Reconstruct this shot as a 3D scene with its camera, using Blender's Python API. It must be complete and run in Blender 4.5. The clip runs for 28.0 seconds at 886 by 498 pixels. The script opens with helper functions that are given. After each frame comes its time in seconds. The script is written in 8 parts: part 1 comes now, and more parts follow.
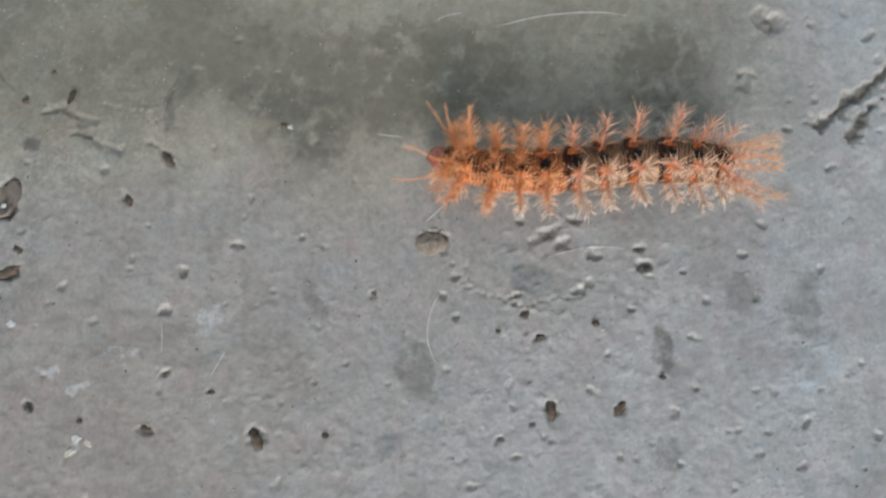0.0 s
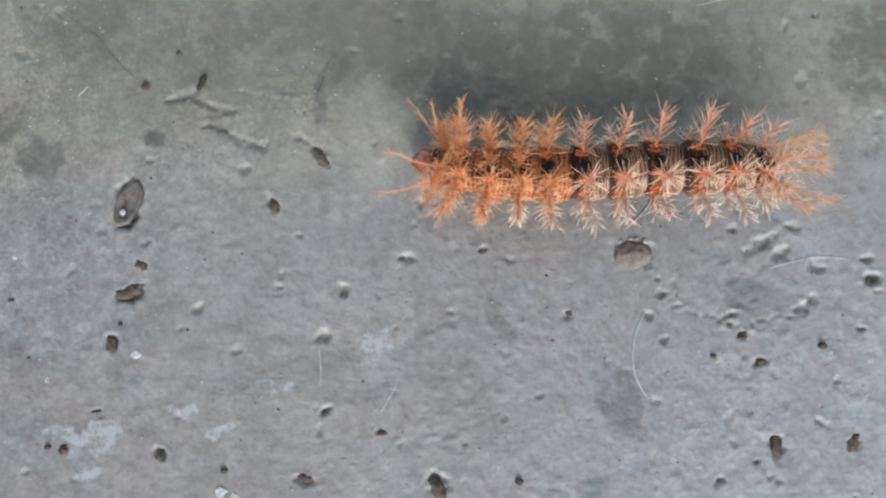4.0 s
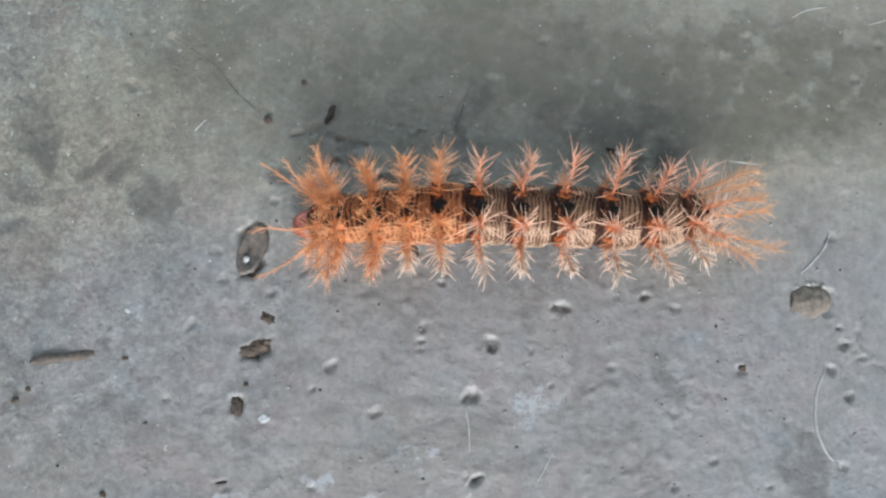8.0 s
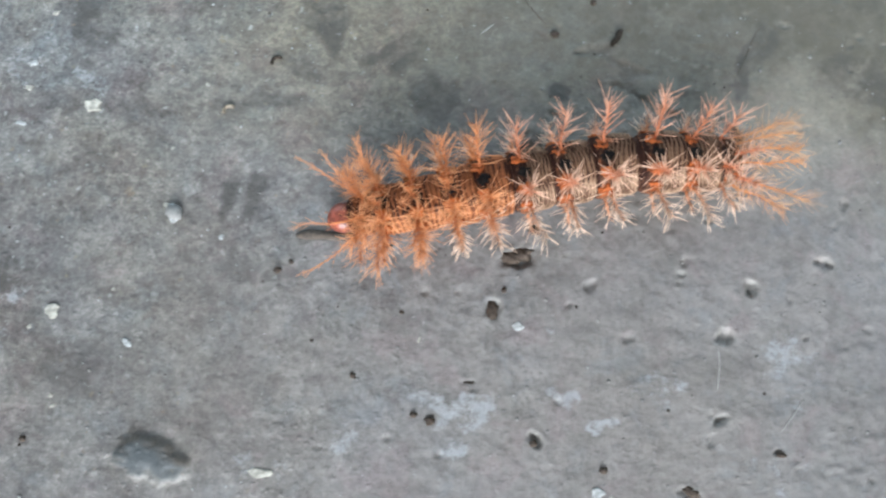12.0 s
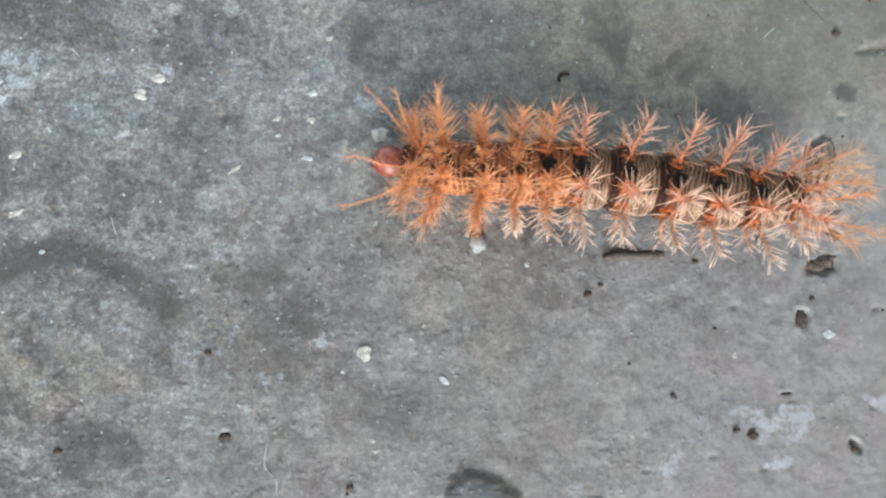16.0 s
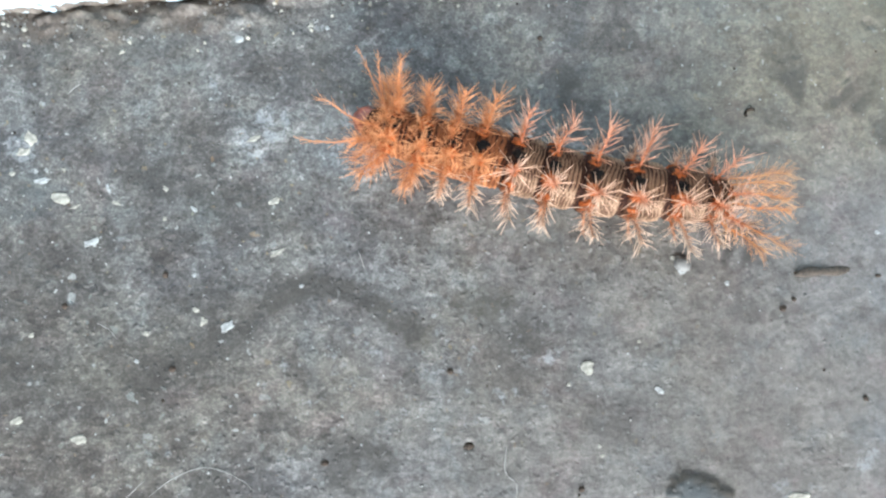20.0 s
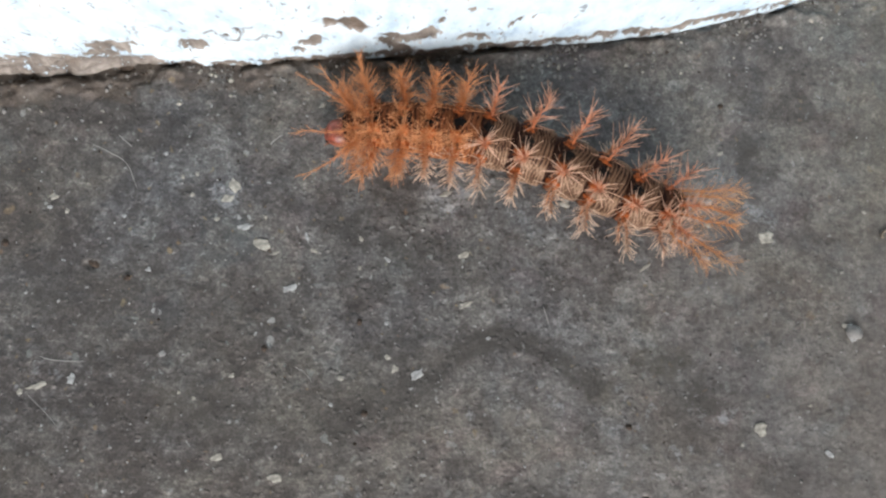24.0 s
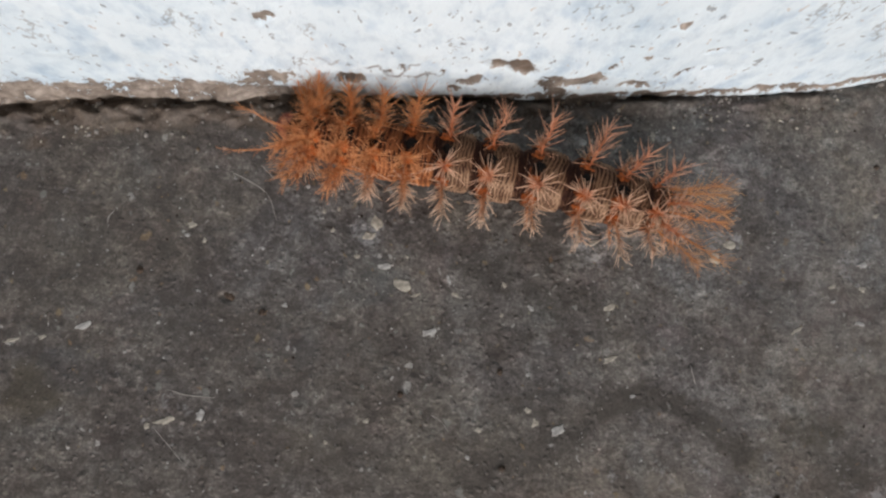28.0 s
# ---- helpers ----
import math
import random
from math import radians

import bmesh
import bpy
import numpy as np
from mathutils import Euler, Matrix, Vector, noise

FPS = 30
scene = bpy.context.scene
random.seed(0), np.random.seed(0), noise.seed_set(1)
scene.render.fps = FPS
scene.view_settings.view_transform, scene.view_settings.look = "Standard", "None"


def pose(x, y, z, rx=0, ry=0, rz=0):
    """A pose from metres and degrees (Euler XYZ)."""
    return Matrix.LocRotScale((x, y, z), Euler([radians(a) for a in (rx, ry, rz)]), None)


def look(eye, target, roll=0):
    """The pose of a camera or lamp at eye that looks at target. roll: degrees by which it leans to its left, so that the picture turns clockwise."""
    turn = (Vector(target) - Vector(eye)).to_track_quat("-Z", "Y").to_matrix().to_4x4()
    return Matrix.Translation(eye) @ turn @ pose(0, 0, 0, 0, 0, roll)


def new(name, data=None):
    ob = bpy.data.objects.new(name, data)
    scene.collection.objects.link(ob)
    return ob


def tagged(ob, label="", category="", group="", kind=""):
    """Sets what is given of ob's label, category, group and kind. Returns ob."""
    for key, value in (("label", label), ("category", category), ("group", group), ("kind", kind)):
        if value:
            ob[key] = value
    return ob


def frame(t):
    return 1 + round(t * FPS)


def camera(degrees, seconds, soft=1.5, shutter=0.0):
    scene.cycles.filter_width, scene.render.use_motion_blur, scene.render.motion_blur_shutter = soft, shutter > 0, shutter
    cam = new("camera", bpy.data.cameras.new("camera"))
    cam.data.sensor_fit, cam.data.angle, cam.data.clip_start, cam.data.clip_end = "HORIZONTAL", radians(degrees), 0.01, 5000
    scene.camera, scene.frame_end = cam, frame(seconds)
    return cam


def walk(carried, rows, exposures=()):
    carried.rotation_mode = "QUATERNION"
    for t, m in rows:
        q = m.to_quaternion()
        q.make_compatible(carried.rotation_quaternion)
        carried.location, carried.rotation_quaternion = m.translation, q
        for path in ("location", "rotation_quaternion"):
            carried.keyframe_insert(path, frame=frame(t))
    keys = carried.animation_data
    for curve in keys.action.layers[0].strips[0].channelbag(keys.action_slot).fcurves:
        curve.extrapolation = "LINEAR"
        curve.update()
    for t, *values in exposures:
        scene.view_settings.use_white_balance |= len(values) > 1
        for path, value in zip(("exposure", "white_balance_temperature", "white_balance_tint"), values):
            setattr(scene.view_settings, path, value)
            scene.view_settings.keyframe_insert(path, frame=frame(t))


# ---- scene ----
MM = 0.001

# ---- camera ----
cam = camera(64.61, 28.0, soft=2.4, shutter=0.4)
walk(cam, [
    (0, pose(0.00000, -0.00000, 0.12542, 6.131, 1.169, 0.000)),
    (0.5, pose(-0.00339, 0.00578, 0.12366, 6.849, -0.613, -0.637)),
    (1, pose(-0.01462, 0.00547, 0.11602, 5.600, -0.363, -2.021)),
    (1.5, pose(-0.02430, 0.00865, 0.10932, 5.790, -0.874, -3.819)),
    (2, pose(-0.02556, 0.00677, 0.10813, 6.090, 0.388, -1.393)),
    (2.5, pose(-0.01916, 0.00579, 0.10261, 6.289, -0.893, 1.572)),
    (3, pose(-0.02017, 0.00082, 0.10810, 7.381, 0.057, 2.165)),
    (3.5, pose(-0.03025, 0.00221, 0.10816, 6.089, -1.307, 0.642)),
    (5.5, pose(-0.05027, 0.00762, 0.10212, 6.061, -2.575, -1.591)),
    (6, pose(-0.05860, 0.00245, 0.10047, 6.897, -2.013, -0.558)),
    (6.5, pose(-0.05990, 0.00035, 0.10022, 6.915, -2.607, 0.356)),
    (7, pose(-0.06319, 0.00403, 0.10171, 7.088, -2.631, 0.245)),
    (7.5, pose(-0.06209, 0.00556, 0.09850, 7.059, -2.460, -0.606)),
    (8, pose(-0.05885, 0.01084, 0.09679, 6.987, -1.573, -0.991)),
    (8.5, pose(-0.06497, 0.01073, 0.09874, 7.847, -1.426, -0.052)),
    (9, pose(-0.07236, 0.00930, 0.09759, 7.218, -1.947, 0.551)),
    (9.5, pose(-0.08204, 0.00674, 0.09869, 7.081, -1.785, 2.434)),
    (10, pose(-0.09127, 0.00593, 0.09909, 6.401, -2.374, 3.517)),
    (10.5, pose(-0.09251, 0.00237, 0.09256, 5.507, -2.620, 4.290)),
    (11, pose(-0.09080, 0.00217, 0.09425, 5.555, -1.365, 6.000)),
    (11.5, pose(-0.08642, 0.00070, 0.09469, 6.233, -1.515, 6.719)),
    (12, pose(-0.09300, -0.00184, 0.09424, 6.423, -1.587, 7.719)),
    (12.5, pose(-0.10032, -0.00334, 0.09582, 5.985, -2.359, 9.514)),
    (14.5, pose(-0.12244, 0.00051, 0.09537, 3.981, -5.425, 5.765)),
    (15, pose(-0.13259, 0.00102, 0.09929, 4.563, -5.614, 5.284)),
    (15.5, pose(-0.13710, 0.00020, 0.09554, 5.348, -5.510, 4.393)),
    (16, pose(-0.13884, 0.00065, 0.09016, 4.246, -4.176, 3.722)),
    (16.5, pose(-0.13772, 0.00259, 0.09100, 4.831, -4.719, 4.345)),
    (17, pose(-0.14517, 0.00192, 0.09099, 5.221, -4.406, 4.217)),
    (17.5, pose(-0.15298, 0.00028, 0.08741, 4.706, -4.832, 4.970)),
    (18, pose(-0.14772, 0.00025, 0.08860, 4.843, -4.077, 5.670)),
    (18.5, pose(-0.15016, 0.00249, 0.08885, 4.199, -3.816, 4.913)),
    (19, pose(-0.15939, 0.00241, 0.09543, 5.829, -4.403, 4.060)),
    (19.5, pose(-0.16452, -0.00126, 0.09899, 6.607, -3.462, 1.673)),
    (20, pose(-0.16719, 0.00026, 0.09911, 5.448, -2.722, 1.930)),
    (20.5, pose(-0.17149, 0.00064, 0.10183, 5.833, -3.717, 2.033)),
    (21, pose(-0.17679, 0.00220, 0.10499, 6.462, -4.412, 2.529)),
    (21.5, pose(-0.18120, 0.00396, 0.10745, 6.792, -3.471, 1.454)),
    (22, pose(-0.18358, 0.00395, 0.10853, 6.370, -2.681, 1.721)),
    (22.5, pose(-0.18800, 0.00433, 0.10612, 6.213, -1.917, 1.469)),
    (24.5, pose(-0.19848, 0.00760, 0.10243, 5.670, -2.409, 5.157)),
    (25, pose(-0.21207, 0.00979, 0.10733, 5.863, -2.949, 5.242)),
    (25.5, pose(-0.21589, 0.00766, 0.10364, 6.976, -3.042, 5.888)),
    (26, pose(-0.21757, 0.00733, 0.09741, 6.940, -2.396, 6.032)),
    (26.5, pose(-0.20983, 0.01104, 0.08943, 7.333, -1.914, 6.287)),
    (27, pose(-0.21001, 0.01298, 0.08951, 6.444, -2.252, 5.941)),
    (27.5, pose(-0.21330, 0.00951, 0.09486, 7.381, -2.223, 6.405)),
    (28, pose(-0.21302, 0.00703, 0.09861, 7.778, -1.987, 7.567)),
], exposures=[
    (0, 0.96, 6150, 8), (3, 1.1, 5830, 8), (8, 1.16, 5750, 7), (12, 1.21, 5750, 7), (15, 1.25, 5850, 7), (20, 1.39, 5820, 6), (21, 1.25, 5830, 7), (22, 0.5, 5680, 7), (24.5, 0.38, 6450, 14), (25, 0.06, 6420, 12), (26, -0.38, 6600, 16), (27, -0.11, 6780, 17), (28, -0.13, 6900, 18),
])

# ---- light ----
# A hazy bright sky that reaches in under the added roof from the open side.
world = bpy.data.worlds.new("sky")
scene.world = world
world.use_nodes = True
wt = world.node_tree
sky = wt.nodes.new("ShaderNodeTexSky")
sky.sky_type, sky.sun_disc = "NISHITA", False
sky.sun_elevation, sky.sun_rotation = radians(28), radians(171)
sky.air_density, sky.dust_density, sky.ozone_density = 0.8, 7.0, 1.0
wt.nodes["Background"].inputs["Strength"].default_value = 0.022
wt.links.new(sky.outputs[0], wt.nodes["Background"].inputs["Color"])
sun = new("sun", bpy.data.lights.new("sun", "SUN"))
sun.data.energy, sun.data.angle, sun.data.color = 5.0, radians(38), (1.0, 0.975, 0.95)
sun.matrix_world = look((0.16, -1.0, 0.55), (0, 0, 0))


# ---- materials ----
def material(name, rough=0.6, metal=0.0, gloss=0.5):
    m = bpy.data.materials.new(name)
    m.use_nodes = True
    b = m.node_tree.nodes["Principled BSDF"]
    b.inputs["Specular IOR Level"].default_value = gloss
    b.inputs["Roughness"].default_value, b.inputs["Metallic"].default_value = rough, metal
    return m, m.node_tree, b


def node(tree, kind, **values):
    n = tree.nodes.new("ShaderNode" + kind)
    for key, value in values.items():
        n.inputs[key].default_value = value
    return n


def math_node(tree, op, a, b=None, clamp=False):
    n = tree.nodes.new("ShaderNodeMath")
    n.operation, n.use_clamp = op, clamp
    for i, v in enumerate((a, b)):
        if v is None:
            continue
        if isinstance(v, (int, float)):
            n.inputs[i].default_value = v
        else:
            tree.links.new(v, n.inputs[i])
    return n.outputs[0]


def ramp(tree, fac, stops):
    n = tree.nodes.new("ShaderNodeValToRGB")
    els = n.color_ramp.elements
    while len(els) < len(stops):
        els.new(0.5)
    for e, (p, c) in zip(els, stops):
        e.position, e.color = p, (c, c, c, 1) if isinstance(c, (int, float)) else (*c, 1)
    tree.links.new(fac, n.inputs[0])
    return n.outputs[0]


def mix(tree, fac, a, b, how="MIX"):
    n = tree.nodes.new("ShaderNodeMixRGB")
    n.blend_type = how
    for i, v in enumerate((fac, a, b)):
        if isinstance(v, (int, float)):
            n.inputs[i].default_value = v
        elif isinstance(v, tuple):
            n.inputs[i].default_value = (*v, 1)
        else:
            tree.links.new(v, n.inputs[i])
    return n.outputs[0]


def noise_fac(tree, vec, scale, detail=4.0, rough=0.55, distort=0.0):
    n = node(tree, "TexNoise", Scale=scale, Detail=detail, Roughness=rough, Distortion=distort)
    tree.links.new(vec, n.inputs["Vector"])
    return n.outputs["Fac"]


def bump(tree, bsdf, height, strength, distance):
    n = node(tree, "Bump", Strength=strength, Distance=distance)
    tree.links.new(height, n.inputs["Height"])
    tree.links.new(n.outputs[0], bsdf.inputs["Normal"])
    return n


def object_vec(tree):
    return tree.nodes.new("ShaderNodeTexCoord").outputs["Object"]


def attribute(tree, name):
    n = tree.nodes.new("ShaderNodeAttribute")
    n.attribute_name = name
    return n.outputs["Fac"]


def stretched(tree, vec, x, y, z):
    n = tree.nodes.new("ShaderNodeMapping")
    n.inputs["Scale"].default_value = (x, y, z)
    tree.links.new(vec, n.inputs["Vector"])
    return n.outputs[0]


def worn(tree, mask, grain, spread=0.5):
    """A stain's mask, its edge broken up by the grain of the floor."""
    k = math_node(tree, "ADD", mask, math_node(tree, "MULTIPLY", math_node(tree, "SUBTRACT", grain, 0.5), spread))
    return math_node(tree, "MULTIPLY", math_node(tree, "SMOOTH_MIN", k, 1.0), math_node(tree, "GREATER_THAN", mask, 0.01), True)


def concrete():
    m, t, b = material("concrete_floor", 0.62)
    v = object_vec(t)
    big = noise_fac(t, v, 45, 5, 0.62, 0.2)
    mid = noise_fac(t, v, 260, 6, 0.7, 0.1)
    fine = noise_fac(t, v, 1300, 5, 0.75)
    grain = noise_fac(t, stretched(t, v, 0.25, 1.6, 1), 900, 4, 0.7)
    zone = worn(t, attribute(t, "zone"), big, 0.7)
    light = ramp(t, big, [(0.3, (0.132, 0.13, 0.127)), (0.7, (0.172, 0.172, 0.17))])
    cloud = noise_fac(t, v, 170, 6, 0.66, 0.2)
    dirty = ramp(t, cloud, [(0.32, (0.086, 0.084, 0.079)), (0.5, (0.108, 0.107, 0.103)), (0.68, (0.13, 0.132, 0.129))])
    pits = noise_fac(t, v, 520, 5, 0.72, 0.6)
    hue = noise_fac(t, v, 26, 4, 0.6, 0.5)
    # South-east floor made paler and bluer: sky light put into its colour.
    light = mix(t, attribute(t, "sky_side"), light, mix(t, 1.0, light, (1.3, 1.37, 1.46), "MULTIPLY"))
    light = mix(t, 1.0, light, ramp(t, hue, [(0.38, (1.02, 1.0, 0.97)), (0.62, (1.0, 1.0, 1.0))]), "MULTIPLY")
    light = mix(t, attribute(t, "sky_side"), mix(t, 1.0, light, (1.03, 0.985, 0.957), "MULTIPLY"), light)
    c = mix(t, zone, light, dirty)
    blotch = noise_fac(t, v, 150, 5, 0.62, 0.15)
    spots = noise_fac(t, v, 640, 3, 0.6)
    c = mix(t, 1.0, c, ramp(t, blotch, [(0.34, (0.9, 0.905, 0.895)), (0.5, (1.0, 0.995, 1.0)), (0.66, (1.07, 1.07, 1.075))]), "MULTIPLY")
    tint = noise_fac(t, v, 120, 6, 0.7, 0.3)
    c = mix(t, 1.0, c, ramp(t, spots, [(0.36, (0.91, 0.905, 0.915)), (0.5, (1.0, 1.0, 1.0)), (0.66, (1.07, 1.075, 1.07))]), "MULTIPLY")
    c = mix(t, 1.0, c, ramp(t, tint, [(0.36, (0.945, 1.0, 1.045)), (0.46, (1.0, 1.0, 1.0)), (0.54, (1.0, 1.0, 1.0)), (0.64, (1.05, 0.975, 1.0))]), "MULTIPLY")
    c = mix(t, 1.0, c, ramp(t, mid, [(0.34, 0.92), (0.66, 1.08)]), "MULTIPLY")
    c = mix(t, 1.0, c, ramp(t, fine, [(0.34, 0.9), (0.66, 1.1)]), "MULTIPLY")
    c = mix(t, math_node(t, "MULTIPLY", zone, 0.9), c, mix(t, 1.0, c, ramp(t, mid, [(0.36, 0.84), (0.64, 1.14)]), "MULTIPLY"))
    c = mix(t, math_node(t, "ADD", math_node(t, "MULTIPLY", zone, 0.45), math_node(t, "MULTIPLY", attribute(t, "southwest"), 0.55), True), c, mix(t, 1.0, c, ramp(t, grain, [(0.38, 0.74), (0.62, 1.26)]), "MULTIPLY"))
    c = mix(t, math_node(t, "MULTIPLY", zone, 0.9), c, mix(t, 1.0, c, ramp(t, fine, [(0.38, 0.7), (0.5, 0.98), (0.64, 1.38)]), "MULTIPLY"))
    c = mix(t, math_node(t, "MULTIPLY", zone, 0.7), c, mix(t, 1.0, c, ramp(t, hue, [(0.4, (1.1, 1.02, 0.87)), (0.6, (0.96, 0.99, 1.05))]), "MULTIPLY"))
    c = mix(t, math_node(t, "ADD", math_node(t, "MULTIPLY", zone, 0.3), math_node(t, "MULTIPLY", attribute(t, "southwest"), 0.7)), c, mix(t, 1.0, c, ramp(t, pits, [(0.36, 0.72), (0.5, 1.0), (0.66, 1.3)]), "MULTIPLY"))
    # Olive floor tint, with some of the missing shade darkened into it.
    c = mix(t, attribute(t, "olive_shade"), c, mix(t, 1.0, c, (0.98, 0.94, 0.795), "MULTIPLY"))
    warp = node(t, "TexNoise", Scale=330.0, Detail=4.0, Roughness=0.65)
    t.links.new(v, warp.inputs["Vector"])
    for scale, drift, low, high in ((230.0, 0.007, (0.8, 0.79, 0.8), (1.15, 1.15, 1.14)), (620.0, 0.003, (0.78, 0.77, 0.76), (1.2, 1.2, 1.2)), (1500.0, 0.0015, (0.66, 0.65, 0.64), (1.36, 1.36, 1.36))):
        cell = node(t, "TexVoronoi", Scale=scale, Randomness=1.0)
        cell.voronoi_dimensions = "2D"
        t.links.new(mix(t, drift, v, warp.outputs["Color"], "ADD"), cell.inputs["Vector"])
        tone = t.nodes.new("ShaderNodeSeparateXYZ")
        t.links.new(cell.outputs["Color"], tone.inputs[0])
        c = mix(t, math_node(t, "ADD", math_node(t, "MULTIPLY", zone, 0.65), 0.22), c, mix(t, 1.0, c, ramp(t, tone.outputs[0], [(0.0, low), (0.35, (0.97, 0.97, 0.97)), (0.7, (1.02, 1.02, 1.02)), (1.0, high)]), "MULTIPLY"))
    scuff = noise_fac(t, v, 75, 9, 0.66, 0.35)
    c = mix(t, math_node(t, "MULTIPLY", math_node(t, "ADD", math_node(t, "MULTIPLY", zone, 0.8), 0.2), ramp(t, scuff, [(0.5, 0.0), (0.56, 1.0)])), c, mix(t, 1.0, c, (0.64, 0.61, 0.61), "MULTIPLY"))
    dirt = noise_fac(t, v, 330, 8, 0.72, 0.2)
    c = mix(t, math_node(t, "MULTIPLY", math_node(t, "ADD", math_node(t, "MULTIPLY", zone, 0.7), 0.25), ramp(t, dirt, [(0.53, 0.0), (0.6, 1.0)])), c, mix(t, 1.0, c, (0.62, 0.58, 0.56), "MULTIPLY"))
    c = mix(t, math_node(t, "MULTIPLY", attribute(t, "southwest"), ramp(t, pits, [(0.4, 0.85), (0.62, 0.35)])), c, (0.042, 0.036, 0.033))
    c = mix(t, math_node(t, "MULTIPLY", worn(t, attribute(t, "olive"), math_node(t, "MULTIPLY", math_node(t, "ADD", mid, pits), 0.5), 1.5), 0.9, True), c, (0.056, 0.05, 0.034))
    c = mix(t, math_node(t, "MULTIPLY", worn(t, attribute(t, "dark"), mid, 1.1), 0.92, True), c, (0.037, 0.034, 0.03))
    c = mix(t, math_node(t, "MULTIPLY", worn(t, attribute(t, "blue"), mid, 0.6), 0.9, True), c, (0.055, 0.066, 0.072))
    lime = math_node(t, "ADD", attribute(t, "pale"), math_node(t, "ADD", math_node(t, "MULTIPLY", math_node(t, "SUBTRACT", dirt, 0.5), 5.0), math_node(t, "MULTIPLY", math_node(t, "SUBTRACT", fine, 0.5), 1.6)))
    lime = math_node(t, "MULTIPLY", ramp(t, lime, [(0.4, 0.0), (1.0, 0.55)]), math_node(t, "GREATER_THAN", attribute(t, "pale"), 0.02))
    c = mix(t, lime, c, (0.3, 0.317, 0.332))
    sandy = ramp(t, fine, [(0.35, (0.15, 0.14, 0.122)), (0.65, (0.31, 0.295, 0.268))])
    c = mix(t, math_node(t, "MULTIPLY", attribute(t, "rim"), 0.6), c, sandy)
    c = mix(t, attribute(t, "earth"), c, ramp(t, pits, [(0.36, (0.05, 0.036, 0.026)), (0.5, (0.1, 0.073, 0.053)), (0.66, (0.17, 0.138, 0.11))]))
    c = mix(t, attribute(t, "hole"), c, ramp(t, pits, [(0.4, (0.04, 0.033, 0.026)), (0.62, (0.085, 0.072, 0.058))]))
    speck = node(t, "TexVoronoi", Scale=520.0, Randomness=1.0)
    speck.voronoi_dimensions = "2D"
    t.links.new(mix(t, 0.0015, v, noise_fac(t, v, 1500, 2), "ADD"), speck.inputs["Vector"])
    rnd = t.nodes.new("ShaderNodeSeparateXYZ")
    t.links.new(speck.outputs["Color"], rnd.inputs[0])
    dot = math_node(t, "LESS_THAN", speck.outputs["Distance"], math_node(t, "MULTIPLY", math_node(t, "SUBTRACT", rnd.outputs[0], 0.76), 0.4))
    c = mix(t, math_node(t, "MULTIPLY", dot, math_node(t, "ADD", math_node(t, "MULTIPLY", zone, 0.35), 0.15)), c, mix(t, math_node(t, "GREATER_THAN", rnd.outputs[1], 0.45), (0.05, 0.048, 0.045), (0.3, 0.3, 0.29)))
    for scale, share, size, strength in ((330.0, 0.9, 2.0, 0.6), (820.0, 0.78, 1.0, 0.75)):
        fleck = node(t, "TexVoronoi", Scale=scale, Randomness=1.0)
        fleck.voronoi_dimensions = "2D"
        t.links.new(mix(t, 0.0032, v, warp.outputs["Color"], "ADD"), fleck.inputs["Vector"])
        kind = t.nodes.new("ShaderNodeSeparateXYZ")
        t.links.new(fleck.outputs["Color"], kind.inputs[0])
        inside = math_node(t, "LESS_THAN", math_node(t, "ADD", fleck.outputs["Distance"], math_node(t, "MULTIPLY", math_node(t, "SUBTRACT", fine, 0.5), 0.5)), math_node(t, "MULTIPLY", math_node(t, "SUBTRACT", kind.outputs[0], share), size))
        shade = ramp(t, kind.outputs[1], [(0.0, (0.15, 0.095, 0.05)), (0.22, (0.19, 0.15, 0.085)), (0.4, (0.16, 0.175, 0.165)), (0.75, (0.24, 0.25, 0.245)), (1.0, (0.4, 0.41, 0.4))])
        c = mix(t, math_node(t, "MULTIPLY", inside, math_node(t, "MULTIPLY", zone, strength)), c, shade)
    sand = noise_fac(t, v, 2600, 3, 0.7)
    c = mix(t, math_node(t, "MULTIPLY", math_node(t, "MULTIPLY", zone, zone), 0.65), c, mix(t, 1.0, c, ramp(t, sand, [(0.38, (0.7, 0.69, 0.7)), (0.5, (1.0, 1.0, 1.0)), (0.62, (1.36, 1.34, 1.34))]), "MULTIPLY"))
    film = noise_fac(t, v, 130, 8, 0.7, 0.4)
    c = mix(t, math_node(t, "MULTIPLY", zone, 0.75), c, mix(t, 1.0, c, ramp(t, film, [(0.38, (0.66, 0.64, 0.64)), (0.46, (0.95, 0.95, 0.95)), (0.54, (1.03, 1.04, 1.02)), (0.62, (1.12, 1.14, 1.11))]), "MULTIPLY"))
    t.links.new(c, b.inputs["Base Color"])
    t.links.new(ramp(t, mid, [(0.3, 0.5), (0.7, 0.72)]), b.inputs["Roughness"])
    h = math_node(t, "ADD", math_node(t, "MULTIPLY", mid, 0.8), math_node(t, "MULTIPLY", fine, 0.35))
    for scale, share, high in ((420.0, 0.86, 0.6), (900.0, 0.7, 0.5)):
        grit_cell = node(t, "TexVoronoi", Scale=scale, Randomness=1.0)
        grit_cell.voronoi_dimensions = "2D"
        t.links.new(mix(t, 0.0016, v, warp.outputs["Color"], "ADD"), grit_cell.inputs["Vector"])
        pick = t.nodes.new("ShaderNodeSeparateXYZ")
        t.links.new(grit_cell.outputs["Color"], pick.inputs[0])
        dome_up = ramp(t, grit_cell.outputs["Distance"], [(0.1, 1.0), (0.34, 0.0)])
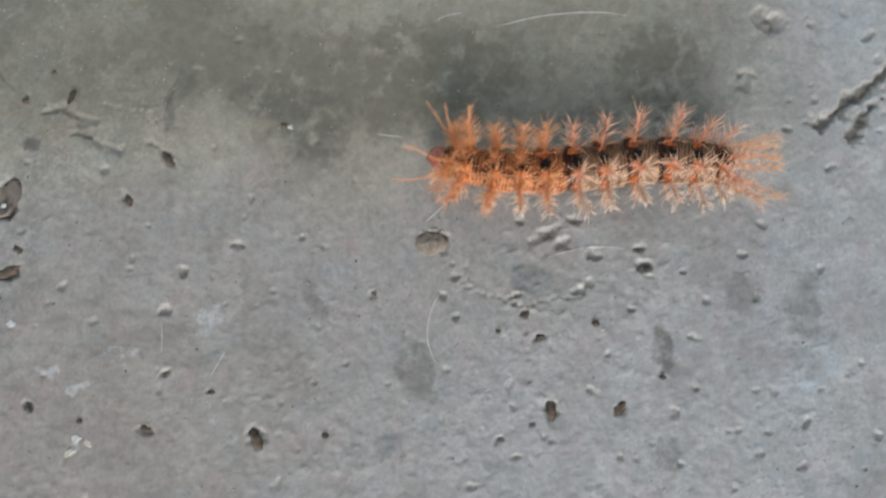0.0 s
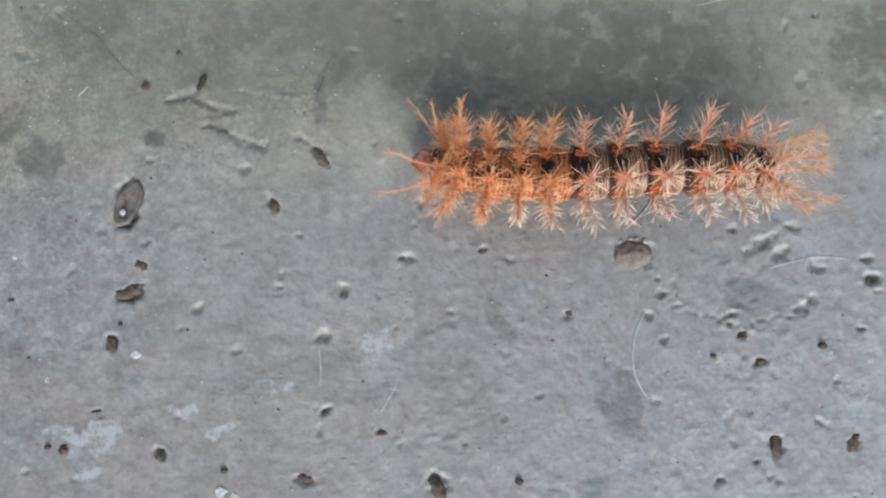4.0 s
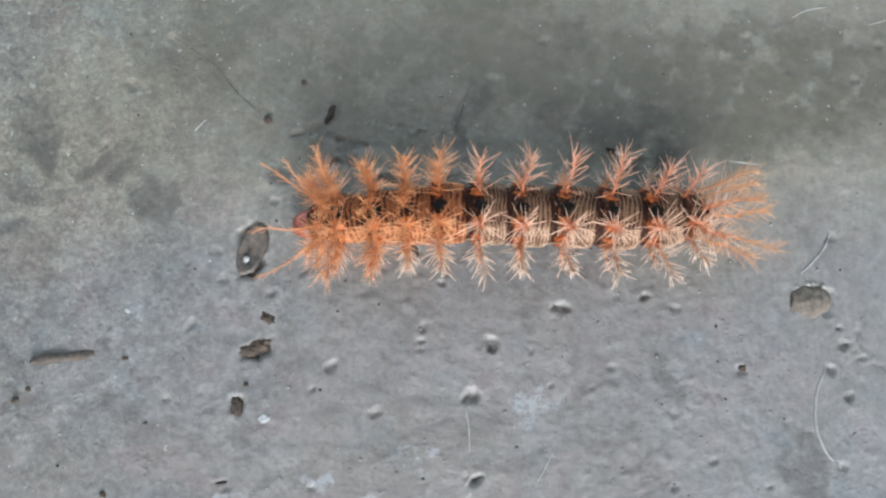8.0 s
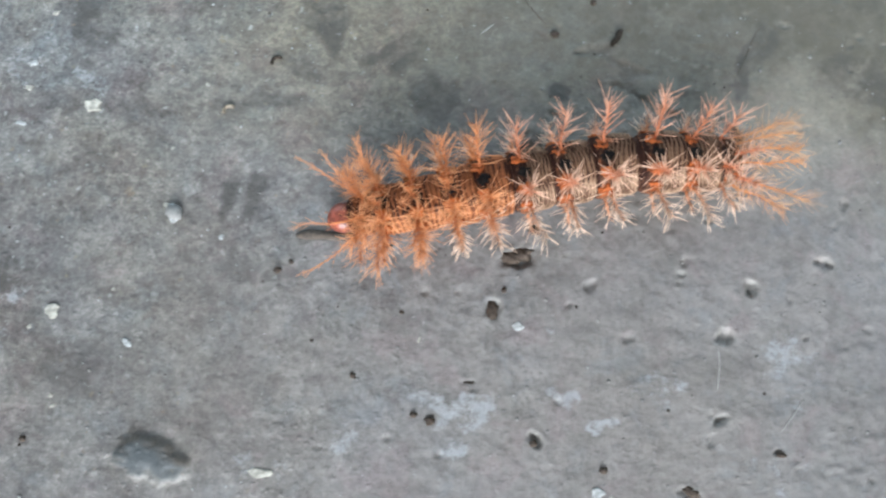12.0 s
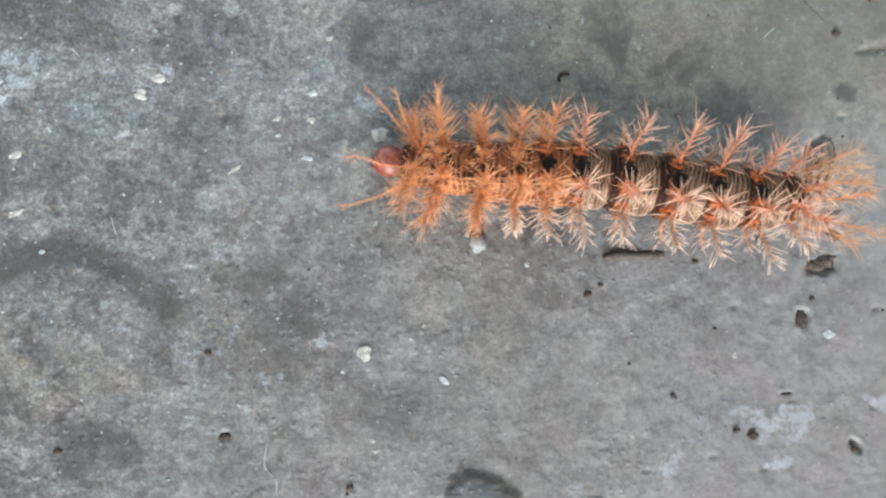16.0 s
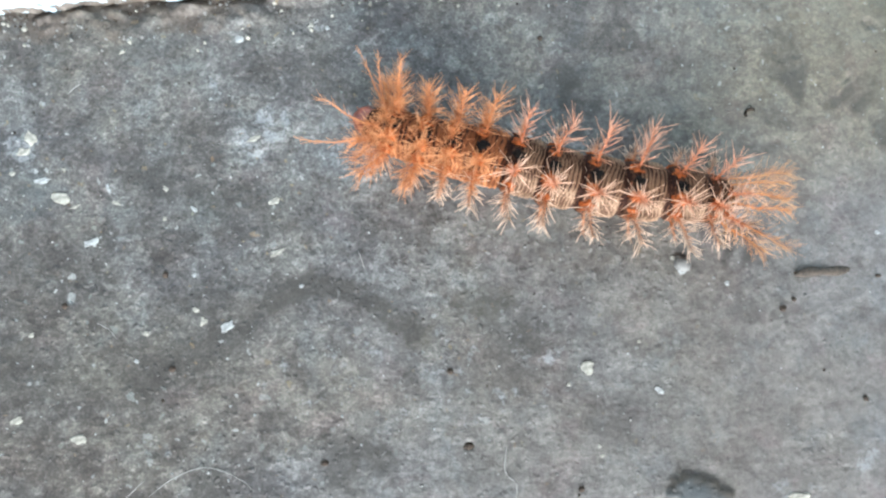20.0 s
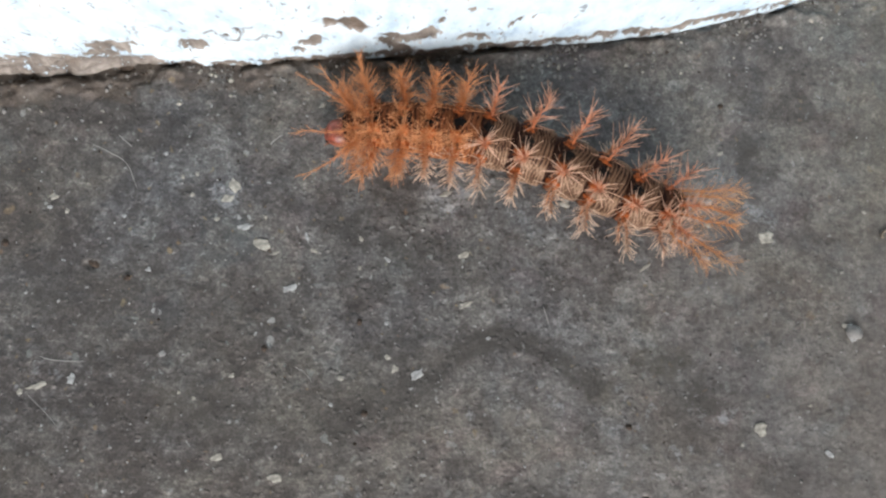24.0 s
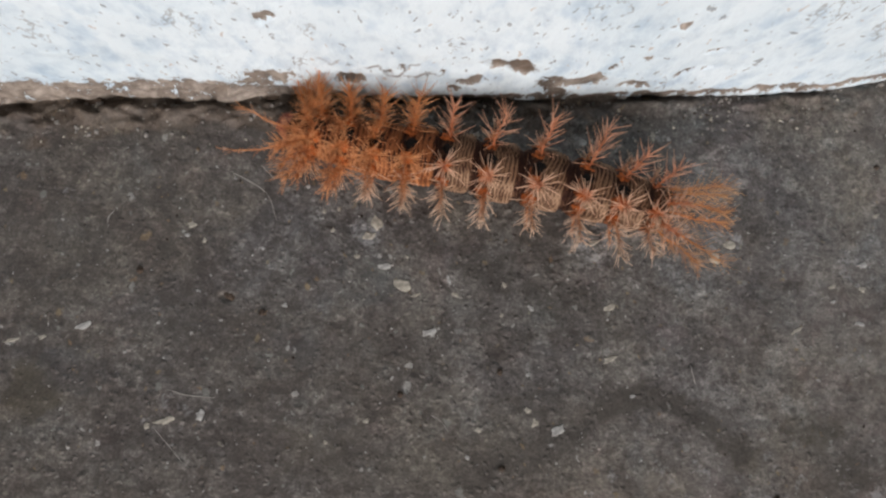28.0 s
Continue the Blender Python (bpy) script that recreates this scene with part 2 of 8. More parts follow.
        dome_up = math_node(t, "MULTIPLY", math_node(t, "MULTIPLY", dome_up, math_node(t, "GREATER_THAN", pick.outputs[2], share)), high)
        h = math_node(t, "ADD", h, math_node(t, "MULTIPLY", dome_up, math_node(t, "ADD", math_node(t, "MULTIPLY", zone, 0.8), ramp(t, big, [(0.45, 0.0), (0.6, 0.4)]))))
    bump(t, b, h, 0.5, 0.0006)
    return m


def wall_paint():
    m, t, b = material("white_wall_paint", 0.55)
    place = object_vec(t)
    v = stretched(t, place, 1, 1, 0.55)
    big = noise_fac(t, v, 60, 5, 0.6, 0.5)
    mid = noise_fac(t, v, 420, 6, 0.7)
    c = ramp(t, big, [(0.32, (0.53, 0.66, 0.74)), (0.6, (0.62, 0.735, 0.8))])
    c = mix(t, 1.0, c, ramp(t, mid, [(0.34, (0.78, 0.82, 0.86)), (0.52, (1.0, 1.0, 1.0))]), "MULTIPLY")
    daub = noise_fac(t, v, 240, 4, 0.6)
    c = mix(t, 1.0, c, ramp(t, daub, [(0.34, (0.76, 0.82, 0.88)), (0.46, (1.0, 1.0, 1.0))]), "MULTIPLY")
    warp = t.nodes.new("ShaderNodeTexNoise")
    warp.inputs["Scale"].default_value, warp.inputs["Detail"].default_value = 900, 3
    t.links.new(v, warp.inputs["Vector"])
    wv = mix(t, 0.0022, v, warp.outputs["Color"], "ADD")
    sep, flat = t.nodes.new("ShaderNodeSeparateXYZ"), t.nodes.new("ShaderNodeCombineXYZ")
    t.links.new(wv, sep.inputs[0])
    t.links.new(sep.outputs[0], flat.inputs[0])
    t.links.new(math_node(t, "MULTIPLY", sep.outputs[2], 1.0), flat.inputs[1])
    for scale, share, size, depth in ((190.0, 0.955, 1.0, 0.45), (480.0, 0.78, 0.7, 0.6), (900.0, 0.66, 0.6, 0.6)):
        speck = node(t, "TexVoronoi", Scale=scale, Randomness=1.0)
        speck.voronoi_dimensions = "2D"
        t.links.new(flat.outputs[0], speck.inputs["Vector"])
        rnd = t.nodes.new("ShaderNodeSeparateXYZ")
        t.links.new(speck.outputs["Color"], rnd.inputs[0])
        dot = math_node(t, "LESS_THAN", speck.outputs["Distance"], math_node(t, "MULTIPLY", math_node(t, "SUBTRACT", rnd.outputs[0], share), size))
        c = mix(t, math_node(t, "MULTIPLY", dot, depth), c, mix(t, math_node(t, "GREATER_THAN", rnd.outputs[1], 0.8), (0.07, 0.07, 0.072), (0.42, 0.33, 0.26)))
    edge = node(t, "TexVoronoi", Scale=480.0, Randomness=1.0)
    edge.feature = "DISTANCE_TO_EDGE"
    t.links.new(wv, edge.inputs["Vector"])
    crack = math_node(t, "MULTIPLY", math_node(t, "LESS_THAN", edge.outputs["Distance"], 0.03), math_node(t, "GREATER_THAN", noise_fac(t, v, 130, 3), 0.6))
    c = mix(t, math_node(t, "MULTIPLY", crack, 0.5), c, (0.12, 0.11, 0.1))
    plaster = ramp(t, mid, [(0.32, (0.06, 0.048, 0.038)), (0.46, (0.17, 0.148, 0.127)), (0.64, (0.34, 0.31, 0.275))])
    rag = math_node(t, "ADD", math_node(t, "MULTIPLY", math_node(t, "SUBTRACT", mid, 0.5), 3.4), math_node(t, "MULTIPLY", math_node(t, "SUBTRACT", noise_fac(t, v, 1300, 4, 0.7), 0.5), 2.6))
    bare = math_node(t, "ADD", attribute(t, "bare"), rag)
    c = mix(t, math_node(t, "MULTIPLY", math_node(t, "GREATER_THAN", bare, 0.5), math_node(t, "GREATER_THAN", attribute(t, "bare"), 0.03)), c, plaster)
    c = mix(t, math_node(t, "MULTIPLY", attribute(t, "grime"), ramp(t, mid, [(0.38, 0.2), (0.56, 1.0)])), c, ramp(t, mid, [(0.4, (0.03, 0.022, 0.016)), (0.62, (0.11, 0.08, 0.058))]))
    # Above 0.1 m, out of view, the wall is greyed to cut bounced light.
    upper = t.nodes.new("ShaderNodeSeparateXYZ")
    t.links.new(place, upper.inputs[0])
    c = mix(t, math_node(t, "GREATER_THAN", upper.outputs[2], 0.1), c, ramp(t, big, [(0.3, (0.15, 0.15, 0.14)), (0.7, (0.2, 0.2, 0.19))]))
    t.links.new(c, b.inputs["Base Color"])
    h = math_node(t, "ADD", math_node(t, "MULTIPLY", big, 0.8), math_node(t, "MULTIPLY", mid, 0.6))
    bump(t, b, h, 0.7, 0.0012)
    return m


def plain(name, colour, rough=0.6, vary=0.25, scale=900, dark=None, gloss=0.5):
    m, t, b = material(name, rough, gloss=gloss)
    v = object_vec(t)
    n = noise_fac(t, v, scale, 4, 0.6)
    lo = dark or tuple(x * (1 - vary) for x in colour)
    c = ramp(t, n, [(0.3, lo), (0.7, tuple(min(1, x * (1 + vary)) for x in colour))])
    t.links.new(c, b.inputs["Base Color"])
    bump(t, b, n, 0.4, 0.0002)
    return m


def body_skin(name, ridge, groove, fold, saddle, broken=1.3):
    """Skin of a ring: pale ridges and dark grooves behind, a mottled saddle round the spines in front, darker along the
    back, the sunlit flank painted paler.
    """
    m, t, b = material(name, 0.7, gloss=0.1)
    v = object_vec(t)
    patch = noise_fac(t, stretched(t, v, 1.0, 0.7, 0.7), 800, 5, 0.7, 0.3)
    fine = noise_fac(t, v, 2600, 3, 0.6)
    jitter = math_node(t, "MULTIPLY", math_node(t, "SUBTRACT", patch, 0.5), broken)
    k = math_node(t, "ADD", math_node(t, "ADD", math_node(t, "MULTIPLY", attribute(t, "ridge"), 0.7), 0.17), jitter)
    c = ramp(t, k, [(0.24, fold), (0.38, groove), (0.56, ridge)])
    # Pale flank skin, on the sunward side only, with sunlight put into it.
    lit_flank = ramp(t, k, [(0.1, groove), (0.4, tuple(0.55 * g + 0.35 * r for g, r in zip(groove, ridge))), (0.8, tuple(1.55 * q for q in ridge))])
    c = mix(t, ramp(t, math_node(t, "ADD", attribute(t, "side"), math_node(t, "MULTIPLY", jitter, 0.3)), [(0.3, 0.0), (0.7, 0.75)]), c, lit_flank)
    blot = ramp(t, math_node(t, "ADD", patch, math_node(t, "MULTIPLY", math_node(t, "SUBTRACT", fine, 0.5), 0.5)), [(0.4, fold), (0.52, groove), (0.66, saddle)])
    c = mix(t, ramp(t, math_node(t, "ADD", attribute(t, "saddle"), math_node(t, "MULTIPLY", jitter, 0.6)), [(0.35, 0.0), (0.6, 1.0)]), c, blot)
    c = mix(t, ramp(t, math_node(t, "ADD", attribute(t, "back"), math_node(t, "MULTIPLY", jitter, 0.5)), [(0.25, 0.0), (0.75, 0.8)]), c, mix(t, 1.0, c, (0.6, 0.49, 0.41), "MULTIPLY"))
    c = mix(t, 1.0, c, ramp(t, fine, [(0.35, 0.8), (0.65, 1.2)]), "MULTIPLY")
    t.links.new(c, b.inputs["Base Color"])
    bump(t, b, patch, 0.5, 0.0002)
    return m


def spine_skin(name, base, tip, length, reach=2.2 * MM):
    """A spine: deep colour on the stalk, paler towards the tips of the needles."""
    m, t, b = material(name, 0.5)
    v = object_vec(t)
    sep = t.nodes.new("ShaderNodeSeparateXYZ")
    t.links.new(v, sep.inputs[0])
    out = math_node(t, "SQRT", math_node(t, "ADD", math_node(t, "POWER", sep.outputs[0], 2.0), math_node(t, "POWER", sep.outputs[1], 2.0)))
    k = math_node(t, "ADD", math_node(t, "DIVIDE", out, reach), math_node(t, "MULTIPLY", math_node(t, "DIVIDE", sep.outputs[2], length), 0.45))
    k = math_node(t, "ADD", k, math_node(t, "MULTIPLY", math_node(t, "SUBTRACT", noise_fac(t, v, 1500, 2), 0.5), 0.5), True)
    c = ramp(t, k, [(0.15, base), (0.9, tip)])
    t.links.new(c, b.inputs["Base Color"])
    return m


CONCRETE = concrete()
PAINT = wall_paint()
SOIL = plain("dry_soil", (0.03, 0.023, 0.017), 0.9, 0.55, 1400, gloss=0.2)
PLUG = plain("crumbly_soil", (0.06, 0.046, 0.036), 0.9, 0.6, 1800, gloss=0.2)
HUSK = plain("grey_brown_husk", (0.055, 0.043, 0.034), 0.6, 0.85, 900)
WOOD = plain("weathered_bark", (0.058, 0.045, 0.034), 0.8, 0.55, 1500)
TAN = plain("pale_dry_straw", (0.2, 0.165, 0.12), 0.7, 0.35, 1500)
CHIP = plain("pale_mortar", (0.3, 0.29, 0.25), 0.75, 0.5, 1300)
CHIP_WHITE = plain("flaked_white_paint", (0.3, 0.31, 0.305), 0.7, 0.45, 1300)
PIT_FILL = plain("brown_grey_fill", (0.115, 0.095, 0.076), 0.85, 0.5, 1100)
GREY = plain("grey_cement_crumb", (0.18, 0.178, 0.17), 0.8, 0.3, 900)
FIBRE = plain("pale_fibre", (0.29, 0.285, 0.27), 0.4, 0.2, 900)
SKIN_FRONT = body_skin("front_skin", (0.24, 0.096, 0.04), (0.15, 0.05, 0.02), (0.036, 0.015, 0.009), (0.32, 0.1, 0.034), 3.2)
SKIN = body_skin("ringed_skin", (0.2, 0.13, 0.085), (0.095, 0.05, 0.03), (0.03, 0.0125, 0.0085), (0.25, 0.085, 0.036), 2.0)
WART = plain("orange_wart", (0.3, 0.075, 0.016), 0.7, 0.7, 1600, gloss=0.25)
BLACK = plain("black_spot", (0.008, 0.006, 0.005), 0.7, 0.3, 1200, gloss=0.1)
HEAD = plain("red_brown_head", (0.19, 0.047, 0.028), 0.35, 0.8, 1500)
LEG = plain("orange_brown_leg", (0.25, 0.09, 0.04), 0.5, 0.35, 900)
SPINE_FRONT = spine_skin("front_spine", (0.5, 0.155, 0.04), (0.56, 0.245, 0.1), 4.8 * MM)
SPINE_BACK = spine_skin("back_spine", (0.49, 0.15, 0.055), (0.52, 0.28, 0.18), 5.6 * MM)
SPINE_STAR = spine_skin("star_spine", (0.52, 0.14, 0.042), (0.56, 0.35, 0.24), 4.2 * MM, 1.9 * MM)
SPINE_SIDE = spine_skin("side_spine", (0.5, 0.185, 0.065), (0.59, 0.43, 0.315), 4.0 * MM, 1.5 * MM)
SPINE_TAIL = spine_skin("tail_spine", (0.58, 0.2, 0.04), (0.57, 0.31, 0.14), 20 * MM, 1.8 * MM)


# ---- mesh tools ----
def mesh_of(name, bm, mats, smooth=True):
    me = bpy.data.meshes.new(name)
    bmesh.ops.recalc_face_normals(bm, faces=bm.faces)
    bm.to_mesh(me)
    bm.free()
    for m in mats if isinstance(mats, (list, tuple)) else [mats]:
        me.materials.append(m)
    for p in me.polygons:
        p.use_smooth = smooth
    return me


def part(name, data, mats, parent, label="", m=None):
    """One mesh object under a thing or a part."""
    me = data if isinstance(data, bpy.types.Mesh) else mesh_of(name, data, mats)
    ob = new(name, me)
    ob.parent = parent
    if m is not None:
        ob.matrix_basis = m
    return tagged(ob, label)


def tube(bm, points, radii, sides=5, mat=0, close=True):
    """A tapered tube through points."""
    points = [Vector(p) for p in points]
    rings = []
    for i, p in enumerate(points):
        d = (points[min(i + 1, len(points) - 1)] - points[max(i - 1, 0)]).normalized()
        a = d.orthogonal().normalized()
        c = d.cross(a)
        rings.append([bm.verts.new(p + radii[i] * (math.cos(2 * math.pi * k / sides) * a + math.sin(2 * math.pi * k / sides) * c)) for k in range(sides)])
    for r0, r1 in zip(rings, rings[1:]):
        for k in range(sides):
            f = bm.faces.new((r0[k], r0[(k + 1) % sides], r1[(k + 1) % sides], r1[k]))
            f.material_index = mat
    if close:
        bm.faces.new(rings[0][::-1]).material_index = mat
        bm.faces.new(rings[-1]).material_index = mat


# ---- floor and wall ----
def lattice(i, j, seed):
    k = np.sin(i * 127.1 + j * 311.7 + seed * 74.7) * 43758.5453
    return k - np.floor(k)


def soft_noise(x, y, seed):
    """Smooth value noise, 0 to 1, on arrays."""
    i, j = np.floor(x), np.floor(y)
    u, v = x - i, y - j
    u, v = u * u * (3 - 2 * u), v * v * (3 - 2 * v)
    a = lattice(i, j, seed) * (1 - u) + lattice(i + 1, j, seed) * u
    b = lattice(i, j + 1, seed) * (1 - u) + lattice(i + 1, j + 1, seed) * u
    return a * (1 - v) + b * v


def layered(x, y, seed, octaves=4):
    total, amp, norm = 0.0, 1.0, 0.0
    for k in range(octaves):
        c, s = math.cos(0.6 * k), math.sin(0.6 * k)
        total, norm = total + amp * soft_noise((x * c - y * s) * 2 ** k, (x * s + y * c) * 2 ** k, seed + 7 * k), norm + amp
        amp *= 0.55
    return total / norm


def ground_z(x, y):
    """The floor's fine relief, in metres, from a place in millimetres."""
    z = 0.16 * (layered(x / 7, y / 7, 3) - 0.5) + 0.2 * (layered((0.83 * x - 0.56 * y) / 1.8, (0.56 * x + 0.83 * y) / 1.8, 9, 3) - 0.5)
    knobs = np.clip(layered(x / 1.3 + 0.3 * y, y / 1.3 - 0.3 * x, 13, 2) - 0.56, 0, 1) * np.clip(layered(x / 12, y / 12, 15, 2) * 2.6 - 0.8, 0, 1)
    z = z + 0.75 * knobs * np.clip((x + 120) / 60, 0, 1)
    near = np.exp(-((x + 110) / 230) ** 4 - (y / 110) ** 4)
    return z * near * MM


def z_at(x, y):
    return float(ground_z(np.array([float(x)]), np.array([float(y)]))[0])


def grid_mesh(name, points, rows, cols, masks, mat):
    """A mesh of rows x cols points with its masks as point attributes."""
    me = bpy.data.meshes.new(name)
    me.vertices.add(rows * cols)
    me.vertices.foreach_set("co", np.ascontiguousarray(points, dtype=np.float32).ravel())
    k = np.arange(rows * cols).reshape(rows, cols)
    quads = np.stack([k[:-1, :-1], k[:-1, 1:], k[1:, 1:], k[1:, :-1]], axis=-1).reshape(-1, 4)
    me.loops.add(quads.size)
    me.loops.foreach_set("vertex_index", quads.ravel().astype(np.int32))
    me.polygons.add(len(quads))
    me.polygons.foreach_set("loop_start", np.arange(0, quads.size, 4, dtype=np.int32))
    me.polygons.foreach_set("use_smooth", np.ones(len(quads), dtype=bool))
    me.update(calc_edges=True)
    for key, values in masks.items():
        me.attributes.new(key, "FLOAT", "POINT").data.foreach_set("value", np.ascontiguousarray(values, dtype=np.float32).ravel())
    me.materials.append(mat)
    return me


def spaced(lo, hi, step, far):
    """Fine steps from lo to hi, then widening ones out to the far ends."""
    out = [step * 2.0 ** k for k in range(40) if step * 2.0 ** k < far]
    left = lo - np.cumsum(out)[::-1]
    right = hi + np.cumsum(out)
    return np.concatenate([left[left > -far], np.arange(lo, hi + step / 2, step), right[right < far]])


def wall_foot(x):
    """Where the wall meets the floor (mm)."""
    d = x + 205
    k = np.clip(d, -75, 75)
    return 44 + 0.14 * d + np.where(k > 0, 1.9e-5, 0.4e-5) * k ** 3 + 1.4 * (layered(x / 11, x * 0, 81) - 0.5)


AX, AY = spaced(-350, 112, 0.34, 40000), spaced(-82, 80, 0.34, 40000)
GX, GY = np.meshgrid(AX, AY)
WARP_X = 3.2 * (layered(GX / 5, GY / 5, 21) - 0.5) + 1.5 * (layered(GX / 1.1, GY / 1.1, 23, 3) - 0.5)
WARP_Y = 3.2 * (layered(GX / 5, GY / 5, 31) - 0.5) + 1.5 * (layered(GX / 1.1, GY / 1.1, 33, 3) - 0.5)
MASKS = {key: np.zeros_like(GX) for key in ("dark", "olive", "blue", "pale", "hole", "rim")}
GZ = ground_z(GX, GY) / MM


def around(x, y, reach):
    """The part of the floor's grid within reach of a place (mm)."""
    i0, i1 = np.searchsorted(AX, (x - reach, x + reach))
    j0, j1 = np.searchsorted(AY, (y - reach, y + reach))
    return np.s_[j0:j1, i0:i1]


def blot_radius(win, x, y, rx, ry, turn, wob):
    c, s = math.cos(radians(turn)), math.sin(radians(turn))
    dx, dy = GX[win] + WARP_X[win] * wob - x, GY[win] + WARP_Y[win] * wob - y
    return np.sqrt(((dx * c + dy * s) / rx) ** 2 + ((dy * c - dx * s) / ry) ** 2), dx, dy


def stain(kind, x, y, rx, ry, turn, amount):
    """One blot in the floor, for stains and for painted-in shade: uneven, of half axes rx, ry (mm)."""
    win = around(x, y, 1.4 * max(rx, ry) + 4)
    r, dx, dy = blot_radius(win, x, y, rx, ry, turn, min(1.5, min(rx, ry) / 1.3))
    if kind == "spot":
        blot = np.clip((1.15 - r) / 0.3, 0, 1)
        # Raised blue stone: its shaded north edge and lit lower rim are painted.
        shaded_edge = np.clip((dy / ry + 0.1) / 0.35, 0, 1) * np.exp(-((r - 0.85) / 0.32) ** 2)
        lit_edge = np.clip((dx / rx - 1.2 * dy / ry - 0.2) / 0.5, 0, 1) * np.exp(-((r - 1.05) / 0.2) ** 2)
        MASKS["blue"][win] = np.maximum(MASKS["blue"][win], 0.95 * blot)
        MASKS["dark"][win] = np.maximum(MASKS["dark"][win], 0.6 * blot)
        MASKS["hole"][win] = np.maximum(MASKS["hole"][win], 0.95 * shaded_edge)
        MASKS["rim"][win] = np.maximum(MASKS["rim"][win], 0.9 * lit_edge)
        GZ[win] += 0.75 * np.sqrt(np.clip(1.1 - r * r, 0, 1))
        return
    soft = 0.7 if kind == "olive" and rx > 6 else 0.3
    blot = min(0.95, amount * (1.45 if kind == "olive" else 1.3 if kind == "dark" else 1.0)) * np.clip((1.12 - r) / soft + 0.2, 0, 1)
    mottle = layered((GX + WARP_X)[win] / 2.4, (GY + WARP_Y)[win] / 2.4, 107, 4)
    blot = blot * np.clip((mottle - 0.22) / 0.36, 0.1, 1)
    MASKS[kind][win] = 1 - (1 - MASKS[kind][win]) * (1 - blot)


def smear(kind, points, width, amount, soft=0.3):
    """A stain drawn out along a line, with ragged, fairly sharp edges (mm)."""
    p = np.array(points, dtype=float)
    mid_x, mid_y = p.mean(axis=0)
    win = around(mid_x, mid_y, np.abs(p - p.mean(axis=0)).max() + width)
    gx, gy = GX[win] + 0.8 * WARP_X[win], GY[win] + 0.8 * WARP_Y[win]
    best = np.full(gx.shape, 1e9)
    for a, b in zip(p, p[1:]):
        d = b - a
        u = np.clip(((gx - a[0]) * d[0] + (gy - a[1]) * d[1]) / (d @ d), 0, 1)
        best = np.minimum(best, np.hypot(gx - a[0] - u * d[0], gy - a[1] - u * d[1]))
    uneven = layered(GX[win] / 6, GY[win] / 6, 111, 3)
    mottle = layered(GX[win] / 1.5, GY[win] / 1.5, 113, 3)
    blot = amount * np.clip((0.35 + 1.2 * uneven - best / (width / 2)) / soft, 0, 1) * np.clip(0.35 + 1.2 * mottle, 0, 1)
    MASKS[kind][win] = 1 - (1 - MASKS[kind][win]) * (1 - blot)


def pit(x, y, length, width, turn, depth=0.0, dirt=0.0, sand=1.0):
    """A spalled hole in the concrete's skin with sandy, crumbling walls (mm)."""
    depth = depth or min(0.9, 0.18 + 0.24 * min(length, width))
    win = around(x, y, length + 3)
    grain = layered(GX[win] / 0.9, GY[win] / 0.9, 71, 2) - 0.5
    coarse = layered(GX[win] / 2.1, GY[win] / 2.1, 73, 2) - 0.5
    r = blot_radius(win, x, y, length / 2, width / 2, turn, min(0.9, 0.4 * min(length, width)))[0] + 0.8 * grain + 0.9 * coarse
    k = np.clip((1.05 - r) / 0.6, 0, 1)
    k = k * k * (3 - 2 * k)
    GZ[win] += -depth * k * (0.8 + 1.3 * grain) + 0.12 * np.exp(-((r - 1.25) / 0.25) ** 2) * (0.5 + 1.5 * grain)
    # Sand painted paler on the north wall, where the sun would light it.
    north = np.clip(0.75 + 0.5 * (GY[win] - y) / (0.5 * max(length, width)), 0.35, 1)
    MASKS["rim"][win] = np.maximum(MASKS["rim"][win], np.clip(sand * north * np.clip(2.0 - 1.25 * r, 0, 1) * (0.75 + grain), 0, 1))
    # The bottom gets a dark colour on top of its depth.
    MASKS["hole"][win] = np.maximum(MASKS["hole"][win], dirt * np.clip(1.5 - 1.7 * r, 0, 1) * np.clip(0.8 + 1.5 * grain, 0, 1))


def groove(points, width, depth=0.5, dirt=0.55, sand=1.0):
    """A broken gouge with crumbling pale sides along a line in the floor (mm)."""
    p = np.array(points, dtype=float)
    mid_x, mid_y = p.mean(axis=0)
    win = around(mid_x, mid_y, np.abs(p - p.mean(axis=0)).max() + 4)
    gx, gy = GX[win] + 0.7 * WARP_X[win], GY[win] + 0.7 * WARP_Y[win]
    best = np.full(gx.shape, 1e9)
    side = np.zeros(gx.shape)
    for a, b in zip(p, p[1:]):
        d = b - a
        u = np.clip(((gx - a[0]) * d[0] + (gy - a[1]) * d[1]) / (d @ d), 0, 1)
        far = np.hypot(gx - a[0] - u * d[0], gy - a[1] - u * d[1])
        side = np.where(far < best, gy - a[1] - u * d[1], side)
        best = np.minimum(best, far)
    grain = layered(GX[win] / 1.1, GY[win] / 1.1, 63, 3)
    r = best / (width / 2) / (0.15 + 1.35 * layered(GX[win] / 2.6, GY[win] / 2.6, 61, 2)) + 1.5 * (grain - 0.5)
    k = np.clip((1.1 - r) / 0.7, 0, 1)
    GZ[win] += -depth * k * (0.4 + grain) + 0.06 * np.exp(-((r - 1.3) / 0.35) ** 2) * grain
    # Paler to the north and darker to the south: sun and shade painted in.
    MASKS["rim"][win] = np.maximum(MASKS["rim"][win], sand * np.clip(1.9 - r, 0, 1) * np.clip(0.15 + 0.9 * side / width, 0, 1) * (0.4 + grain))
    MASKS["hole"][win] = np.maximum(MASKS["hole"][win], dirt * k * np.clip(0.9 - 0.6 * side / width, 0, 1))


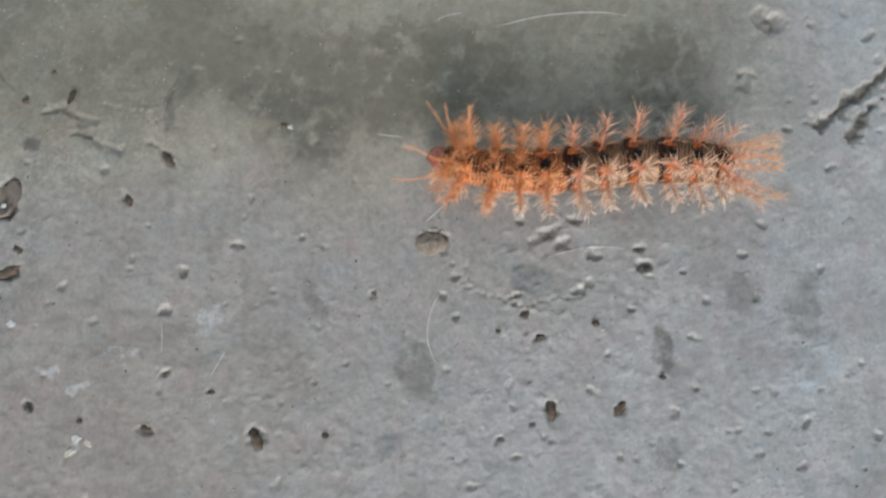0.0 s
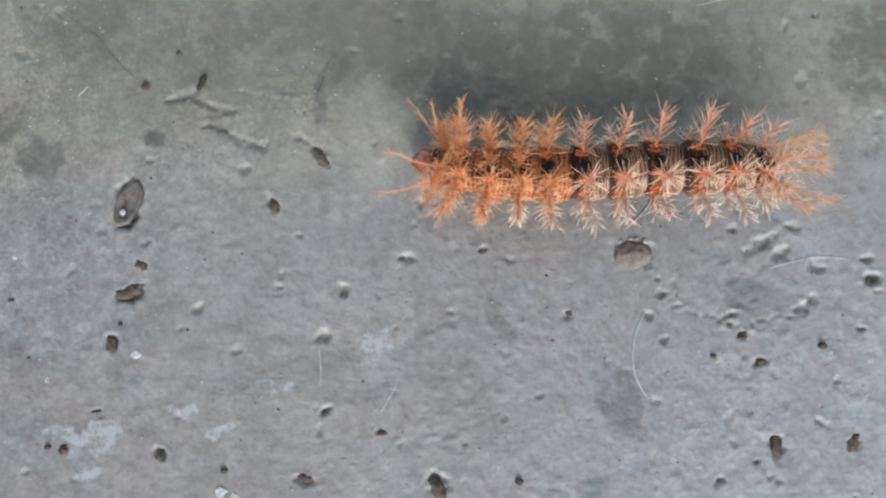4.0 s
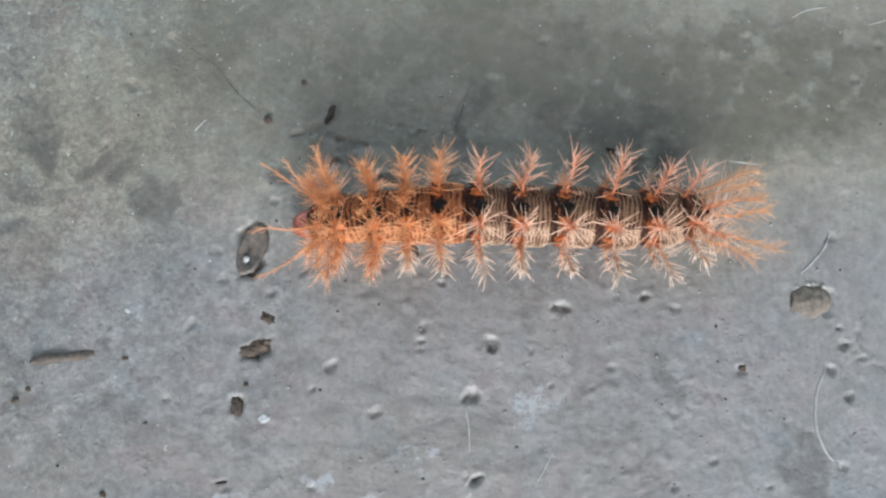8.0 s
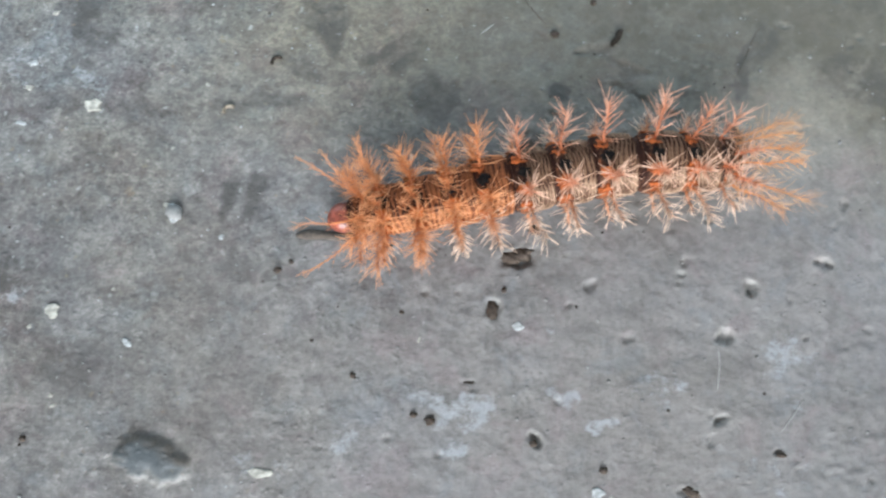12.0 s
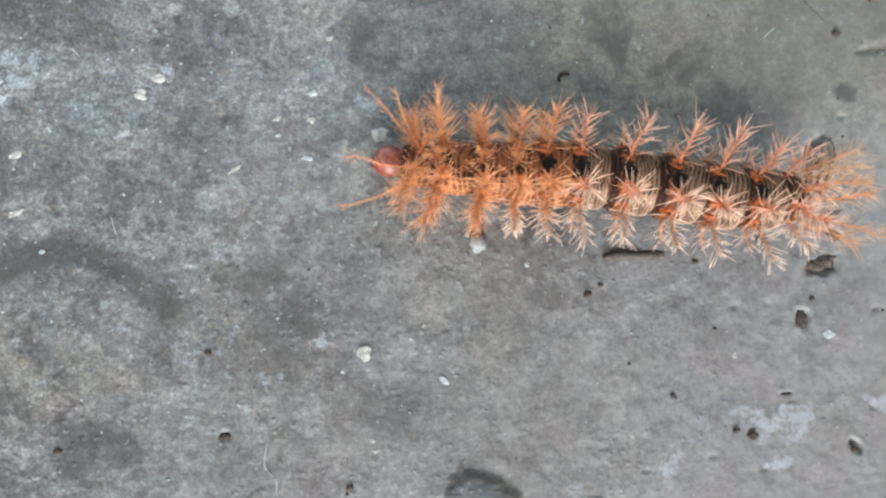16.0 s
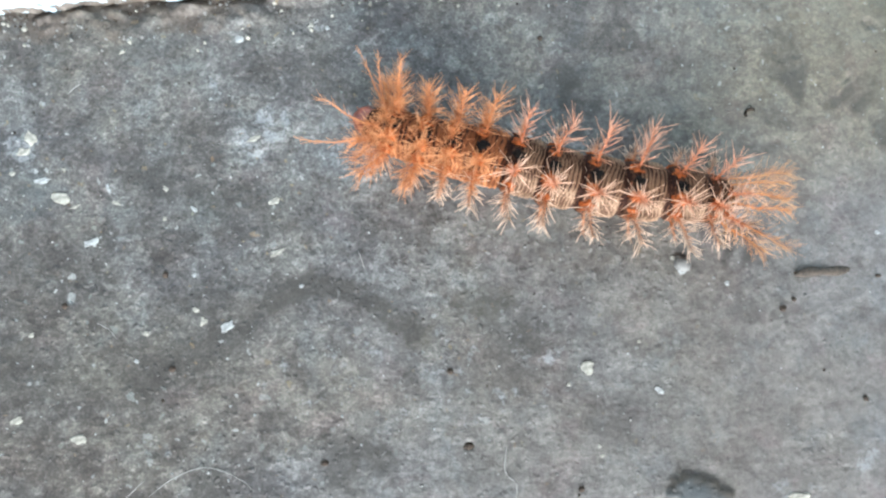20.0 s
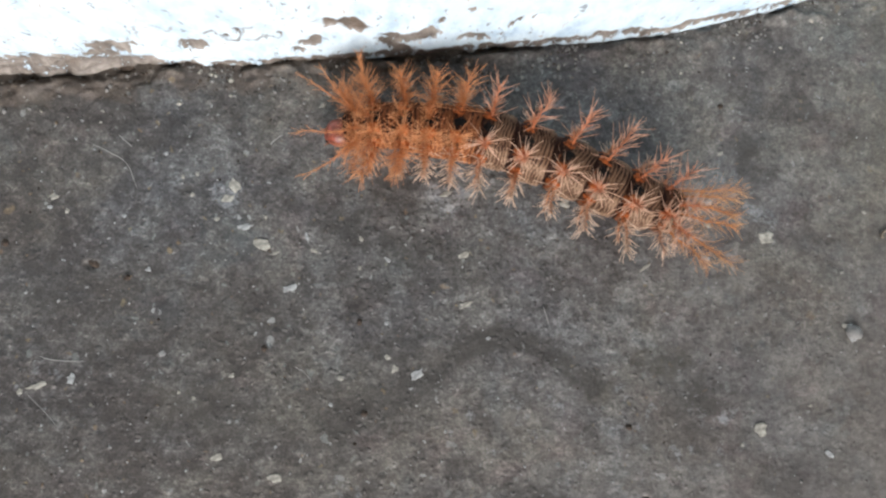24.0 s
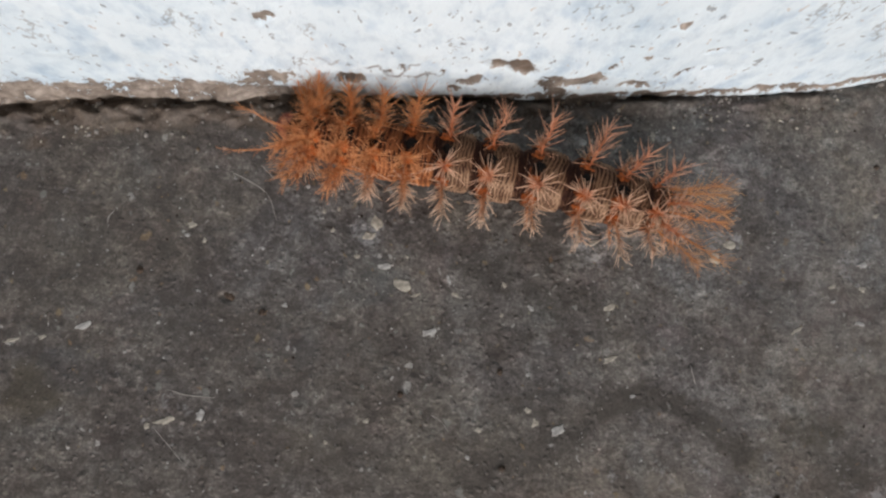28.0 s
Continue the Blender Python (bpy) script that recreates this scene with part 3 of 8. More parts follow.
stain("dark", 50.2, 5.4, 4.0, 2.5, -0, 0.35)
stain("dark", 61.9, 2.9, 3.0, 5.5, -0, 0.35)
stain("dark", 37.6, -6.5, 1.3, 4.1, 15, 0.5)
stain("dark", 37.3, -22.0, 2.3, 2.1, 0, 0.4)
stain("dark", 58.5, -6.5, 5.9, 2.9, 0, 0.2)
stain("blue", 12.2, 9.5, 2.6, 1.2, -0, 0.4)
# The next olive and dark blots also stand in for the caterpillar's soft shade.
stain("olive", -36.2, 47.2, 12.9, 7.1, 0, 0.7)
stain("olive", -20.8, 42.9, 13.0, 6.2, 0, 0.5)
stain("olive", -71.0, 48.1, 18.3, 5.8, 2, 0.5)
stain("olive", -29.2, 37.4, 9.9, 7.5, 2, 0.5)
stain("olive", -38.8, 45.5, 11.9, 5.7, 2, 0.5)
stain("olive", -11.3, 41.8, 19.9, 5.7, 2, 0.5)
stain("dark", -26.4, 33.7, 6.3, 4.6, 2, 0.35)
stain("olive", -42.0, 49.7, 18.0, 7.7, -0, 0.6)
stain("dark", -32.1, 41.0, 10.3, 3.5, 0, 0.4)
stain("olive", -37.1, 49.4, 27.5, 7.7, 2, 0.4)
stain("olive", -5.9, 45.8, 30.0, 10.5, 2, 0.6)
stain("olive", -2.4, 50.7, 22.0, 6.7, 2, 0.4)
stain("olive", -33.3, 46.7, 2.3, 5.7, 23, 0.35)
stain("olive", 35.9, 49.2, 10.0, 8.6, 2, 0.6)
stain("dark", -52.1, 41.2, 1.2, 6.5, -26, 0.4)
stain("dark", -78.7, 33.2, 1.4, 1.3, 2, 0.4)
stain("blue", 13.1, 7.0, 3.0, 3.1, 2, 0.55)
stain("dark", -6.6, -7.0, 4.3, 4.2, 2, 0.25)
stain("dark", 36.3, -4.6, 1.5, 4.2, 12, 0.5)
stain("dark", -25.5, 3.3, 1.4, 5.2, 27, 0.35)
stain("olive", -66.7, 51.2, 18.4, 5.8, 2, 0.3)
stain("blue", -12.2, -21.1, 2.5, 1.8, 2, 0.6)
stain("olive", -11.5, 48.4, 16.4, 6.7, 2, 0.35)
stain("dark", -62.2, 31.5, 3.5, 1.9, 34, 0.15)
stain("dark", -29.8, 29.0, 5.4, 6.4, 2, 0.2)
stain("dark", -57.7, -2.2, 7.8, 5.1, 2, 0.15)
stain("olive", -111.8, 40.2, 2.0, 7.4, 10, 0.35)
stain("olive", -101.8, 34.5, 4.3, 2.8, -1, 0.35)
stain("olive", -60.7, 53.2, 12.2, 6.0, -0, 0.45)
stain("olive", -96.2, 31.2, 2.2, 4.0, -11, 0.25)
stain("dark", -37.7, 53.9, 5.0, 4.3, -0, 0.2)
stain("dark", -110.8, 38.6, 1.9, 5.0, -2, 0.5)
stain("dark", -102.1, 34.9, 3.9, 2.2, -9, 0.45)
stain("dark", -114.6, 32.3, 2.2, 2.1, 6, 0.6)
stain("dark", -95.3, 30.2, 3.0, 3.2, 27, 0.5)
stain("dark", -117.0, 26.0, 5.0, 1.4, 15, 0.45)
stain("dark", -123.0, 23.7, 2.1, 1.9, 6, 0.3)
stain("dark", -119.9, 12.0, 3.3, 3.2, -4, 0.65)
stain("dark", -143.7, 34.0, 4.2, 3.4, 7, 0.5)
stain("dark", -113.4, 2.9, 1.7, 0.9, 6, 0.4)
stain("dark", -125.1, 15.1, 1.7, 3.1, 6, 0.3)
stain("dark", -78.4, 33.5, 1.4, 1.1, 6, 0.7)
stain("dark", -129.1, 8.1, 4.5, 1.5, 6, 0.3)
stain("dark", -132.1, -11.7, 6.6, 3.7, 6, 0.2)
stain("dark", -142.8, -0.2, 5.2, 3.7, 6, 0.2)
stain("spot", -126.3, -23.4, 4.8, 3.6, 6, 1)
stain("dark", -128.8, 38.6, 1.9, 1.5, 7, 0.35)
stain("dark", -123.4, 38.8, 4.7, 3.2, 7, 0.15)
stain("dark", -196.7, 2.3, 3.9, 2.4, 2, 0.3)
stain("dark", -148.4, -0.9, 3.2, 3.6, 4, 0.4)
stain("dark", -157.2, 1.3, 4.3, 2.9, 4, 0.3)
stain("dark", -141.6, 5.4, 2.9, 1.5, 4, 0.35)
stain("dark", -173.9, -19.4, 5.4, 2.4, 3, 0.45)
stain("dark", -131.4, 7.0, 2.2, 1.5, 4, 0.35)
stain("dark", -153.4, -9.1, 6.4, 3.5, 4, 0.2)
stain("dark", -146.9, 34.8, 2.7, 2.5, 6, 0.55)
stain("dark", -204.9, 18.7, 5.5, 3.0, -18, 0.5)
stain("dark", -200.7, 25.9, 5.1, 2.1, 3, 0.4)
stain("dark", -196.4, 21.6, 3.2, 1.6, 3, 0.3)
stain("dark", -149.1, -1.6, 3.6, 3.2, 2, 0.4)
stain("dark", -172.2, -20.1, 4.6, 3.2, 1, 0.5)
stain("dark", -137.7, -13.1, 5.6, 3.1, 2, 0.35)
stain("dark", -154.9, 3.4, 2.1, 1.4, 2, 0.4)
stain("dark", -192.7, -23.6, 3.0, 2.2, 1, 0.45)
stain("dark", -222.3, 31.4, 1.0, 1.1, 3, 0.5)
stain("dark", -178.5, 30.6, 3.2, 2.5, 3, 0.3)
stain("dark", -215.7, 36.3, 11.0, 3.3, 8, 0.35)
stain("dark", -186.9, 36.9, 9.7, 4.2, 3, 0.3)
stain("dark", -156.6, -20.5, 4.7, 3.1, 1, 0.3)
stain("dark", -118.9, 3.0, 3.3, 2.0, 2, 0.3)
stain("dark", -119.7, 10.7, 2.9, 2.2, 2, 0.4)
stain("dark", -138.6, 42.7, 3.7, 3.3, 3, 0.4)
stain("dark", -113.1, 43.0, 2.9, 5.8, 3, 0.3)
stain("dark", -250.2, 15.6, 1.3, 1.1, 8, 0.5)
stain("dark", -192.3, 13.8, 12.1, 4.8, 8, 0.3)
stain("blue", -259.4, -1.4, 4.6, 3.1, 8, 0.35)
stain("olive", -264.6, -5.9, 4.5, 4.5, 7, 0.45)
stain("dark", -203.4, 19.2, 3.6, 2.4, 8, 0.45)
stain("blue", -221.1, 15.5, 4.8, 3.6, 8, 0.4)
stain("dark", -152.4, -2.9, 4.8, 3.4, 7, 0.4)
stain("olive", -146.9, 15.0, 1.5, 1.9, 8, 0.6)
stain("olive", -224.9, -8.4, 6.1, 3.7, 7, 0.25)
stain("dark", -220.4, 3.0, 9.4, 4.6, 8, 0.25)
stain("blue", -231.5, 3.8, 5.4, 3.9, 8, 0.3)
stain("dark", -245.4, 6.7, 7.7, 3.9, 8, 0.25)
stain("olive", -156.7, 2.7, 4.8, 2.3, 7, 0.35)
stain("dark", -264.7, 12.8, 9.3, 6.4, 8, 0.2)
stain("dark", -239.2, 30.3, 9.6, 3.3, 8, 0.25)
stain("dark", -52.6, 44.0, 0.8, 4.0, -20, 0.45)
stain("dark", -53.8, 36.5, 1.1, 3.0, -5, 0.35)
stain("dark", -7.4, -8.7, 4.0, 4.5, 20, 0.3)
stain("pale", -43.0, -0.8, 5.3, 4.8, 32, 0.35)
stain("pale", -73.3, -8.0, 1.9, 1.4, 2, 0.75)
stain("pale", -58.9, -6.3, 2.2, 1.5, 2, 0.5)
stain("pale", -67.8, -11.5, 2.2, 0.9, 2, 0.6)
stain("pale", -84.3, -11.8, 3.1, 1.7, 2, 0.5)
stain("pale", -52.8, 2.3, 1.7, 1.0, 2, 0.35)
stain("pale", -67.5, -20.8, 1.2, 2.1, -17, 0.8)
stain("pale", -75.7, 0.4, 0.9, 0.8, 2, 0.5)
stain("pale", 19.9, -3.1, 3.4, 1.7, 2, 0.25)
stain("pale", -35.3, -14.8, 11.0, 5.8, 2, 0.12)
stain("pale", 64.4, 12.4, 10.9, 9.1, -0, 0.15)
stain("pale", 19.1, -1.6, 12.0, 6.0, 0, 0.12)
stain("pale", -88.0, -12.7, 4.5, 1.9, 1, 0.4)
stain("pale", -90.4, -11.7, 3.4, 1.0, 6, 0.6)
stain("pale", -87.1, -13.3, 1.2, 2.2, 6, 0.6)
stain("pale", -87.9, -17.1, 0.9, 2.0, 25, 0.6)
stain("pale", -86.5, -16.2, 1.8, 1.6, 35, 0.6)
stain("pale", -73.5, -7.5, 2.0, 1.8, 6, 0.6)
stain("pale", -60.7, -6.2, 4.2, 2.1, 6, 0.35)
stain("pale", -45.1, 0.6, 4.3, 2.7, 30, 0.4)
stain("pale", -67.5, -11.4, 2.6, 0.7, 6, 0.6)
stain("pale", -101.9, -18.5, 4.1, 1.6, -14, 0.35)
stain("pale", -119.6, 17.5, 1.4, 1.3, 6, 0.35)
stain("pale", -112.9, -22.2, 5.1, 1.4, 6, 0.45)
stain("pale", -142.3, 25.0, 2.7, 1.2, -19, 0.4)
stain("pale", -76.1, 0.8, 0.9, 0.9, 6, 0.5)
stain("pale", -188.7, 25.4, 2.9, 2.2, 6, 0.5)
stain("pale", -170.8, 26.3, 2.1, 2.2, 6, 0.6)
stain("pale", -188.7, 26.0, 4.2, 3.3, 3, 0.5)
stain("pale", -202.8, 22.9, 3.3, 2.4, 3, 0.25)
stain("pale", -196.3, 32.4, 1.2, 2.0, 3, 0.3)
stain("pale", -201.7, -19.3, 1.5, 3.1, 37, 0.35)
stain("pale", -180.7, 42.4, 4.1, 1.2, -7, 0.4)
stain("pale", -175.6, 37.5, 1.1, 1.0, 3, 0.3)
stain("pale", -157.0, -7.3, 13.5, 7.0, 2, 0.15)
stain("pale", -221.3, 22.8, 1.6, 2.0, 8, 0.5)
stain("pale", -245.2, -7.2, 6.8, 3.8, 7, 0.15)
stain("pale", -176.6, -7.5, 11.8, 4.5, 7, 0.2)
stain("pale", -257.8, -9.2, 0.9, 0.9, 7, 0.3)
stain("pale", -261.0, 21.8, 6.3, 1.0, 8, 0.12)
smear("dark", [(-187.0, 1.0), (-185.0, 2.2), (-181.0, 4.4), (-175.9, 3.7), (-171.8, 1.4), (-166.5, -1.3)], 3.5, 0.95, 0.3)
smear("dark", [(-203.6, -10.1), (-199.5, -7.8), (-194.3, -4.7), (-190.1, -1.6), (-186.5, 1.4)], 6.5, 0.75, 0.5)
smear("dark", [(-223.0, -7.6), (-218.1, -10.6), (-210.6, -10.5), (-203.6, -10.1)], 9.0, 0.32, 0.9)
smear("dark", [(-197.4, 0.3), (-193.5, 2.1), (-191.0, -2.5)], 8.0, 0.35, 0.8)
stain("olive", 37.4, 48.5, 9.0, 7.0, 0, 0.55)
stain("olive", 35.2, 41.5, 5.0, 4.0, 0, 0.4)
smear("olive", [(-169.0, -0.4), (-165.0, -2.4)], 3.6, 0.45)
stain("pale", -143.0, 25.3, 2.2, 1.2, -20, 0.5)
stain("pale", -146.8, 28.5, 1.6, 0.9, 30, 0.5)
stain("pale", -222.0, 21.8, 1.8, 3.0, 20, 0.4)
stain("pale", -188.5, 26.0, 4.6, 3.6, 10, 0.3)
stain("pale", -171.3, 26.0, 3.0, 2.4, 10, 0.4)
stain("pale", -152.6, 26.4, 2.4, 2.8, 10, 0.4)
stain("pale", -92.7, -11.6, 1.6, 0.9, 20, 0.5)
stain("pale", -90.0, -11.9, 1.4, 0.8, -10, 0.55)
stain("pale", -87.9, -14.3, 2.2, 2.0, 20, 0.45)
stain("pale", -86.9, -17.3, 1.6, 1.3, 40, 0.5)
stain("pale", -83.6, -11.4, 2.0, 0.6, 25, 0.5)
stain("pale", -102.4, -19.2, 1.6, 2.0, -30, 0.4)
stain("dark", -150.3, -2.7, 4.0, 3.2, 20, 0.5)
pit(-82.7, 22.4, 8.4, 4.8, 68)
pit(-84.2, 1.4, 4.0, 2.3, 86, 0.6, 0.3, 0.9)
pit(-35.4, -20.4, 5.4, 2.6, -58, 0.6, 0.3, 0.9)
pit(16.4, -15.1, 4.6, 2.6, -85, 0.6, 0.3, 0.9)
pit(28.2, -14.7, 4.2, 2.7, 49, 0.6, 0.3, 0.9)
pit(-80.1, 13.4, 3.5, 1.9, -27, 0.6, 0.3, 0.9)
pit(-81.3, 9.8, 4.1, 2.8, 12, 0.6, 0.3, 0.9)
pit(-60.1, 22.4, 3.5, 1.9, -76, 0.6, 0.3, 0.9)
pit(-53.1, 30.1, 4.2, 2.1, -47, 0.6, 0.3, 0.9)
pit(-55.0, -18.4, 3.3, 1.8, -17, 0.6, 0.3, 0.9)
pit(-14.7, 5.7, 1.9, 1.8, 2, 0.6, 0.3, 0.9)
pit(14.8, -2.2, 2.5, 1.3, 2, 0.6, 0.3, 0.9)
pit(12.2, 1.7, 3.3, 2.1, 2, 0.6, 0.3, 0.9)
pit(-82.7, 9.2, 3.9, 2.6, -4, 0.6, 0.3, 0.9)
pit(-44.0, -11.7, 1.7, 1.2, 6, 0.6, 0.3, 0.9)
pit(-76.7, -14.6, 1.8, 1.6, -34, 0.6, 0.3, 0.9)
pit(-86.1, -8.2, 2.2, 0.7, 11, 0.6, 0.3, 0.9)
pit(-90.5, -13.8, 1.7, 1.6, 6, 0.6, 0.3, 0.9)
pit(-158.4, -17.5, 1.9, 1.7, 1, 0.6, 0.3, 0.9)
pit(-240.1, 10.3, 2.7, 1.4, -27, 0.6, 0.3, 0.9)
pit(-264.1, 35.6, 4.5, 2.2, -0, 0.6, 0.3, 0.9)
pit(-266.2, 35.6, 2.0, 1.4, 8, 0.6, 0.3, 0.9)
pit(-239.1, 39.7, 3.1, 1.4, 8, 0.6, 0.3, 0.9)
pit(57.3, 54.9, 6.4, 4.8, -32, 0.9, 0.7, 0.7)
pit(16.2, 16.7, 3.9, 3.0, 2)
pit(18.8, 15.1, 3.6, 2.3, 22)
pit(14.0, 15.3, 2.1, 1.9, 2)
pit(24.4, 12.2, 2.6, 2.1, 2)
pit(34.0, 10.4, 3.0, 2.4, 2)
pit(32.3, 13.4, 1.7, 1.2, 2)
pit(21.3, 6.0, 3.7, 2.2, 12)
pit(23.5, 7.4, 1.9, 1.6, 2)
pit(42.4, 35.4, 2.3, 1.5, 2)
pit(23.6, 42.9, 1.6, 2.3, 2)
pit(22.1, 51.6, 1.3, 3.1, -8)
pit(53.1, 44.2, 4.8, 4.2, 20)
pit(65.0, 40.6, 2.0, 1.8, -0)
pit(75.5, 52.9, 2.8, 1.5, 25)
pit(67.3, 28.0, 2.3, 1.2, 30)
pit(34.2, 10.5, 3.0, 2.6, -0)
pit(34.3, 8.6, 2.6, 1.0, -10)
pit(27.7, -23.2, 2.0, 1.5, 0)
pit(27.7, -14.8, 2.4, 1.9, 39)
pit(55.3, -11.6, 1.8, 1.2, 0)
pit(51.9, -11.3, 1.6, 0.9, 0)
pit(41.6, -11.0, 1.8, 1.3, 0)
pit(63.6, -11.2, 1.6, 1.1, 0)
pit(48.6, -18.3, 1.6, 1.0, 0)
pit(53.9, -18.5, 1.4, 1.0, 0)
pit(37.7, -16.2, 2.1, 1.0, -10)
pit(7.4, -20.0, 2.0, 1.1, 0)
pit(13.4, -17.3, 1.4, 1.2, 0)
pit(9.8, -23.3, 2.2, 1.0, 0)
pit(2.1, -28.1, 2.6, 1.1, 10)
pit(70.7, -7.0, 1.6, 0.9, 0)
pit(42.4, -2.6, 1.8, 0.9, 15)
pit(30.6, 2.6, 1.8, 1.0, -0)
pit(72.8, -19.2, 1.7, 1.5, 0)
pit(40.3, 9.4, 1.6, 1.2, -0)
pit(50.5, 12.4, 2.0, 1.7, -0)
pit(32.5, 13.8, 1.8, 1.4, -0)
pit(23.3, -11.7, 2.2, 1.2, -20)
pit(51.8, 9.6, 1.4, 0.9, -0)
pit(11.3, 18.5, 2.2, 1.4, -0)
pit(17.9, 17.6, 3.5, 1.6, 10)
pit(21.0, 19.2, 2.6, 1.4, -10)
pit(-2.0, -8.0, 1.6, 0.9, 0)
pit(-2.5, 5.2, 1.9, 1.6, 2)
pit(10.5, 4.9, 2.4, 1.6, 2)
pit(1.8, 6.5, 1.4, 1.0, 2)
pit(-1.1, 10.5, 1.1, 1.1, 2)
pit(30.8, 2.5, 1.4, 0.9, 2)
pit(41.4, -2.3, 1.5, 1.4, 2)
pit(37.9, -15.1, 1.7, 1.8, 2)
pit(24.5, -12.1, 0.8, 1.3, 2)
pit(7.5, -20.4, 1.7, 1.3, 2)
pit(-12.5, -10.4, 1.2, 0.8, 2)
pit(-6.3, -3.2, 1.2, 0.8, 2)
pit(-49.8, 8.8, 2.1, 1.1, 12)
pit(-52.4, -8.8, 1.9, 0.9, 17)
pit(-59.5, 9.9, 1.6, 1.1, 2)
pit(-33.3, 46.7, 1.2, 0.7, 2)
pit(-48.0, 47.5, 2.0, 1.1, -19)
pit(-56.2, 17.8, 1.8, 1.0, 12)
pit(13.4, -17.2, 1.4, 1.0, 2)
pit(4.2, -18.4, 1.0, 0.7, 2)
pit(45.7, 32.7, 1.4, 1.8, 2)
pit(36.5, 36.6, 2.8, 1.3, 22)
pit(42.4, 28.1, 2.3, 1.8, 2)
pit(45.1, 27.2, 2.1, 1.3, -19)
pit(-52.7, -8.9, 2.7, 2.0, 25)
pit(-49.9, 9.2, 2.8, 2.0, 26)
pit(-52.9, 2.3, 2.6, 2.1, 25)
pit(-39.5, 14.6, 2.3, 1.9, 6)
pit(-77.2, -14.0, 1.9, 1.3, -24)
pit(-93.8, 2.7, 1.1, 1.4, 6)
pit(-59.5, 8.6, 1.4, 0.9, 6)
pit(-74.1, -9.1, 1.1, 0.7, 6)
pit(-28.4, 15.8, 2.0, 1.4, 6)
pit(-41.4, 3.7, 1.1, 0.9, 6)
pit(-59.4, 11.7, 1.1, 2.0, 6)
pit(-75.5, 10.2, 1.1, 0.7, 6)
pit(-95.8, -16.8, 0.7, 1.0, 6)
pit(-99.4, -21.1, 1.0, 0.6, 6)
pit(-130.2, -24.0, 2.6, 0.7, 6)
pit(-4.6, 14.6, 7.2, 4.8, 2, 0.4, 0.25, 0.7)
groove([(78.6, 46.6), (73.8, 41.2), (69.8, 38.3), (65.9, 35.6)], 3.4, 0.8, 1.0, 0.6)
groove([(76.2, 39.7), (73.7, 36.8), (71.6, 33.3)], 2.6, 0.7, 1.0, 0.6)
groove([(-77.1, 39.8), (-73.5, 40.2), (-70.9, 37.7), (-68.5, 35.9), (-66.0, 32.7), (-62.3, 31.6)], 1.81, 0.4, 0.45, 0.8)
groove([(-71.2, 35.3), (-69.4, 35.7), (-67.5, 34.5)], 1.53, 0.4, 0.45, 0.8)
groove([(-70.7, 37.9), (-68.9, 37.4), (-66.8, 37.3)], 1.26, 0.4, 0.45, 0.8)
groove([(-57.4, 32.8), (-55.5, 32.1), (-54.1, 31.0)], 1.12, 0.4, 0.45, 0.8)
pit(-1.2, 8.2, 1.4, 0.8, 38, 0.25, 0.00)
pit(-0.9, 8.0, 1.4, 1.0, 79, 0.40, 0.08)
pit(-0.3, 7.8, 1.4, 0.8, 62, 0.37, 0.28)
pit(-0.2, 8.1, 1.2, 0.6, 133, 0.35, 0.27)
pit(0.5, 7.2, 0.7, 0.4, 30, 0.22, 0.36)
pit(1.4, 7.4, 1.4, 1.0, 79, 0.27, 0.27)
pit(1.5, 7.0, 1.2, 0.6, 153, 0.26, 0.00)
pit(1.7, 7.2, 1.2, 0.9, 63, 0.24, 0.01)
pit(2.5, 6.6, 1.4, 1.0, 132, 0.29, 0.13)
pit(3.5, 6.1, 0.9, 0.6, 32, 0.28, 0.05)
pit(3.9, 5.8, 1.2, 0.9, 104, 0.30, 0.04)
pit(4.6, 5.7, 1.5, 0.9, 166, 0.31, 0.33)
pit(5.2, 5.3, 0.8, 0.5, 80, 0.27, 0.26)
pit(5.0, 5.5, 1.1, 0.9, 131, 0.32, 0.16)
pit(6.1, 4.9, 0.7, 0.5, 116, 0.29, 0.00)
pit(5.5, 5.0, 0.9, 0.5, 71, 0.39, 0.13)
pit(6.7, 4.9, 1.3, 0.8, 27, 0.43, 0.02)
pit(7.5, 4.8, 1.1, 0.6, 21, 0.28, 0.09)
pit(7.8, 4.7, 0.6, 0.5, 135, 0.24, 0.10)
pit(8.1, 4.6, 1.2, 1.0, 130, 0.21, 0.03)
pit(8.5, 4.3, 1.0, 0.7, 134, 0.43, 0.11)
pit(8.8, 3.9, 1.0, 0.8, 142, 0.27, 0.17)
pit(9.8, 3.6, 1.3, 0.8, 60, 0.21, 0.35)
pit(10.1, 3.5, 0.9, 0.5, 98, 0.45, 0.23)
pit(10.4, 3.5, 1.2, 1.1, 79, 0.35, 0.22)
pit(11.6, 3.0, 1.2, 0.8, 141, 0.27, 0.06)
pit(12.0, 2.6, 1.4, 0.7, 56, 0.31, 0.07)
pit(12.5, 3.1, 0.7, 0.5, 165, 0.25, 0.30)
pit(12.5, 3.0, 0.7, 0.5, 39, 0.35, 0.15)
pit(13.0, 3.2, 1.2, 0.7, 116, 0.38, 0.00)
pit(13.7, 3.5, 1.4, 0.8, 114, 0.36, 0.17)
pit(14.8, 4.0, 1.0, 0.7, 177, 0.40, 0.08)
pit(14.9, 4.0, 0.8, 0.5, 24, 0.23, 0.16)
pit(15.2, 4.1, 0.7, 0.5, 31, 0.23, 0.33)
pit(16.2, 4.3, 1.3, 0.7, 9, 0.23, 0.21)
pit(16.9, 4.6, 1.1, 0.6, 87, 0.29, 0.01)
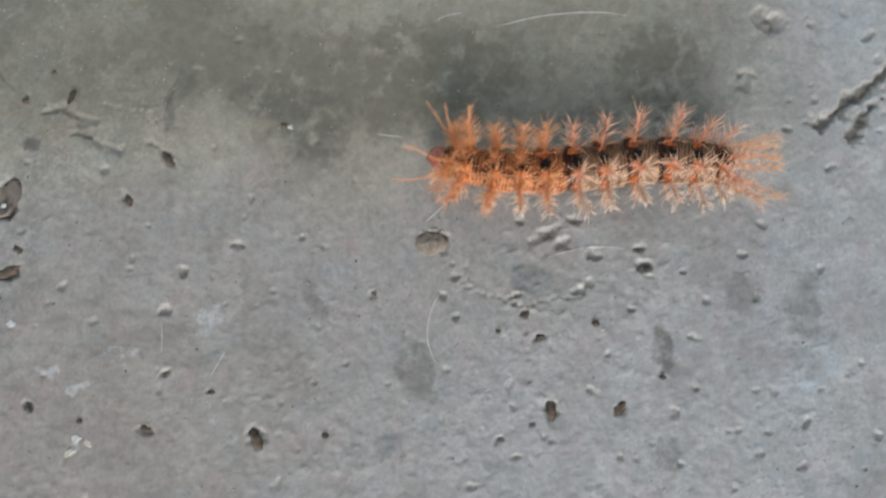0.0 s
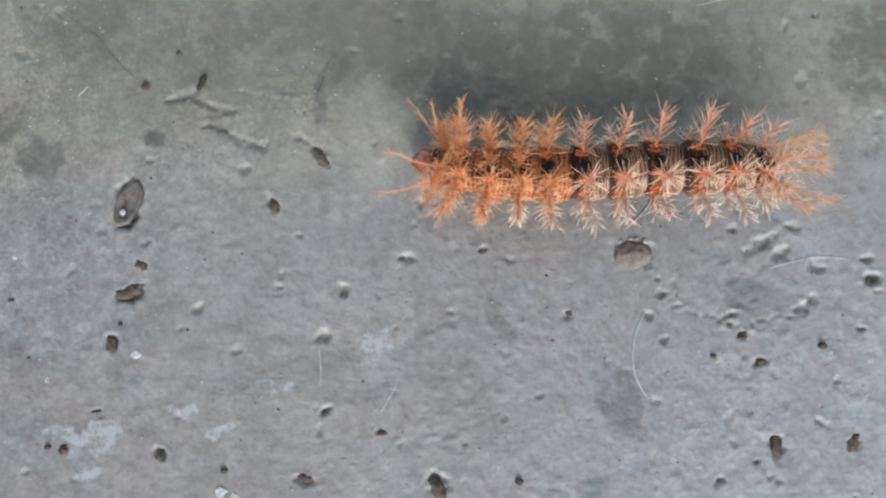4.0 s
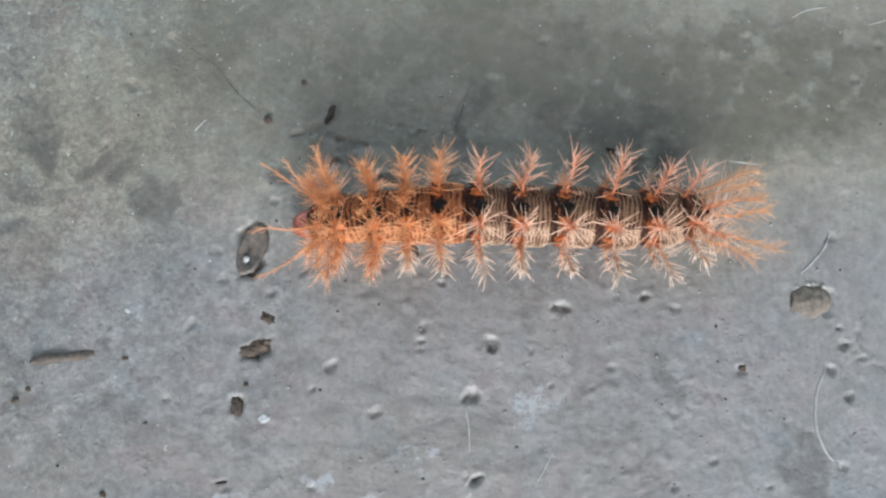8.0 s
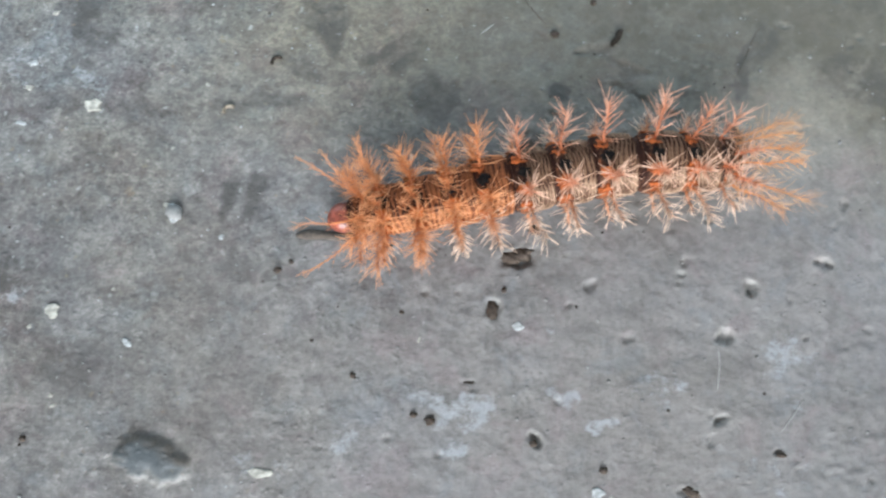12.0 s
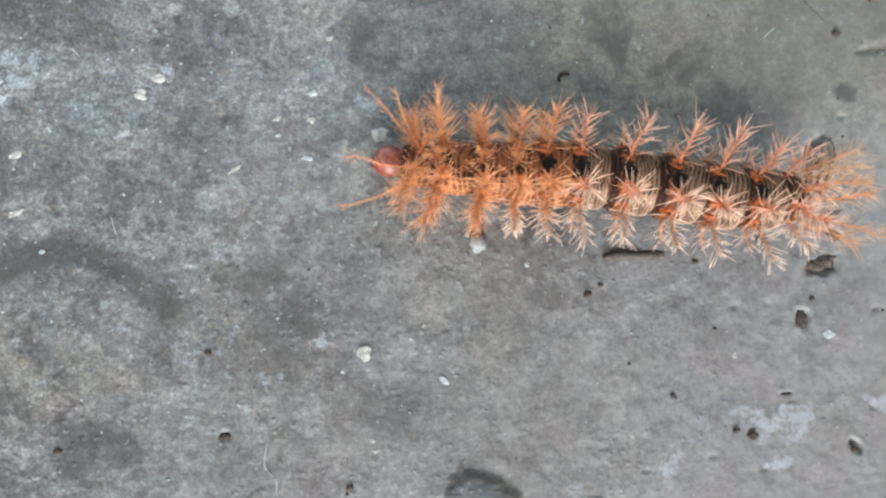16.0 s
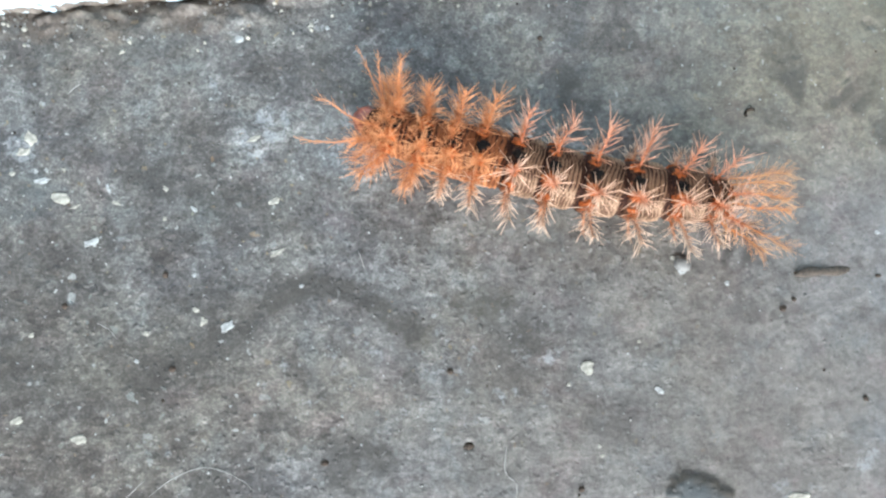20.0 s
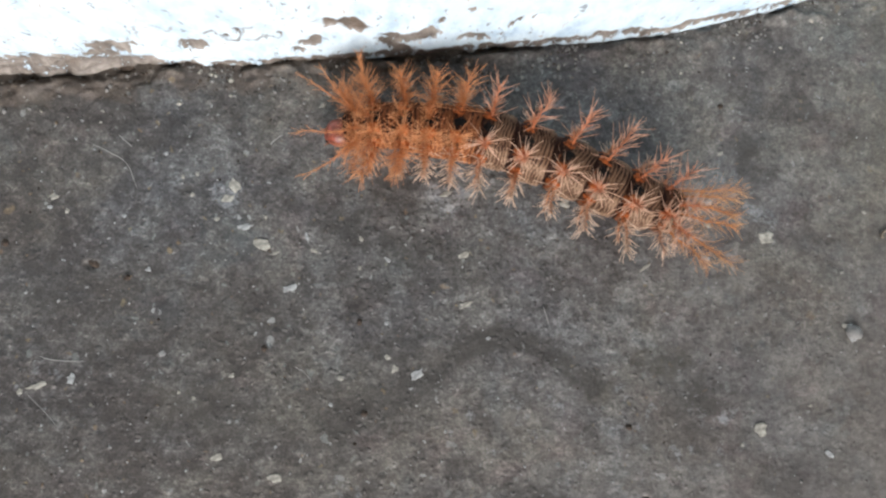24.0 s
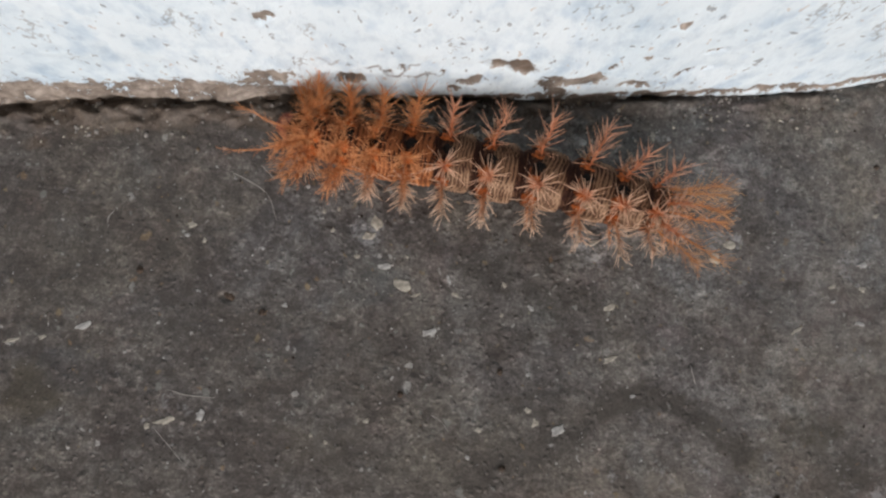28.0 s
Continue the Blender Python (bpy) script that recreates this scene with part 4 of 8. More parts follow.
pit(17.3, 4.4, 1.1, 0.8, 54, 0.42, 0.20)
pit(17.7, 4.2, 1.3, 0.9, 8, 0.23, 0.23)
pit(18.6, 4.7, 1.2, 1.0, 27, 0.24, 0.47)
pit(18.0, 4.9, 0.9, 0.6, 149, 0.40, 0.07)
pit(19.7, 4.7, 1.1, 0.5, 143, 0.40, 0.18)
pit(19.6, 4.7, 1.3, 1.0, 38, 0.35, 0.29)
pit(1.8, 10.9, 1.0, 0.8, 61, 0.41, 0.07)
pit(1.6, 10.5, 0.6, 0.4, 146, 0.39, 0.12)
pit(1.8, 9.8, 0.9, 0.6, 79, 0.27, 0.40)
pit(1.3, 10.0, 1.3, 0.9, 58, 0.41, 0.26)
pit(1.6, 9.3, 0.7, 0.6, 46, 0.35, 0.09)
pit(1.8, 8.5, 1.1, 0.6, 87, 0.40, 0.12)
pit(2.0, 8.2, 1.1, 0.9, 114, 0.26, 0.03)
pit(1.9, 7.9, 1.2, 1.0, 15, 0.34, 0.07)
pit(2.2, 7.0, 0.9, 0.6, 83, 0.22, 0.40)
pit(63.5, 36.7, 1.9, 1.2, 161, 0.21, 0.41)
pit(64.8, 36.9, 3.3, 1.9, 94, 0.31, 0.00)
pit(67.0, 37.2, 2.0, 1.2, 158, 0.21, 0.07)
pit(66.9, 37.7, 2.3, 1.6, 20, 0.32, 0.03)
pit(69.6, 38.8, 3.2, 1.8, 52, 0.27, 0.11)
pit(71.2, 38.7, 3.0, 1.9, 163, 0.25, 0.18)
pit(71.9, 40.2, 3.7, 2.9, 137, 0.29, 0.40)
pit(74.0, 40.3, 3.9, 2.5, 118, 0.26, 0.02)
pit(74.7, 41.2, 1.9, 1.2, 117, 0.40, 0.00)
pit(76.0, 41.9, 3.1, 2.8, 64, 0.26, 0.08)
pit(78.5, 42.4, 2.0, 1.8, 157, 0.38, 0.16)
pit(80.0, 43.4, 3.9, 3.2, 63, 0.30, 0.15)
pit(71.4, 32.1, 1.7, 1.6, 47, 0.34, 0.02)
pit(72.3, 33.2, 2.6, 2.2, 176, 0.26, 0.00)
pit(73.4, 34.1, 2.0, 1.1, 114, 0.35, 0.46)
pit(73.5, 35.0, 1.8, 1.4, 120, 0.42, 0.00)
pit(73.7, 36.0, 1.9, 1.6, 11, 0.41, 0.16)
pit(74.7, 35.8, 2.4, 1.6, 62, 0.32, 0.29)
pit(-65.8, 40.6, 0.5, 0.3, 141, 0.40, 0.08)
pit(-65.5, 40.8, 0.7, 0.6, 106, 0.38, 0.12)
pit(-64.6, 40.6, 0.6, 0.4, 117, 0.30, 0.01)
pit(-64.3, 40.4, 0.5, 0.3, 10, 0.39, 0.05)
pit(-63.1, 40.0, 0.7, 0.5, 22, 0.40, 0.07)
pit(-63.4, 40.3, 0.5, 0.3, 150, 0.36, 0.26)
pit(-62.4, 40.2, 0.7, 0.5, 126, 0.43, 0.40)
pit(-61.5, 40.1, 0.6, 0.4, 92, 0.41, 0.03)
pit(-60.8, 39.9, 0.5, 0.4, 22, 0.34, 0.12)
pit(-60.4, 39.8, 0.6, 0.5, 138, 0.27, 0.00)
pit(-60.2, 39.6, 0.7, 0.4, 33, 0.42, 0.14)
pit(-59.9, 39.6, 0.6, 0.4, 138, 0.22, 0.10)
pit(-59.6, 39.5, 0.5, 0.3, 129, 0.32, 0.01)
pit(-58.3, 39.5, 0.8, 0.6, 112, 0.22, 0.12)
pit(-58.7, 39.4, 0.7, 0.5, 40, 0.36, 0.02)
pit(-57.3, 39.2, 0.6, 0.3, 176, 0.26, 0.02)
pit(-56.7, 39.1, 0.8, 0.7, 163, 0.32, 0.17)
pit(-56.4, 39.2, 0.4, 0.3, 135, 0.45, 0.25)
# a broad olive film along the north of the floor, broken into patches, with some shade painted in
film_x, film_y = GX + 2.5 * WARP_X, GY + 2.5 * WARP_Y
film = np.clip((film_y - 31 - 14 * (layered(GX / 35, GY / 35, 101) - 0.5)) / 16, 0, 1) * np.clip((film_x + 112) / 22, 0, 1) * np.clip((74 - film_x) / 22, 0, 1)
patches = np.clip((layered(film_x / 13, film_y / 13, 103, 5) - 0.4) / 0.2, 0, 1) * (0.5 + layered(GX / 1.6, GY / 1.6, 105, 3))
MASKS["olive"] = np.maximum(MASKS["olive"], film * (0.55 + 0.42 * patches) * np.clip(1.0 - 0.5 * (GX + 45) / 40, 0.4, 1.0) * (1 - 0.4 * np.exp(-((GX + 12) / 16) ** 2)))
rnd = random.Random(12)
for k in range(1100):
    x, y = rnd.uniform(-110, 108), rnd.uniform(-70, 74)
    if rnd.random() < (x + 150) / 230:
        size = 0.5 + 1.1 * rnd.random() ** 3
        pit(x, y, size * rnd.uniform(1, 1.6), size, rnd.uniform(0, 180), 0.08 + 0.25 * size, 0.0, 0.35)
MASKS["zone"] = np.clip((-72 - GX + 0.5 * GY) / 130, 0, 1) * np.exp(-((GX / 2000) ** 2))
# Earth at the wall's foot; the corner's darkness is put in as colour.
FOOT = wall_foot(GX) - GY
FOOT_WEST = np.clip((-180 - GX) / 15, 0.15, 1)
MASKS["earth"] = 0.5 * FOOT_WEST * np.clip((4.4 + 11.0 * (layered(GX / 4.5, GY / 2.5, 91) - 0.5) - FOOT) / 1.8, 0, 1) * np.clip(0.3 + 1.4 * layered(GX / 1.2, GY / 1.2, 92, 3), 0, 1)
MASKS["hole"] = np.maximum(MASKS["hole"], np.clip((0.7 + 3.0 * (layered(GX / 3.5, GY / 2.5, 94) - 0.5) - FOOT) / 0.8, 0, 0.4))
MASKS["dark"] = np.maximum(MASKS["dark"], FOOT_WEST * 0.5 * np.clip((6 + 9 * (layered(GX / 4, GY / 4, 93) - 0.5) - FOOT) / 3.0, 0, 1))
GZ += 1.6 * np.clip((5 - FOOT) / 4, 0, 1) * np.clip(FOOT / 1.0, 0, 1) * np.clip(layered(GX / 4, GY / 2.2, 97, 4) - 0.42, 0, 1) * 3 * (GY > 0)
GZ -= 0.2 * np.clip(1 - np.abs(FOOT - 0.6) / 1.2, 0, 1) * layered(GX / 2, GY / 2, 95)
# Where the floor's colour carries painted sky light, growing to the south-east.
MASKS["sky_side"] = np.clip((GX - 0.9 * GY + 45) / 110, 0, 1)
# Northern floor with an olive tone and painted-in shade.
MASKS["olive_shade"] = np.clip((GY - 14 + 24 * (layered(GX / 22, GY / 22, 121) - 0.5)) / 22, 0, 1) * np.clip((GX + 150) / 35, 0, 1) * np.clip((70 - GX) / 40, 0, 1)
# The floor's colour grows darker towards the south-west.
MASKS["southwest"] = 0.75 * np.clip((-185 - GX - 0.7 * GY) / 50, 0, 1) * np.exp(-((GX / 2000) ** 2))

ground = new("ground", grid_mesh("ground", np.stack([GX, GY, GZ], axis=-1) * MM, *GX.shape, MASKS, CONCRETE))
tagged(ground, "weathered grey concrete floor with stains and grit", "floor", kind="structure")


WX, ROW = np.meshgrid(spaced(-325, -95, 0.3, 3000), np.arange(160))
UP = np.concatenate([np.arange(140) * 0.3, np.linspace(46, 1000, 15), [2500.0, 2500.0, 1200.0, 400.0, 0.0]])
WZ = UP[ROW]
BACK_OF = np.concatenate([np.zeros(156), np.full(4, 200.0)])[ROW]
ragged = 5.0 * (layered(WX / 7, WZ / 14, 41) - 0.5) + 3.4 * (layered(WX / 1.5, WZ / 4.0, 43) - 0.5)
edge = 1.2 + 6.6 * np.clip((-231 - WX) / 8, 0, 1) + 0.8 * np.exp(-((WX + 262) / 5) ** 2) - 1.6 * np.clip((WX + 182) / 10, 0, 1)
bare = np.clip((edge + 1.2 * ragged - WZ) / 3.2 + 0.5, 0, 1)
# Crevices are darkened by colour as well as by depth, beside the foot's grime.
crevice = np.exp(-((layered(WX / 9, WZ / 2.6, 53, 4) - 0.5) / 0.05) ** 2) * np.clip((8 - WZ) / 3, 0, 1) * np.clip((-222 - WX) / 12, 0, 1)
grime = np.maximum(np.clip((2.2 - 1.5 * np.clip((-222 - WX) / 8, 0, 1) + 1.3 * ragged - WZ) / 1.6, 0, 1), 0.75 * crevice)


def scar(x, z, rx, rz, turn=0.0, dark=0.0):
    """A place where the paint has come away (mm)."""
    c, s = math.cos(radians(turn)), math.sin(radians(turn))
    dx, dz = WX - x + 0.8 * ragged, WZ - z + 0.6 * (ragged - 2.4 * layered(WX / 0.9, WZ / 2.2, 47, 3))
    r = np.sqrt(((dx * c + dz * s) / rx) ** 2 + ((dz * c - dx * s) / rz) ** 2)
    hit = np.clip((1.3 - r) / 0.7, 0, 1)
    bare[:] = np.maximum(bare, hit)
    grime[:] = np.maximum(grime, dark * hit)


scar(-207.0, 12.6, 3.0, 1.3, -14, 0.9)
scar(-204.3, 11.2, 1.2, 0.9, -30, 0.9)
scar(-195.5, 8.8, 3.4, 1.8, 8, 0.2)
scar(-199.6, 8.6, 2.0, 1.8, 0, 0.4)
scar(-200.9, 5.8, 1.6, 3.0, 0, 0.6)
scar(-198.0, 3.6, 2.5, 2.2, 0, 0.6)
scar(-187.5, 6.6, 2.2, 1.4, -20, 0.2)
scar(-184.8, 2.6, 1.6, 1.2, 0, 0.3)
scar(-219.4, 12.5, 0.8, 1.1, 0, 1.0)
scar(-222.2, 11.0, 0.7, 0.9, 0, 1.0)
scar(-214.5, 10.5, 0.5, 0.6, 0, 1.0)
scar(-211.2, 7.3, 1.2, 1.3, 20, 0.4)
scar(-213.2, 5.0, 1.0, 1.2, 0, 0.5)
scar(-193.0, 13.0, 0.7, 0.7, 0, 1.0)
scar(-182.7, 10.1, 0.6, 1.0, 0, 0.5)
scar(-188.3, 24.0, 0.6, 1.0, 0, 0.0)
scar(-188.5, 16.0, 0.5, 0.5, 0, 0.8)
scar(-237.3, 9.6, 3.2, 2.4, 0, 0.1)
scar(-234.6, 26.0, 0.8, 1.1, 0, 0.0)
scar(-227.4, 8.0, 1.4, 1.8, 20, 0.3)
scar(-179.5, 11.5, 0.7, 0.6, 0, 0.0)
scar(-184.0, 6.8, 0.7, 0.5, 0, 0.2)
scar(-181.0, 17.0, 1.0, 0.8, 0, 0.0)
scar(-240.0, 6.5, 2.6, 2.6, 0, 0.1)


def wall_crack(points, width, depth):
    """A hair crack in the paint along a line (mm)."""
    p = np.array(points, dtype=float)
    best = np.full(WX.shape, 1e9)
    for a, b in zip(p, p[1:]):
        d = b - a
        wx, wz = WX + 0.25 * ragged, WZ + 0.25 * ragged
        u = np.clip(((wx - a[0]) * d[0] + (wz - a[1]) * d[1]) / (d @ d), 0, 1)
        best = np.minimum(best, np.hypot(wx - a[0] - u * d[0], wz - a[1] - u * d[1]))
    grime[:] = np.maximum(grime, depth * np.clip(1.5 - best / width, 0, 1))


wall_crack([(-224.5, 12.5), (-223.2, 13.4), (-221.9, 10.6), (-220.4, 10.2), (-219.2, 12.5), (-218.6, 14.1), (-217.6, 14.1)], 0.22, 0.9)
wall_crack([(-219.4, 10.5), (-217.8, 10.0), (-216.8, 11.2), (-215.2, 9.8), (-214.5, 10.5)], 0.2, 0.8)
wall_crack([(-230.5, 14.8), (-229.6, 13.6), (-229.2, 12.4), (-228.1, 14.4)], 0.2, 0.7)
for k in range(40):
    scar(-226 + 2.2 * k, 0.6 + 2.0 * abs(math.sin(3.1 * k)), 1.6 + 0.9 * math.sin(1.7 * k), 1.2, 8, 0.5)
for k in range(26):
    scar(-176 + 1.6 * k, 1.6 + 1.1 * math.sin(2.1 * k), 1.1, 0.3, 10, 0.1)
lumps = (layered(WX / 8, WZ / 4, 57, 4) - 0.42) * np.clip((9 - WZ) / 4, 0, 1) * np.clip((-215 - WX) / 15, 0, 1)
relief = -2.3 * lumps + 0.9 * crevice + 0.5 * bare * np.exp(-(WZ / 400) ** 2) - 0.9 * (layered(WX / 12, WZ / 12, 51) - 0.5) * np.exp(-(WZ / 400) ** 2)
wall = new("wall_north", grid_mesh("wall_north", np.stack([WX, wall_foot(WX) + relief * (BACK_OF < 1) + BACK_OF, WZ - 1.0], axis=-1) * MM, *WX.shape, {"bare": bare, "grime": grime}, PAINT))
tagged(wall, "flaking white painted wall, its unseen upper part greyed to cut bounced light", "wall", kind="structure")

# unseen roof added over the floor to block sky light, open to the south
bm = bmesh.new()
bmesh.ops.create_cube(bm, size=1, matrix=Matrix.LocRotScale((0, -1.35, 2.6), None, (6, 3.3, 0.12)))
tagged(new("ceiling", mesh_of("ceiling", bm, plain("roof_blocker_grey", (0.2, 0.2, 0.195), 0.8, 0.1, 30), False)), "plain grey unseen roof slab added to block the sky", "ceiling", kind="structure")

# Unseen panels added to cut the light from west and east.
for name, x in (("blocker_west", -1.75), ("blocker_east", 1.55)):
    bm = bmesh.new()
    bmesh.ops.create_cube(bm, size=1, matrix=Matrix.LocRotScale((x, -1.5, 1.27), None, (0.15, 3.0, 2.54)))
    tagged(new(name, mesh_of(name, bm, plain("side_blocker_grey", (0.2, 0.2, 0.19), 0.8, 0.1, 30), False)), "plain grey unseen side panel added to block side light", "wall", kind="structure")

# ---- caterpillar ----
ROLL = 10
caterpillar = tagged(new("caterpillar"), "orange spiny caterpillar with branched spines crawling on concrete", "caterpillar")


def scolus(length, count, needle, spread, seed, lean=0.0, thick=1.0, fine=1.0):
    """A branched spine along +z: a tapering stalk set with needles, the lower ones standing out most."""
    rnd = random.Random(seed)
    bm = bmesh.new()
    sway = rnd.uniform(-0.12, 0.12)
    bend = [Vector((lean * length * (k / 4) ** 2, sway * length * (k / 4) ** 2 + 0.03 * length * math.sin(2 * k + seed), length * k / 4)) for k in range(5)]
    tube(bm, bend, [r * thick * MM for r in (0.2, 0.15, 0.11, 0.075, 0.02)], 6)
    for i in range(count):
        u = 0.04 + 0.9 * (i + rnd.random()) / count
        k = u * 4
        a = bend[int(k)].lerp(bend[min(int(k) + 1, 4)], k - int(k))
        turn = i * 2.4 + rnd.uniform(-0.9, 0.9)
        tilt = radians(spread + rnd.uniform(-30, 26)) * (1.3 - 0.75 * u)
        d = Vector((math.sin(tilt) * math.cos(turn), math.sin(tilt) * math.sin(turn), math.cos(tilt)))
        n = needle * (1.05 - 0.35 * u) * rnd.uniform(0.4, 1.3)
        side = d.orthogonal().normalized() * 0.16 * n * rnd.uniform(-1, 1) + Vector((0, 0, 0.12 * n))
        tube(bm, [a, a + d * n * 0.5 + 0.4 * side, a + d * n + side], [0.06 * fine * MM, 0.052 * fine * MM, 0.028 * fine * MM], 4)
    return bm


def spine_meshes(name, mat, length, count, needle, spread, variants=4, thick=1.0, fine=1.0):
    return [mesh_of(name, scolus(length * (0.88 + 0.08 * i), count + i, needle, spread, 7 * i + count, 0.06 * (i - 1.5), thick, fine), mat) for i in range(variants)]


BACK = spine_meshes("spine", SPINE_BACK, 5.6 * MM, 42, 3.3 * MM, 64, thick=0.85, fine=0.95)
FRONT = spine_meshes("spine", SPINE_FRONT, 5.2 * MM, 60, 3.1 * MM, 70, thick=0.8, fine=0.75)
SIDE = spine_meshes("spine", SPINE_SIDE, 5.0 * MM, 46, 2.5 * MM, 66, thick=0.85, fine=0.95)
SMALL = spine_meshes("spine", SPINE_SIDE, 2.9 * MM, 22, 2.1 * MM, 68, fine=0.85)
TAIL = spine_meshes("spine", SPINE_TAIL, 9.2 * MM, 110, 2.8 * MM, 66, thick=0.66, fine=0.4)
STAR = spine_meshes("spine", SPINE_STAR, 3.6 * MM, 44, 3.2 * MM, 84, fine=0.95)
LONG = spine_meshes("long_spine", SPINE_FRONT, 9.8 * MM, 26, 1.5 * MM, 44, thick=0.72, fine=0.6)
TALL = spine_meshes("long_spine", SPINE_FRONT, 7.8 * MM, 40, 2.2 * MM, 50, thick=0.85, fine=0.6)
WISP = spine_meshes("spine", SPINE_FRONT, 4.6 * MM, 56, 2.7 * MM, 68, thick=0.6, fine=0.55)


def hull(length, width, height, mid, skin, ends=0.8, ridges=5, seed=0, shift=0.0, split=0.3):
    """A body ring along x: annular ridges from the rear to split, a smooth saddle before it, and dark folds at both ends."""
    nx, na = 108, 44
    u, a = np.meshgrid(np.linspace(-1, 1, nx + 1), np.arange(na) * 2 * math.pi / na, indexing="ij")
    ca, sa = np.cos(a), np.sin(a)
    lane = np.array([[noise.noise(Vector((1.6 * math.cos(q), 1.6 * math.sin(q), 3.1 * seed + 0.4 * p))) for q in a[0]] for p in range(7)])
    along_u = np.clip((u + 0.9) / (split + 0.9), 0, 1)
    wob = lane[0][None, :] * 0.2 + lane[np.clip((along_u * 6).astype(int), 0, 6), np.arange(na)[None, :]] * 0.1
    wave = 0.5 + 0.5 * np.cos((along_u + wob) * 2 * math.pi * ridges)
    behind = np.clip((split + 0.04 - u) / 0.08, 0, 1) * np.clip((u + 0.76) / 0.06, 0, 1)
    saddle = np.clip((u - split) / 0.08, 0, 1) * np.clip((0.72 - u) / 0.06, 0, 1) + 0.8 * np.exp(-((u - 0.82) / 0.03) ** 2)
    k = 1 - (1 - ends) * np.abs(u) ** 4 + behind * 0.07 * (wave - 0.6) * (0.7 + lane[3][None, :]) - 0.05 * (1 - behind - saddle)
    swell = np.array([[noise.noise(Vector((3 * p + seed, 3 * math.cos(q), 3 * math.sin(q)))) for q in a[0]] for p in u[:, 0]])
    k = k * (1 + 0.045 * swell * (0.4 + saddle))
    y, z = sa * width * k, ca * height * k
    z = np.where(z < -0.6 * height, -0.6 * height + 0.35 * (z + 0.6 * height), z)
    co = np.stack([u * length / 2 + shift, y, mid + z], axis=-1).reshape(-1, 3)
    n = np.arange((nx + 1) * na).reshape(nx + 1, na)
    quads = np.stack([n[:-1], np.roll(n[:-1], -1, 1), np.roll(n[1:], -1, 1), n[1:]], axis=-1).reshape(-1, 4)
    faces = quads.tolist() + [n[0][::-1].tolist(), n[-1].tolist()]
    me = bpy.data.meshes.new("body_ring")
    me.from_pydata(co.tolist(), [], faces)
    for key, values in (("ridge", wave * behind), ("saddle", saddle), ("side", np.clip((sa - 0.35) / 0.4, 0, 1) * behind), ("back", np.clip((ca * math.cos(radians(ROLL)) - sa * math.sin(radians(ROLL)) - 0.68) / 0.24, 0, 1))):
        me.attributes.new(key, "FLOAT", "POINT").data.foreach_set("value", np.ascontiguousarray(values, dtype=np.float32).ravel())
    me.materials.append(skin)
    for p in me.polygons:
        p.use_smooth = True
    return me


def dome(rx, ry, rz, rough=0.0, seed=0):
    bm = bmesh.new()
    bmesh.ops.create_icosphere(bm, subdivisions=3 if rough else 2, radius=1)
    for v in bm.verts:
        k = 1 + rough * noise.noise(v.co * 1.9 + Vector((seed, 0, 0)))
        v.co = Vector((v.co.x * rx * k, v.co.y * ry * k, v.co.z * rz * k))
    return bm


WARTS = [mesh_of("wart", dome(0.95 * MM, 0.8 * MM, 0.36 * MM, 1.0, 3 * k), WART) for k in range(3)]
SPOTS = [mesh_of("dorsal_spot", dome(0.75 * MM, 0.62 * MM, 0.3 * MM, 0.9, 5 * k), BLACK) for k in range(3)]


def leg_mesh(name, length, r0, r1, curve):
    bm = bmesh.new()
    tube(bm, [(0, 0, 0), (0, 0.15 * curve, -0.4 * length), (0, 0.3 * curve, -0.8 * length), (0, 0.2 * curve, -length)], [r0, 0.9 * r0, r1, 0.5 * r1], 10)
    return mesh_of(name, bm, LEG)


PROLEG = leg_mesh("proleg", 1.7 * MM, 0.95 * MM, 0.8 * MM, 0.4 * MM)
TRUE_LEG = leg_mesh("leg", 2.2 * MM, 0.4 * MM, 0.18 * MM, 0.9 * MM)


def on_skin(angle, width, height, mid, x, out, back, spin):
    """A pose on the skin at an angle from the top (+ to the side of +y), its z axis leaning outwards."""
    a = radians(angle)
    p = Vector((x, math.sin(a) * width, mid + math.cos(a) * height))
    o = radians(out)
    d = Vector((back, math.sin(o), math.cos(o))).normalized()
    return Matrix.Translation(p - d * 0.2 * MM) @ d.to_track_quat("Z", "Y").to_matrix().to_4x4() @ pose(0, 0, 0, 0, 0, spin)


def rolled(mid):
    return Matrix.Translation((0, 0, mid)) @ pose(0, 0, 0, ROLL) @ Matrix.Translation((0, 0, -mid))


rings = {}
# name, length, half width, half height, middle height, skin, back spines, side spines, forward lean
RINGS = [
    ("thorax_front", 5.8, 3.3, 3.2, 3.9, SKIN_FRONT, FRONT, FRONT, 0.35),
    ("thorax_rear", 5.6, 3.6, 3.4, 4.1, SKIN_FRONT, FRONT, FRONT, 0.15),
    ("ring_a", 5.4, 3.9, 3.55, 4.2, SKIN_FRONT, FRONT, SIDE, 0.05),
    ("ring_b", 5.8, 4.05, 3.7, 4.3, SKIN_FRONT, FRONT, SIDE, 0.0),
    ("ring_c", 6.3, 4.15, 3.75, 4.4, SKIN, BACK, SIDE, -0.05),
    ("ring_d", 6.8, 4.2, 3.8, 4.4, SKIN, BACK, SIDE, -0.12),
    ("ring_e", 7.2, 4.2, 3.8, 4.4, SKIN, BACK, SIDE, -0.18),
    ("ring_f", 7.2, 4.1, 3.75, 4.4, SKIN, BACK, SIDE, -0.25),
    ("ring_g", 6.6, 3.85, 3.6, 4.3, SKIN, BACK, SIDE, -0.4),
]
